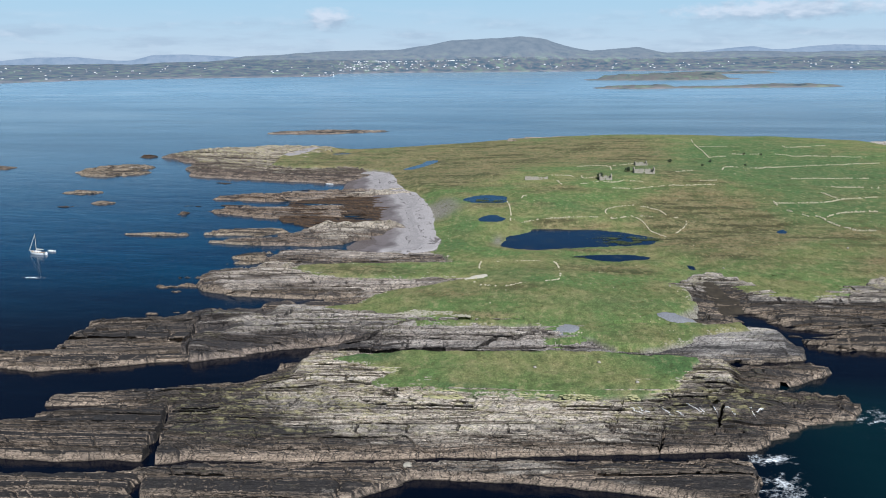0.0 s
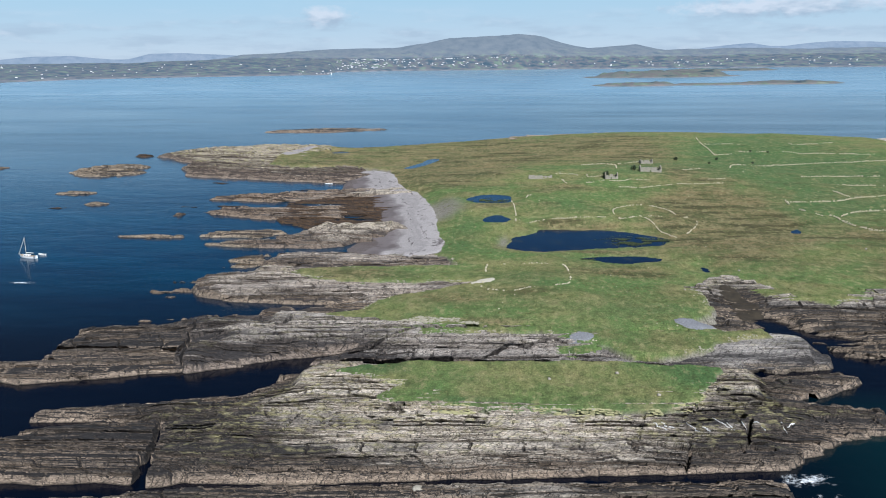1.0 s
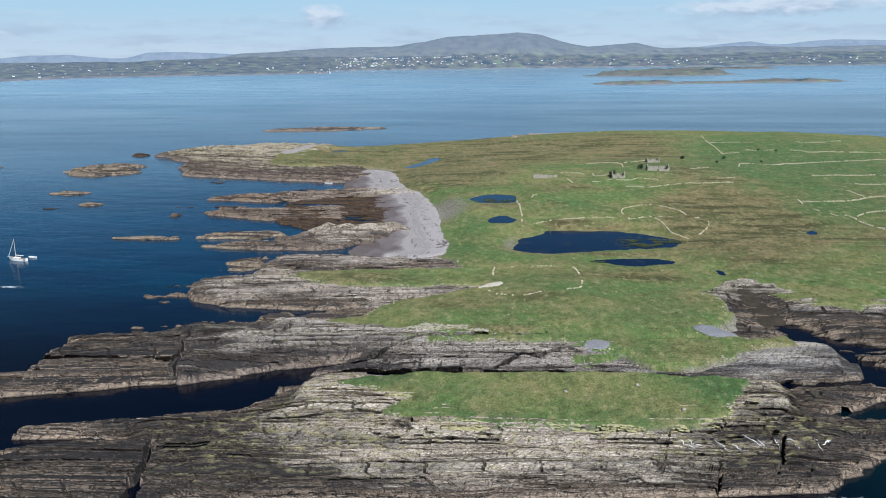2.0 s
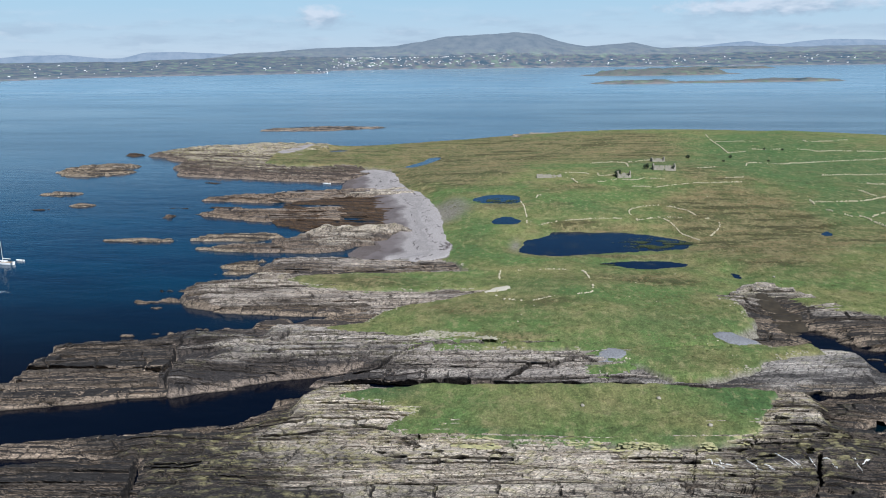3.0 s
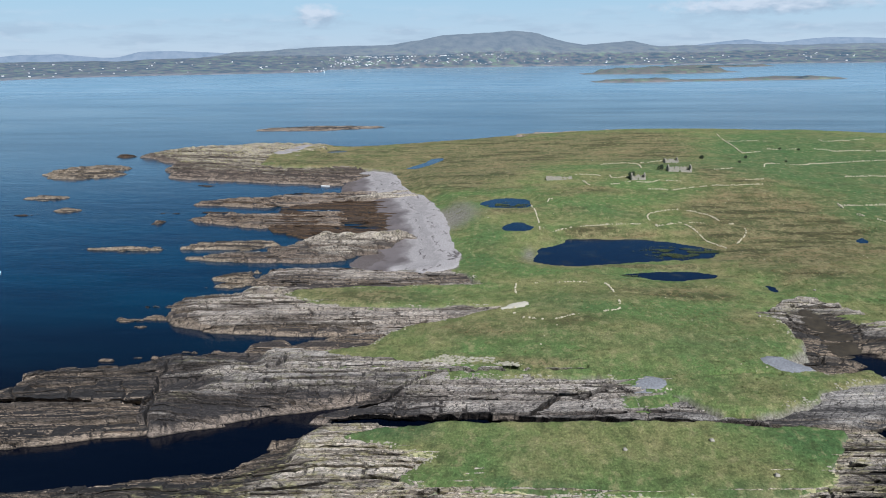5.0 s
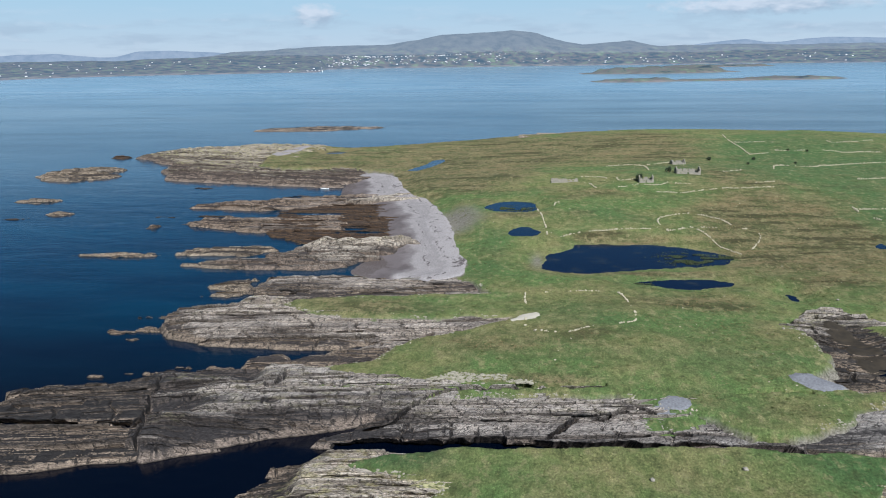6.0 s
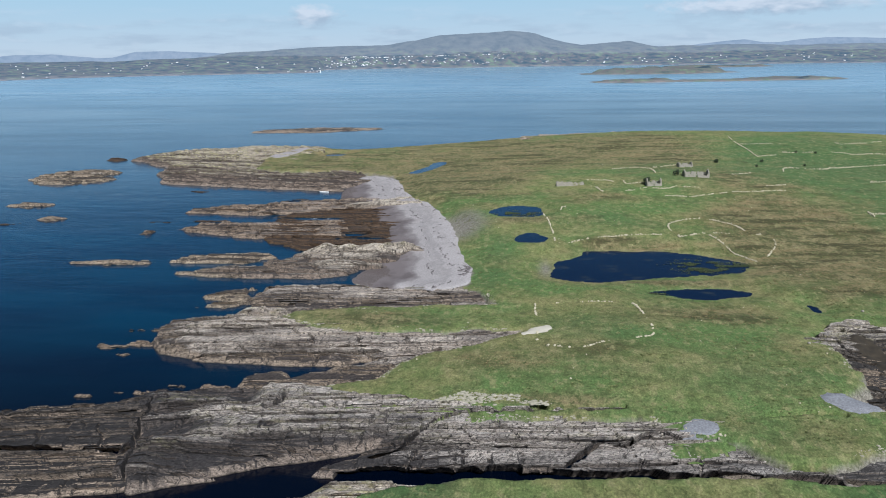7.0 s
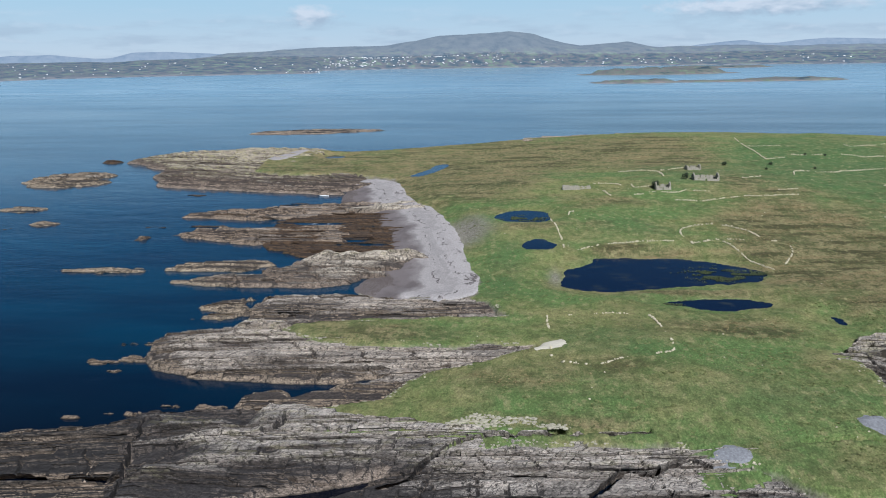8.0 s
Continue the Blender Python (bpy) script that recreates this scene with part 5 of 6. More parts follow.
# ---- reeds in the ponds, tussocks in the grass ----
def leafy(name, color_low, color_high):
    m, t, b = material(name)
    pos = node(t, "ShaderNodeNewGeometry")
    n = noise_n(t, map_n(t, pos.outputs["Position"], (0.3, 0.2, 0.3)), 1.0, 4, 0.6)
    f = math_n(t, "ADD", math_n(t, "MULTIPLY", n, 0.7), math_n(t, "MULTIPLY", pos.outputs["Random Per Island"], 0.45))
    put(t, b, color=mix_n(t, ramp_n(t, f, [(0.35, (0, 0, 0)), (0.8, (1, 1, 1))]), color_low, color_high), rough=0.9, spec=0.15)
    return m


REED = leafy("pond_reeds", (0.048, 0.066, 0.030), (0.105, 0.118, 0.052))
SEDGE = leafy("grass_tussocks", (0.110, 0.130, 0.046), (0.185, 0.190, 0.078))
STRAW = leafy("straw_tussocks", (0.120, 0.102, 0.045), (0.250, 0.205, 0.100))


def tufts(xs, ys, zs, spread, height, seed):
    """Clumps of six leaning blades each, as points and triangles."""
    r = np.random.RandomState(seed)
    n = len(xs)
    a = r.uniform(0, 6.28, (n, 6))
    s = r.uniform(0.6, 1.4, (n, 1))
    base = np.stack([xs[:, None] + 0.35 * spread * s * np.cos(a), ys[:, None] + 0.35 * spread * s * np.sin(a), np.repeat(zs[:, None], 6, 1) - 0.05], -1)
    wide = np.stack([-np.sin(a), np.cos(a), 0 * a], -1) * (0.42 * spread * s)[..., None]
    tip = base + np.stack([np.cos(a) * spread * s * r.uniform(0.0, 0.6, (n, 6)), np.sin(a) * spread * s * r.uniform(0.0, 0.6, (n, 6)), height * s * r.uniform(0.7, 1.2, (n, 6))], -1)
    v = np.stack([base - wide, base + wide, tip], 2).reshape(-1, 3)
    return v, np.arange(len(v)).reshape(-1, 3)


REED_BEDS = [(1.5, 29, 346, 8, 7, 1500), (1.5, 42, 346, 6, 5, 450), (6.0, -42, 416, 8, 5, 700), (1.8, 6, 311.5, 5, 2.5, 200)]      # level, x, y, radii, how many
rv = np.random.RandomState(12)
px, py, pz = [], [], []
for level, cx, cy, rx, ry, n in REED_BEDS:
    qx, qy = cx + rx * rv.normal(0, 0.55, 3 * n), cy + ry * rv.normal(0, 0.55, 3 * n)
    ok = vnoise(qx / 3.5, qy / 2.2, 97) > 0.5
    px.append(qx[ok][:n]), py.append(qy[ok][:n]), pz.append(np.full(len(qx[ok][:n]), level))
reeds = new("reeds", mesh_of("reeds", *tufts(np.concatenate(px), np.concatenate(py), np.concatenate(pz), 0.36, 0.22, 4), REED))
tagged(reeds, "olive reeds and pondweed standing in the shallow ponds", "reeds", kind="stuff")

qx, qy = rv.uniform(-115, 150, 150000), 163 + 300 * rv.uniform(0, 1, 150000) ** 1.35
qz, qd = ground_parts(qx, qy)
carved = carve(qx, qy, qz.copy(), 0.4)[0]
qh = heath_of(qx, qy)
thick = 0.6 * vnoise(qx / 9, qy / 6, 98) + 0.4 * vnoise(qx / 2.2, qy / 1.6, 99)
ok = (qd > 0.6) & (qz > 2.0) & (carved > qz - 0.1) & (inside(qx, qy, BEACH) < -2) & (thick > 0.56) & (rv.uniform(0, 1, len(qx)) < np.where(qy < 198, 0.06, 0.5))
for level, outline in PONDS:
    ok &= inside(qx, qy, outline) < -1.2
for name, mat, which, label in (("grass_tussocks", SEDGE, ok & (qh < 0.45), "dark green tussocks of coarse grass and rush"), ("straw_tussocks", STRAW, ok & (qh >= 0.45), "straw-coloured tussocks of moor grass and heather")):
    x, y, z = qx[which], qy[which], qz[which]
    grown = new(name, mesh_of(name, *tufts(x, y, z, 0.5, 0.16, 6), mat))
    tagged(grown, label, "tussocks", kind="stuff")


# ---- shingle beach ----
bx, by = np.array(BEACH).min(0) - 4, np.array(BEACH).max(0) + 4
Xb, Yb = np.meshgrid(np.arange(bx[0], by[0], 0.9), np.arange(bx[1], by[1], 0.9))
db = inside(Xb, Yb, BEACH) + 1.8 * fbm(Xb / 9, Yb / 9, 4, 61)
Zb = beach_z(Xb, Yb) - 0.6 * smooth(0.5, -1.5, db)
beach = new("shingle_beach", sheet("shingle_beach", Xb, Yb, Zb, db > -1.5, SHINGLE, True, {"up": beach_up(Xb, Yb)}))
tagged(beach, "curved grey shingle beach in storm ridges behind the rock shelf", "beach", kind="structure")

# ---- mainland far off ----
def profile(x, points):
    p = np.array(points, float)
    return np.interp(x, p[:, 0], p[:, 1])


SHORE = [(-3600, 3000), (-2401, 3110), (-1938, 3455), (-1477, 3600), (-640, 3740), (-600, 3780), (-560, 4330), (-249, 4440), (211, 4410), (670, 4430), (1500, 4300), (2413, 4130), (3600, 4000)]
LOW = [(-3600, 96), (-2556, 99), (-1836, 97), (-1573, 107), (-1246, 114), (-919, 104), (-500, 98), (717, 96), (2575, 102), (3600, 100)]
MOUNT = [(-3600, 60), (-1801, 80), (-1315, 118), (-1210, 139), (-898, 157), (-623, 162), (-278, 176), (-72, 197), (66, 226), (272, 238), (478, 242), (632, 222), (754, 184), (910, 153),
         (1029, 167), (1201, 173), (1375, 145), (1651, 143), (1788, 152), (1907, 150), (2134, 139), (2400, 142), (2710, 140), (3600, 130)]
FARTHER = [(-3600, 128), (-2779, 128), (-2563, 147), (-2314, 148), (-2068, 124), (-1961, 123), (-1815, 157), (-1602, 159), (-1284, 141), (-900, 120), (1500, 126), (1700, 158), (1820, 168), (1960, 180),
           (2080, 160), (2200, 160), (2330, 176), (2480, 186), (2650, 182), (2800, 176), (3600, 175)]


def mainland_z(a, d):
    """a: across, as it would be at 4200 m off."""
    shore = profile(a, SHORE) + 14 * fbm(a / 130, d / 130, 4, 71)
    base = sea_level(np.minimum(d, shore))
    low, mount = profile(a * 4500 / 4200, LOW) - 15, profile(a * 4750 / 4200, MOUNT) - 15
    f = smooth(0, 1, (d - shore) / (4580 - shore))
    z = base - 6 + 8 * smooth(-10, 25, d - shore) + (low - base) * f ** 0.8 + 9 * fbm(a / 150, d / 90, 4, 72) * smooth(20, 160, d - shore)
    m = np.maximum(mount + 3 * fbm(a / 110, d / 200, 4, 73) - low, 0)
    return z + m * smooth(4480, 4760, d) - 60 * smooth(4770, 4840, d)


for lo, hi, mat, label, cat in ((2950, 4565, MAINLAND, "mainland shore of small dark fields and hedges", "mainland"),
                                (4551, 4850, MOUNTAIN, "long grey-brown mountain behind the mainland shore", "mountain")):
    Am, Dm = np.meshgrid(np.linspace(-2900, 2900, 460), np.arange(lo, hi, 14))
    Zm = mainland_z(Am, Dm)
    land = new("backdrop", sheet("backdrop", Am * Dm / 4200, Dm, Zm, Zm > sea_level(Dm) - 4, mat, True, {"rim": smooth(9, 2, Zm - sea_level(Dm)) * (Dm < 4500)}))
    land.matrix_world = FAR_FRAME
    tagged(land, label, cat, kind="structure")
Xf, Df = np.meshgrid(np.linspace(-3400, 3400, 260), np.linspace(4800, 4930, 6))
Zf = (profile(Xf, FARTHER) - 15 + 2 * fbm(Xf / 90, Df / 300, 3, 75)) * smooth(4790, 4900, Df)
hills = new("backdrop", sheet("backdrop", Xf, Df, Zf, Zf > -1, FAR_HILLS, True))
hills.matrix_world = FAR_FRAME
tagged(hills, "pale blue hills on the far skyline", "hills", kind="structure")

# low islands in the bay
def bay_island(cx, cd, rx, rd, h, seed, label):
    X, D = np.meshgrid(np.linspace(-1.2, 1.2, 90), np.linspace(-1.3, 1.3, 30))
    r = 1 - np.sqrt(X ** 2 + D ** 2) + 0.22 * fbm(X * 4, D * 3, 4, seed)
    x, d = cx + X * rx, cd + D * rd
    z = sea_level(d) - 1.5 + 3.0 * smooth(-0.02, 0.05, r) + h * smooth(0.03, 0.35, r) * (0.7 + 0.5 * fbm(X * 5, D * 4, 3, seed + 3))
    ob = new("islet", sheet("islet", x, d, z, r > -0.08, ISLAND, True, {"rim": 0.75 * smooth(5, 2, z - sea_level(d))}))
    ob.matrix_world = FAR_FRAME
    tagged(ob, label, "island", group="low islands in the bay")


# the bay islands carry a weaker haze glow of their own
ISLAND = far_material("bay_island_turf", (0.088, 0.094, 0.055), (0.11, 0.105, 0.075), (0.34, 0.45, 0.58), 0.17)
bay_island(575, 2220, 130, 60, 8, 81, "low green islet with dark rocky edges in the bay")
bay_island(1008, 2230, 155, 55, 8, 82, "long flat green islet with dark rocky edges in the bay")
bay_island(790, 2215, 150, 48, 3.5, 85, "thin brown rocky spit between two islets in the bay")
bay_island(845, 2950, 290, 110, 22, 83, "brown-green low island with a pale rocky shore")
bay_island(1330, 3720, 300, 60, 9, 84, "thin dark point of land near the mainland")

# ---- mainland houses ----
def house():
    home = new("house")
    bm = bmesh.new()
    w, l, h = 3.4, 6.5, 4.4
    pts = [(-l, -w, 0), (l, -w, 0), (l, w, 0), (-l, w, 0), (-l, -w, h), (l, -w, h), (l, w, h), (-l, w, h), (-l, 0, h + 2.6), (l, 0, h + 2.6)]
    v = [bm.verts.new(p) for p in pts]
    for f in ((0, 1, 5, 4), (2, 3, 7, 6), (1, 2, 6, 9, 5), (3, 0, 4, 8, 7), (0, 3, 2, 1)):
        bm.faces.new([v[i] for i in f])
    part("wall", bm, WHITE, home)
    bm = bmesh.new()
    for s in (-1, 1):
        p = [(-l - .3, s * (w + .4), h - .2), (l + .3, s * (w + .4), h - .2), (l + .3, 0, h + 2.75), (-l - .3, 0, h + 2.75)]
        lo = [bm.verts.new(q) for q in p]
        hi = [bm.verts.new((q[0], q[1], q[2] + .2)) for q in p]
        for f in (lo, hi[::-1]):
            bm.faces.new(f)
        for i in range(4):
            bm.faces.new((lo[i], lo[(i + 1) % 4], hi[(i + 1) % 4], hi[i]))
    part("roof", bm, SLATE, home)
    return tagged(home, "small white house with a slate roof on the mainland", "house", group="houses of the mainland")


rng = random.Random(11)
first = house()
spots = []
for i in range(95):
    spots.append((rng.gauss(-430, 130), rng.uniform(20, 170)))
for i in range(55):
    spots.append((rng.uniform(-250, 420), rng.uniform(20, 200)))
for i in range(150):
    x = rng.uniform(-2500, 2500)
    spots.append((x, 20 + (4480 - float(profile(x, SHORE))) * 0.75 * rng.random() ** 0.8))
for n, (x, up) in enumerate(spots):
    d = min(float(profile(x, SHORE)) + 25 + up, 4540)
    z = float(mainland_z(np.array([x]), np.array([d]))[0])
    big = rng.choice((0.4, 0.5, 0.6, 0.8))
    m = FAR_FRAME @ pose(x * d / 4200, d, z - 0.3, 0, 0, rng.uniform(-35, 35)) @ Matrix.Diagonal((big, big, big, 1))
    if n == 0:
        first.matrix_world = m
        keep_first = first
    else:
        ob = copy_thing(first, m)
        ob.scale = (big, big, big)

beacon = new("beacon")
beacon.matrix_world = FAR_FRAME @ pose(-585 * 3765 / 4200, 3765, float(sea_level(np.array(3765.0))))
bm = bmesh.new()
rod(bm, (0, 0, -2), (0, 0, 9), 1.9, 1.4, 12)
part("tower", bm, WHITE, beacon)
bm = bmesh.new()
rod(bm, (0, 0, 9), (0, 0, 11), 1.0, 1.0, 10)
rod(bm, (0, 0, 11), (0, 0, 12), 1.2, 0.1, 10)
part("lantern", bm, WHITE, beacon)
tagged(beacon, "slim white navigation beacon on the mainland point", "beacon")


# ---- stone walls, ruins and stones ----
def stones_mesh(name, places, mat, form=(1.0, 1.0, 1.0), any_turn=6.28):
    """Rough blocks, each a bevelled lump turned its own way."""
    base = np.array([(sx * a, sy * b, sz * c) for a, b, c in ((1, 0.62, 0.62), (0.62, 1, 0.62), (0.62, 0.62, 1)) for sx in (-1, 1) for sy in (-1, 1) for sz in (-1, 1)]) * 0.5
    bm = bmesh.new()
    for p in base:
        bm.verts.new(p)
    bmesh.ops.convex_hull(bm, input=bm.verts)
    bmesh.ops.triangulate(bm, faces=bm.faces)
    bm.verts.index_update()
    tris = np.array([[v.index for v in f.verts] for f in bm.faces])
    bm.free()
    vs, fs = [], []
    r = np.random.RandomState(len(places))
    for i, (x, y, z, s) in enumerate(places):
        a = r.uniform(0, any_turn)
        q = base * s * r.uniform(0.7, 1.3, 3) * form + r.uniform(-0.06, 0.06, base.shape) * s
        ca, sa = math.cos(a), math.sin(a)
        vs.append(np.stack([q[:, 0] * ca - q[:, 1] * sa + x, q[:, 0] * sa + q[:, 1] * ca + y, q[:, 2] + z], -1))
        fs.append(tris + len(base) * i)
    return mesh_of(name, np.concatenate(vs), np.concatenate(fs), mat)


def stone_wall(points, high, label, keep=0.85, seed=1):
    r = random.Random(seed)
    places = []
    cx, cy = points[0]
    for _ in range(2):
        cut = [points[0]]
        for (ax, ay), (bx, by) in zip(points, points[1:]):
            cut += [(ax * .75 + bx * .25, ay * .75 + by * .25), (ax * .25 + bx * .75, ay * .25 + by * .75)]
        points = cut + [points[-1]]
    for (ax, ay), (bx, by) in zip(points, points[1:]):
        n = math.hypot(bx - ax, by - ay)
        s = 0.0
        while s < n:
            f = s / n
            x, y = ax + (bx - ax) * f, ay + (by - ay) * f
            x, y = x + 0.35 * math.sin(x * 0.23 + seed), y + 0.35 * math.sin(x * 0.31 + seed)
            here = 0.5 * vnoise(np.array([x / 1.1]), np.array([y / 1.1]), 90 + seed)[0] + 0.5 * vnoise(np.array([x / 7.0]), np.array([y / 7.0]), 91 + seed)[0]
            if here < keep:
                g = ground_z(x, y)
                top = high * r.random()
                z = 0.0
                while z < top:
                    size = r.uniform(0.20, 0.44)
                    places.append((x - cx + r.uniform(-.15, .15), y - cy + r.uniform(-.15, .15), g + z + size * 0.25, size))
                    z += size * 0.6
            s += r.uniform(0.4, 1.1)
    ob = new("dry_stone_wall", stones_mesh("dry_stone_wall", places, STONE, (1.5, 1.2, 0.8)))
    ob.location = (cx, cy, 0)
    tagged(ob, label, "stone wall", group="field walls")


LOW_WALL = "tumbled pale dry stone field wall in the grass"
stone_wall([(-29.5, 263.3), (-29.3, 251.6), (-21.5, 250), (-17.5, 250.7), (-13.1, 255), (-6.2, 257.7), (0.3, 259.5), (1, 264.5), (0.9, 271.8), (0.2, 286.7), (-2, 292.1)], 0.32, "low broken stone wall round a grass plot", 0.52, 3)
stone_wall([(-30.5, 290.9), (-30.8, 283.4), (-30, 277.7)], 0.4, LOW_WALL, 0.6, 28)
stone_wall([(-25.2, 290.4), (-15.5, 293.2), (-4.4, 293)], 0.3, LOW_WALL, 0.42, 37)
stone_wall([(54.6, 358.4), (60.9, 371.9), (61.5, 379.7)], 0.5, LOW_WALL, 0.6, 30)
stone_wall([(25.7, 381.1), (23.1, 386.8), (22.6, 396.2), (25.3, 402.2), (31.7, 406.7), (39.2, 408.4)], 0.5, "curved pale dry stone wall round a small field", 0.62, 40)
stone_wall([(41.6, 407.3), (44.7, 404.9), (50.8, 399.7), (52.5, 394), (53.9, 389.6)], 0.5, "broken pale stone wall closing a small field", 0.62, 41)
stone_wall([(-19.8, 369.5), (-12.8, 374.4), (-2.9, 378), (9.3, 382.2), (19.2, 383.4)], 0.5, LOW_WALL, 0.62, 42)
stone_wall([(24.7, 380.9), (29.7, 381.8), (33, 384.1), (35.9, 386.9), (38.4, 382.1), (41.1, 376.4), (42.2, 363.6), (44.9, 359.6), (49.3, 352.5)], 0.5, "pale dry stone wall winding down to the lake", 0.62, 43)
stone_wall([(40.1, 386.2), (46.8, 385.6)], 0.5, LOW_WALL, 0.62, 44)
stone_wall([(56.4, 385.8), (57.7, 385.4)], 0.5, LOW_WALL, 0.62, 45)
stone_wall([(-29.6, 412.8), (-26.8, 395), (-24.9, 378.3), (-24.5, 366.9)], 0.5, LOW_WALL, 0.62, 46)
stone_wall([(-21.3, 416.3), (-20.7, 422.3), (-19, 421.6)], 0.5, LOW_WALL, 0.62, 47)
stone_wall([(-6.5, 492), (2.2, 492.2), (7.6, 485.7)], 0.5, LOW_WALL, 0.62, 48)
stone_wall([(-2.7, 475.7), (1.7, 454.8)], 0.5, LOW_WALL, 0.62, 49)
stone_wall([(11.4, 462), (15.1, 463.1), (17.8, 465.4), (23, 467.7)], 0.5, LOW_WALL, 0.62, 50)
stone_wall([(25.3, 466.5), (32.4, 465.2), (38.1, 470.7)], 0.5, LOW_WALL, 0.62, 51)
stone_wall([(12.9, 487.3), (13, 477.9), (20.4, 478.8), (25.3, 477.5)], 0.5, LOW_WALL, 0.62, 52)
stone_wall([(41.6, 469.3), (50.2, 470.1)], 0.5, LOW_WALL, 0.62, 53)
stone_wall([(112.5, 698.5), (110.1, 667.2), (110.6, 645.2), (111.3, 628.9), (111.2, 602.9)], 0.55, LOW_WALL, 0.66, 54)
stone_wall([(111.2, 602.9), (117.1, 606.9), (124.3, 610.2)], 0.55, LOW_WALL, 0.66, 55)
stone_wall([(111.9, 655.8), (128, 658.1), (139.2, 652.9)], 0.55, LOW_WALL, 0.66, 56)
stone_wall([(29.8, 453), (35.9, 453), (42.2, 450.7), (50.5, 455.7), (56.4, 458.8), (65.4, 460.1), (74.7, 462.9), (90.9, 467)], 0.55, LOW_WALL, 0.66, 57)
stone_wall([(10.6, 538.6), (18.8, 541.5), (33.3, 546.7), (31.9, 508.7)], 0.55, LOW_WALL, 0.66, 58)
stone_wall([(35.7, 543.7), (43.9, 551.2), (51.5, 558.9)], 0.55, LOW_WALL, 0.66, 59)
stone_wall([(71.1, 507.2), (79, 511.1), (86.9, 517.1)], 0.55, LOW_WALL, 0.66, 60)
stone_wall([(84, 476.6), (93.7, 479.7)], 0.55, LOW_WALL, 0.66, 61)
stone_wall([(164, 621), (172.7, 617.6), (174, 612.4), (191.6, 617.2), (196.6, 616.2), (227.5, 616.7)], 0.75, "long pale dry stone wall across green fields", 0.7, 62)
stone_wall([(141, 555), (160.6, 567.7), (173.1, 571.9), (188.2, 576.4), (196.1, 577.4), (209.6, 584.1), (230, 594.8)], 0.75, "long pale dry stone wall across green fields", 0.7, 63)
stone_wall([(106.3, 528), (111.1, 547.9), (122, 547.9), (133.9, 546), (141, 555)], 0.75, LOW_WALL, 0.7, 64)
stone_wall([(143.1, 500.3), (149.1, 501.9), (166.2, 510.5), (178.5, 513.9), (194.7, 518.5)], 0.75, LOW_WALL, 0.7, 65)
stone_wall([(157.2, 478.6), (167.4, 480.8), (180, 483.6), (188.7, 484.7)], 0.75, LOW_WALL, 0.7, 66)
stone_wall([(147.9, 458.6), (149.8, 448.7), (152.3, 442.9)], 0.75, LOW_WALL, 0.7, 67)
stone_wall([(114.2, 422.5), (126.3, 425.1), (132.6, 427.3), (144.9, 433.3), (151.5, 440.4), (164.6, 446.2), (176.1, 451.3)], 0.75, LOW_WALL, 0.7, 68)
stone_wall([(113.7, 426), (113.5, 417.8)], 0.75, LOW_WALL, 0.7, 69)
stone_wall([(115.3, 405.5), (119.7, 398.7), (123, 392)], 0.75, LOW_WALL, 0.7, 70)
stone_wall([(126.2, 393.9), (128.4, 392.5), (127.9, 384.1)], 0.75, LOW_WALL, 0.7, 71)
stone_wall([(130.9, 393.5), (135.5, 398.3), (143.6, 404.3), (155, 411.3), (160.8, 410.3)], 0.75, LOW_WALL, 0.7, 72)
stone_wall([(127.9, 382.9), (129.4, 372.1), (133.1, 368.6), (133.8, 363.5), (138.3, 363.1), (143.1, 363.2)], 0.75, LOW_WALL, 0.7, 73)
stone_wall([(131.6, 618.8), (138.2, 617.3), (151.5, 620.9)], 0.75, LOW_WALL, 0.7, 74)
stone_wall([(177.9, 659), (179.5, 651.5), (191.5, 655.9), (201.2, 661.9)], 0.75, LOW_WALL, 0.7, 75)
stone_wall([(206.9, 666.5), (216.9, 675.1)], 0.75, LOW_WALL, 0.7, 76)


def ruin_wall(bm, x0, y0, x1, y1, h0, h1, thick, seed, holes=()):
    """A roofless wall from one end to the other with a ragged top, in upright slices so that openings go through."""
    n = max(4, int(math.hypot(x1 - x0, y1 - y0) / 0.5))
    dx, dy = (x1 - x0) / n, (y1 - y0) / n
    l = math.hypot(dx, dy)
    nx, ny = -dy / l * thick / 2, dx / l * thick / 2
    r = random.Random(seed)
    for i in range(n):
        f = (i + 0.5) / n
        h = max(0.35, h0 + (h1 - h0) * f + r.uniform(-0.45, 0.25) - 0.9 * (r.random() < 0.22))
        spans = [(-0.6, h)]
        for a, b, lo, hi in holes:
            if a < f < b:
                spans = [(-0.6, lo), (hi, h)] if hi < h - 0.1 else [(-0.6, lo)]
        for lo, hi in spans:
            if hi - lo < 0.05:
                continue
            ax, ay, bx, by = x0 + dx * i, y0 + dy * i, x0 + dx * (i + 1), y0 + dy * (i + 1)
            v = [bm.verts.new(p) for z in (lo, hi) for p in ((ax - nx, ay - ny, z), (bx - nx, by - ny, z), (bx + nx, by + ny, z), (ax + nx, ay + ny, z))]
            for q in ((3, 2, 1, 0), (4, 5, 6, 7), (0, 1, 5, 4), (1, 2, 6, 5), (2, 3, 7, 6), (3, 0, 4, 7)):
                bm.faces.new([v[k] for k in q])


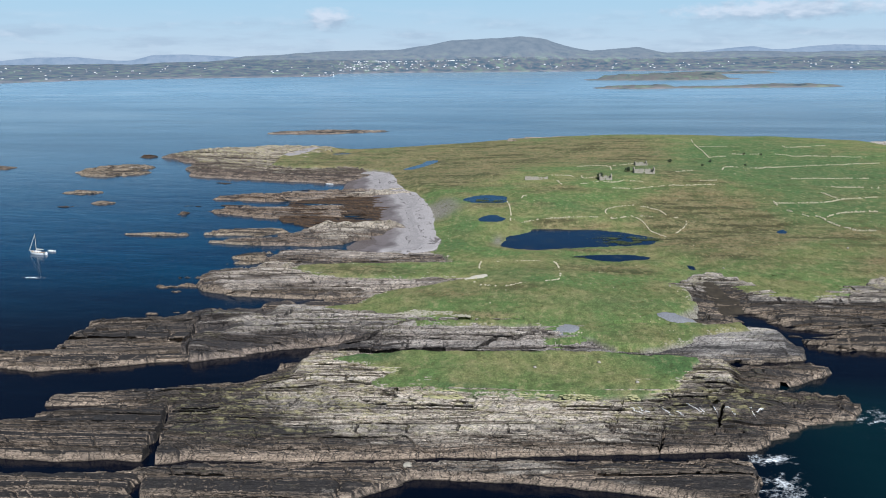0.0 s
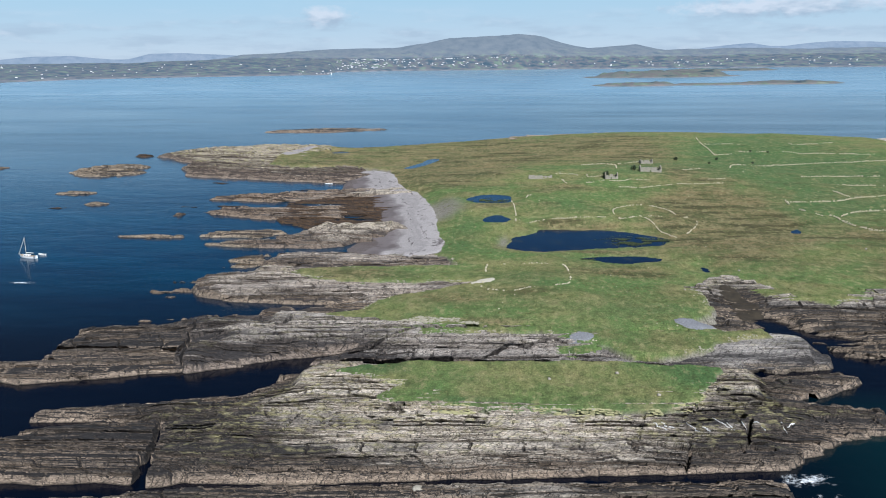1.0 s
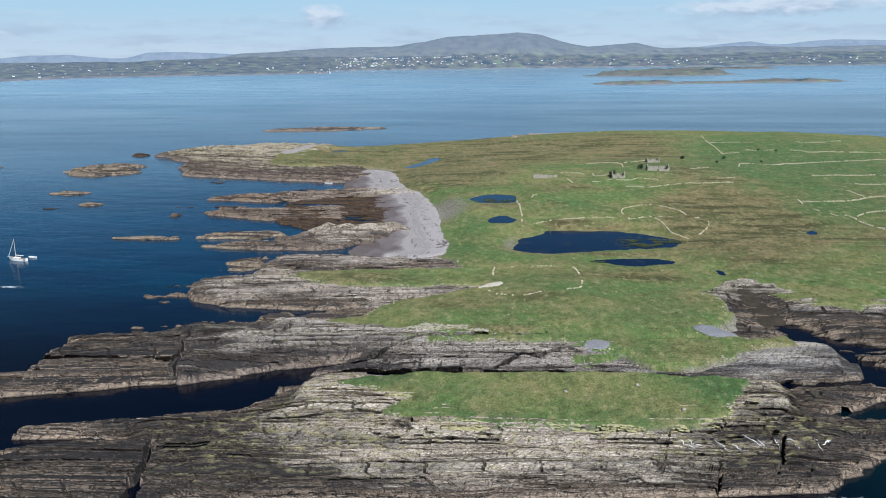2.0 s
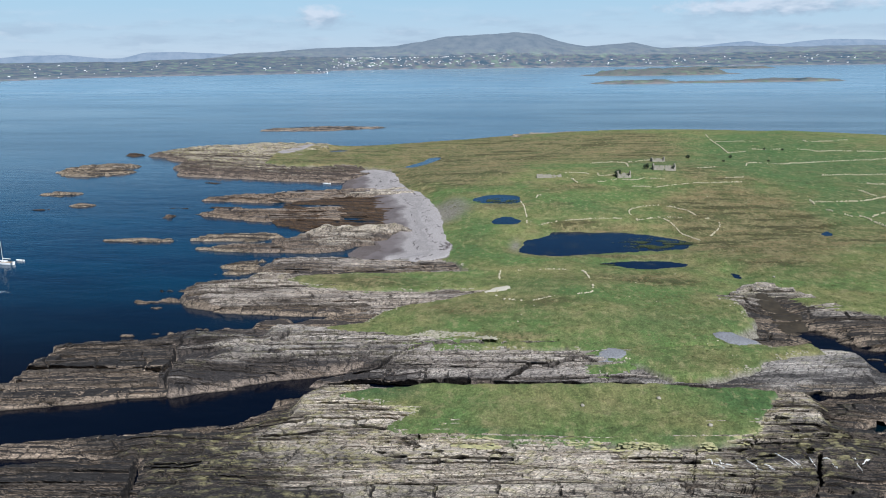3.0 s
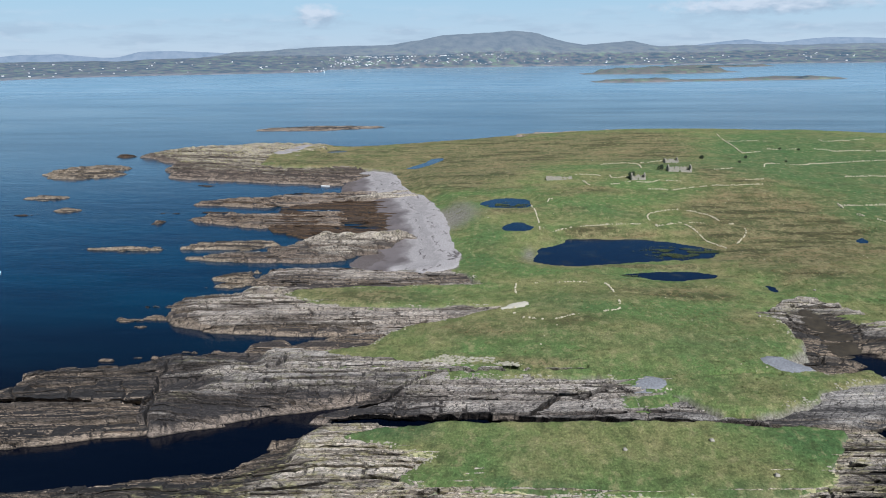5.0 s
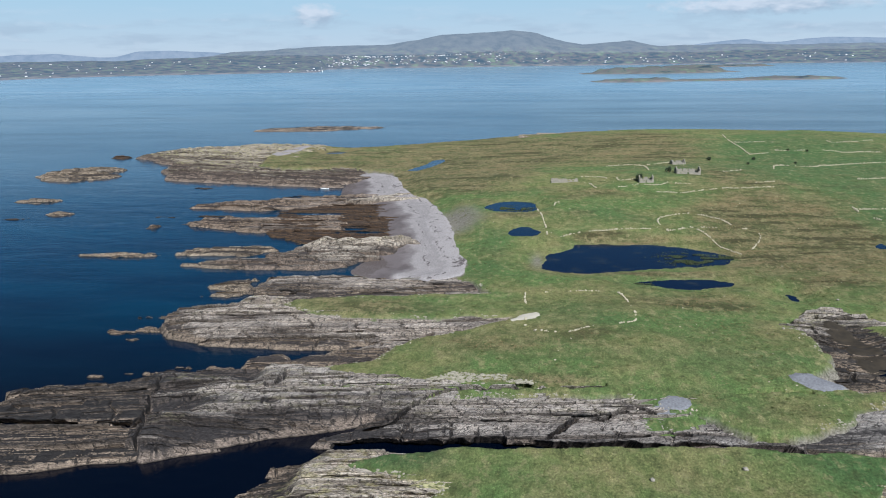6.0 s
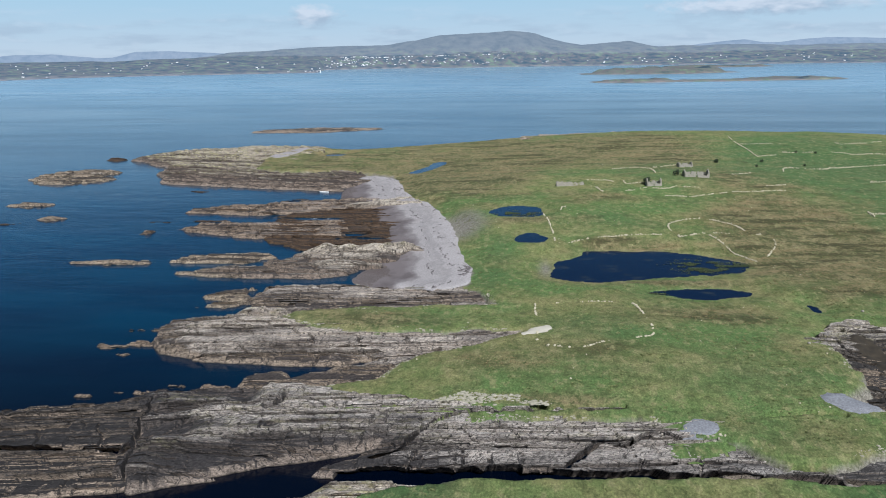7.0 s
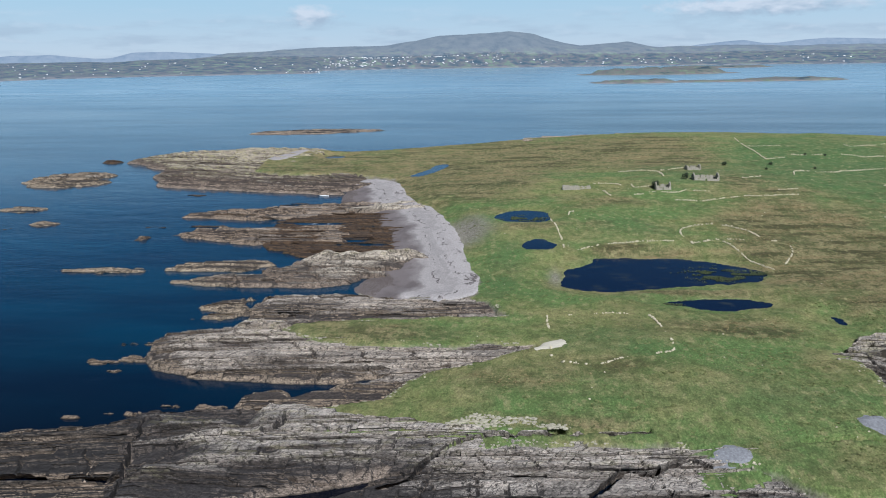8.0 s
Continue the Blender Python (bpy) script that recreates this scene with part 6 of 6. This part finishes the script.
def ruin(x, y, turn, long, deep, high, label, seed, gable=1.8):
    home = new("ruined_house")
    home.matrix_world = pose(x, y, ground_z(x, y), 0, 0, turn)
    L, D = long / 2, deep / 2
    for i, (x0, y0, x1, y1, holes) in enumerate((
            (-L, -D, L, -D, ((0.12, 0.2, 0.8, 1.9), (0.45, 0.53, -0.6, 2.0), (0.75, 0.83, 0.8, 1.9))),
            (-L, D, L, D, ((0.3, 0.38, 0.8, 1.9),)))):
        bm = bmesh.new()
        ruin_wall(bm, x0, y0, x1, y1, high, high * 0.85, 0.6, seed + i, holes)
        part("wall", bm, RUIN, home)
    for i, s in enumerate((-1, 1)):
        bm = bmesh.new()
        ruin_wall(bm, s * L, -D, s * L, 0, high, high + gable, 0.6, seed + 5 + i)
        ruin_wall(bm, s * L, 0, s * L, D, high + gable, high, 0.6, seed + 7 + i)
        part("gable", bm, RUIN, home)
    return tagged(home, label, "ruin", group="ruined cottages")


RX = [(22.7, 471.4), (31.9, 472.3), (44.8, 493.5), (59, 494.9), (56.9, 590.1), (72.9, 541.3)]
ruin(RX[0][0] + 4, RX[0][1] + 2, 4, 7, 5, 2.0, "roofless stone cottage ruin with one gable standing", 1)
ruin((RX[2][0] + RX[3][0]) / 2, RX[2][1] + 3, 4, 12.5, 6, 2.2, "long roofless stone farmhouse ruin with window gaps", 5)
ruin(RX[4][0] - 2, RX[4][1] - 40, 10, 8, 5, 2.0, "low ruined stone outbuilding among walls", 9, 0.9)


pen = new("ruined_pen")
pen.matrix_world = pose(*[(-16.1, 482.3)][0], ground_z(*[(-16.1, 482.3)][0]), 0, 0, 3)
for i, (a, b) in enumerate((((-7, -2.5), (7, -2.5)), ((7, -2.5), (7, 2.5)), ((7, 2.5), (-7, 2.5)), ((-7, 2.5), (-7, -2.5)))):
    bm = bmesh.new()
    ruin_wall(bm, *a, *b, 0.9, 1.3, 0.6, 60 + i)
    part("wall", bm, RUIN, pen)
tagged(pen, "low rectangle of ruined stone walls in the grass", "ruin", group="ruined cottages")


def bush(x, y, s, label):
    shrub = new("bush")
    shrub.matrix_world = pose(x, y, ground_z(x, y) - 0.1)
    bm = bmesh.new()
    rod(bm, (0, 0, 0), (0.1, 0, s * 0.6), 0.12, 0.05, 6)
    for a in range(5):
        rod(bm, (0, 0, s * 0.25), (math.cos(a * 1.3) * s * 0.4, math.sin(a * 1.3) * s * 0.4, s * 0.8), 0.05, 0.02, 5)
    part("trunk", bm, TEAK, shrub)
    r = np.random.RandomState(int(s * 100))
    n = 420
    p = r.normal(0, 1, (n, 3))
    p = p / np.linalg.norm(p, axis=1)[:, None] * (r.uniform(0.3, 1, n) ** 0.5)[:, None]
    p = p * (0.62 * s, 0.62 * s, 0.5 * s) * (1 + 0.3 * np.sin(p[:, :1] * 7)) + (0, 0, 0.72 * s)
    vs, fs = [], []
    for i, q in enumerate(p):
        a, b = r.normal(0, 0.09 * s, 3), r.normal(0, 0.09 * s, 3)
        vs += [q, q + a, q + a + b, q + b]
        fs.append((4 * i, 4 * i + 1, 4 * i + 2, 4 * i + 3))
    crown = new("crown", mesh_of("crown", vs, fs, BUSH))
    crown.parent = shrub
    return tagged(shrub, label, "bush", group="bushes by the ruins")


bush(RX[0][0] + 1.0, RX[0][1] + 4.5, 3.0, "dark ivy bush against the ruined cottage")
bush(RX[2][0] - 3, RX[2][1] + 4, 2.6, "dark thorn bush beside the farmhouse ruin")
for x, y, size in ((77.9, 571.7, 2.2), (139.4, 617.5, 1.4), (152, 617, 1.3), (97.4, 551.1, 1.3), (107.8, 580.5, 1.6), (129.1, 564.2, 1.3)):
    bush(x, y, size, "dark wind-bent thorn bush in a field")

# loose stones in the grass and along the rock edges
r = random.Random(5)
places = []
for n in range(4200):
    y = 165 + 420 * r.random() ** 1.7
    x = -100 + r.random() * (150 + 0.45 * y)
    places.append((x, y))
zz, dd = ground_parts(np.array([p[0] for p in places]), np.array([p[1] for p in places]))
thick = vnoise(np.array([p[0] for p in places]) / 16, np.array([p[1] for p in places]) / 16, 95)
places = [(x, y, z + 0.05, r.choice((0.12, 0.15, 0.18, 0.22, 0.34))) for (x, y), z, d, k in zip(places, zz, dd, thick)
          if d > 0.1 and z > 2.2 and y > 198 and (k > 0.66 or (d < 3.5 and k > 0.42)) and r.random() < (0.5 if d < 3.5 else 0.3)]
loose = new("loose_stones", stones_mesh("loose_stones", places, STONE))
tagged(loose, "pale loose stones scattered through the grass", "stones", kind="stuff")


# weathered blocks that break out along the edge of the turf
LICHEN_STONE = plain("lichened_stone", (0.33, 0.30, 0.22), 0.9, 0.7, 2.0)
at = np.random.RandomState(8)
ex, ey = at.uniform(-130, 115, 90000), at.uniform(155, 315, 90000)
ez, ed = ground_parts(ex, ey)
edge = (ed > -0.35) & (ed < 1.1) & (ez > 2.0) & (vnoise(ex / 5, ey / 4, 96) > 0.52) & (ey < 300) & ((ey < 181) | (ey > 205))
places = [(x, y, z - 0.02, float(at.choice((0.16, 0.2, 0.26, 0.34, 0.5)))) for x, y, z in zip(ex[edge], ey[edge], ez[edge])][:2600]
blocks = new("edge_stones", stones_mesh("edge_stones", places, LICHEN_STONE, (1.3, 0.9, 0.6)))
tagged(blocks, "pale yellow-lichened stone blocks along the turf edge", "stones", kind="stuff")


# golden-lichened blocks where the beds break out under the grass strip
GOLD_STONE = plain("golden_lichen_stone", (0.36, 0.335, 0.17), 0.9, 0.8, 1.1)
ex, ey = at.uniform(-46, 32, 60000), at.uniform(162, 178, 60000)
ez, ed = ground_parts(ex, ey)
edge = (ed > -1.3) & (ed < 0.5) & (vnoise(ex / 6, ey / 2, 93) > 0.60) & (at.uniform(0, 1, len(ex)) < 0.22)
places = [(x, y, max(z, 3.9) - 0.05, float(at.choice((0.2, 0.25, 0.35, 0.5)))) for x, y, z in zip(ex[edge], ey[edge], ez[edge])][:900]
blocks = new("edge_stones", stones_mesh("edge_stones", places, GOLD_STONE, (1.9, 0.9, 0.32), 0.3))
tagged(blocks, "golden-lichened flat stone blocks below the grass strip", "stones", kind="stuff")

# pale outcrop of blocks behind the long fissure
ex, ey = at.uniform(-56, -24, 20000), at.uniform(216, 224, 20000)
ez, ed = ground_parts(ex, ey)
edge = (ed > -1.5) & (vnoise(ex / 6, ey / 2.5, 94) > 0.50) & (at.uniform(0, 1, len(ex)) < 0.06) & (inside(ex, ey, [(-57, 214), (-50, 218.5), (-40, 218.2), (-25, 219.5), (-27, 223), (-45, 224)]) > 0)
places = [(x, y, z + 0.02, float(at.choice((0.2, 0.3, 0.4, 0.6)))) for x, y, z in zip(ex[edge], ey[edge], ez[edge])][:500]
blocks = new("edge_stones", stones_mesh("edge_stones", places, LICHEN_STONE, (1.4, 1.0, 0.6), 0.5))
tagged(blocks, "pale broken rock blocks in the turf beside a fissure", "stones", kind="stuff")


def boulder(x, y, z, s, seed):
    bm = bmesh.new()
    bmesh.ops.create_icosphere(bm, subdivisions=3, radius=s)
    for v in bm.verts:
        n = noise.noise(v.co * (1.1 / s) + Vector((seed, 0, 0)))
        v.co *= 1 + 0.35 * n
        v.co.z *= 0.75
    ob = part("boulder", bm, RUIN)
    ob.location = (x, y, z)
    tagged(ob, "weathered pale boulder lying on the ground", "boulder", group="boulders")


for i, (x, y) in enumerate([(-28.5, 135.3), (11.6, 186.2), (-4.7, 181.3), (20.3, 175.2), (39.1, 262.9), (62.7, 292.3), (118.8, 327.1)]):
    boulder(x, y, 1.9 if i == 0 else ground_z(x, y) + 0.25, (1.0, 0.45, 0.4, 0.45, 0.4, 0.4, 0.45)[i], i * 3.1)

patch("sand_patch", [(-34, 259.9), (-31.4, 267), (-26, 270), (-25, 266.3), (-27.7, 262.2)], SAND, 0.25, "bright patch of white shell sand in the grass", "sand", 99)


# ---- boats ----
def hull(bm, length, beam, depth, sheer=0.25, bottom=-0.4):
    """A round-bilged hull, open at the top, bow towards plus x."""
    rings = []
    for i in range(15):
        f = i / 14
        w = beam / 2 * (math.sin(min(1, f * 1.25 + 0.28) * math.pi / 2) if f < 0.58 else max(0.02, 1 - ((f - 0.58) / 0.42) ** 2.2))
        w = beam / 2 * (0.72 + 0.28 * smooth(0, 0.5, f)) * float(max(0.02, 1 - max(0, (f - 0.5) / 0.5) ** 2.3))
        top = depth + sheer * (2 * f - 0.8) ** 2
        keel = bottom * (1 - max(0, (f - 0.7) / 0.3) ** 2)
        x = (f - 0.5) * length
        ring = []
        for j in range(9):
            a = (j / 8 - 0.5) * math.pi
            s = math.sin(a)
            y = w * math.copysign(abs(s) ** 0.6, s)
            z = keel + (top - keel) * (1 - math.cos(a) ** 0.7 if abs(s) < 0.999 else 1)
            ring.append(bm.verts.new((x + (0.25 * length * 0.12 * (z / depth) if i == 14 else 0), float(y), float(z))))
        rings.append(ring)
    for a, b in zip(rings, rings[1:]):
        for j in range(8):
            bm.faces.new((a[j], a[j + 1], b[j + 1], b[j]))
    bm.faces.new(rings[0])
    return rings


def deck_of(bm, rings, drop):
    for a, b in zip(rings, rings[1:]):
        p = [Vector(a[0].co), Vector(b[0].co), Vector(b[8].co), Vector(a[8].co)]
        bm.faces.new([bm.verts.new((q.x, q.y * 0.97, q.z - drop)) for q in p])


def yacht(x, y, turn):
    boat = new("sailing_yacht")
    boat.matrix_world = pose(x, y, 0, 0, 0, turn)
    bm = bmesh.new()
    rings = hull(bm, 8.6, 2.7, 0.95, 0.3)
    part("hull", bm, WHITE, boat, "white painted hull", True)
    bm = bmesh.new()
    dummy = bmesh.new()
    deck_of(bm, hull(dummy, 8.6, 2.7, 0.95, 0.3), 0.06)
    dummy.free()
    part("deck", bm, TEAK, boat, "weathered teak deck")
    bm = bmesh.new()
    box(bm, -1.0, -0.8, 0.85, 1.9, 0.8, 1.45, 0.12)
    cabin = part("cabin", bm, WHITE, boat)
    for s in (-1, 1):
        for k in (-0.5, 0.4, 1.2):
            bm = bmesh.new()
            box(bm, k - 0.22, s * 0.8 - 0.03, 1.1, k + 0.22, s * 0.8 + 0.03, 1.28)
            part("window", bm, GLASS_DARK, cabin, "tinted cabin window")
    bm = bmesh.new()
    rod(bm, (0.9, 0, 0.9), (0.65, 0, 9.2), 0.11, 0.07)
    part("mast", bm, SPAR, boat)
    bm = bmesh.new()
    rod(bm, (0.8, 0, 2.1), (-3.3, 0, 2.2), 0.08)
    part("boom", bm, SPAR, boat)
    bm = bmesh.new()
    rod(bm, (0.7, 0, 2.3), (-3.2, 0, 2.38), 0.17, 0.12, 10)
    part("furled_mainsail", bm, SAIL, boat, "sail furled along the boom")
    bm = bmesh.new()
    rod(bm, (4.9, 0, 1.35), (0.66, 0, 8.8), 0.12, 0.09, 8)
    part("furled_jib", bm, SAIL, boat, "pale jib rolled on the forestay")
    bm = bmesh.new()
    rod(bm, (4.0, 0, 1.2), (5.6, 0, 1.4), 0.08, 0.06)
    part("bowsprit", bm, SPAR, boat)
    for s in (-1, 1):
        bm = bmesh.new()
        rod(bm, (0.8, s * 1.25, 1.0), (0.66, 0, 9.0), 0.025, 0.025, 5)
        part("shroud", bm, GLASS_DARK, boat)
    bm = bmesh.new()
    rod(bm, (-4.2, 0, 1.2), (0.66, 0, 9.1), 0.025, 0.025, 5)
    part("backstay", bm, GLASS_DARK, boat)
    tagged(boat, "small white sailing yacht at anchor with sails furled", "sailing boat")


def dinghy(x, y, turn, length, name, label, cat):
    boat = new(name)
    boat.matrix_world = pose(x, y, 0.05, 0, 0, turn)
    bm = bmesh.new()
    hull(bm, length, length * 0.36, 0.5, 0.12, -0.15)
    part("hull", bm, WHITE, boat, "", True)
    bm = bmesh.new()
    dummy = bmesh.new()
    deck_of(bm, hull(dummy, length, length * 0.36, 0.5, 0.12, -0.15), 0.3)
    dummy.free()
    part("floor_boards", bm, SAIL, boat)
    for k in (-0.25, 0.12):
        bm = bmesh.new()
        box(bm, k * length - 0.14, -length * 0.16, 0.32, k * length + 0.14, length * 0.16, 0.37)
        part("thwart", bm, TEAK, boat)
    tagged(boat, label, cat)


BX = [(-229.6, 293.5), (-226.4, 299.1), (-206.2, 258), (-159, 498.8)]
yacht(BX[0][0], BX[0][1], 170)
dinghy(BX[1][0], BX[1][1] - 1, 175, 3.6, "dinghy", "small white dinghy trailing astern of the yacht", "dinghy")
dinghy(BX[3][0], BX[3][1], 178, 5.2, "motor_boat", "open white motor boat moored in the cove", "boat")


# ---- surf ----
def surf(x, y, rx, ry, turn, cut, seed, label):
    X, Y = np.meshgrid(np.arange(-rx, rx, 0.22), np.arange(-ry, ry, 0.22))
    n = fbm(X / 3.0 + 0.5 * fbm(X / 2, Y / 2, 2, seed + 1), Y / 1.3, 5, seed) + 0.35 * fbm(X / 0.7, Y / 0.5, 3, seed + 2)
    r = np.sqrt((X / rx) ** 2 + (Y / ry) ** 2)
    f = n + cut * (0.75 - r) * 1.2 - 0.22 - 0.4 * smooth(0.6, 1, r)
    ob = new("surf", sheet("surf", X, Y, 0.06 + 0.12 * np.clip(f, 0, 0.6), f > -0.2, FOAM, True, {"dens": np.clip(0.32 + 0.8 * f, 0, 1) * smooth(-0.2, 0.1, f)}))
    ob.matrix_world = pose(x, y, 0, 0, 0, turn)
    tagged(ob, label, "surf", group="surf round the rocks", kind="stuff")


SX = [(42.4, 151.2), (51.1, 152.4), (42.3, 139.2), (73.7, 173.8), (57.3, 165.9), (39.7, 136.9), (-105.6, 121.9)]
BREAK = "white broken surf swirling against the dark rocks"
surf(SX[0][0] + 3.5, SX[0][1] + 0.5, 8, 4.0, 20, 0.9, 1, BREAK)
surf(SX[2][0] + 3.5, SX[2][1] + 3, 7, 9, 60, 0.4, 2, BREAK)
surf(SX[5][0] + 3, SX[5][1], 8, 4, 10, 0.55, 3, BREAK)
surf(SX[3][0] + 1, SX[3][1] + 1, 6, 6, 30, 0.1, 4, "thin white foam streaks off the rock point")
surf(SX[6][0], SX[6][1] - 1, 9, 1.6, 5, 0.35, 5, "white foam washing along a dark channel")
surf(*[(-138.6, 424.7)][0], 7, 2.5, 5, 0.3, 8, "white wash on the tidal shelf")
surf(-352, 872, 12, 4, 5, 0.35, 9, "white wash at the end of the far reef")
surf(BX[2][0], BX[2][1], 8, 1.8, 5, 1.1, 6, "white water breaking over a sunken rock")
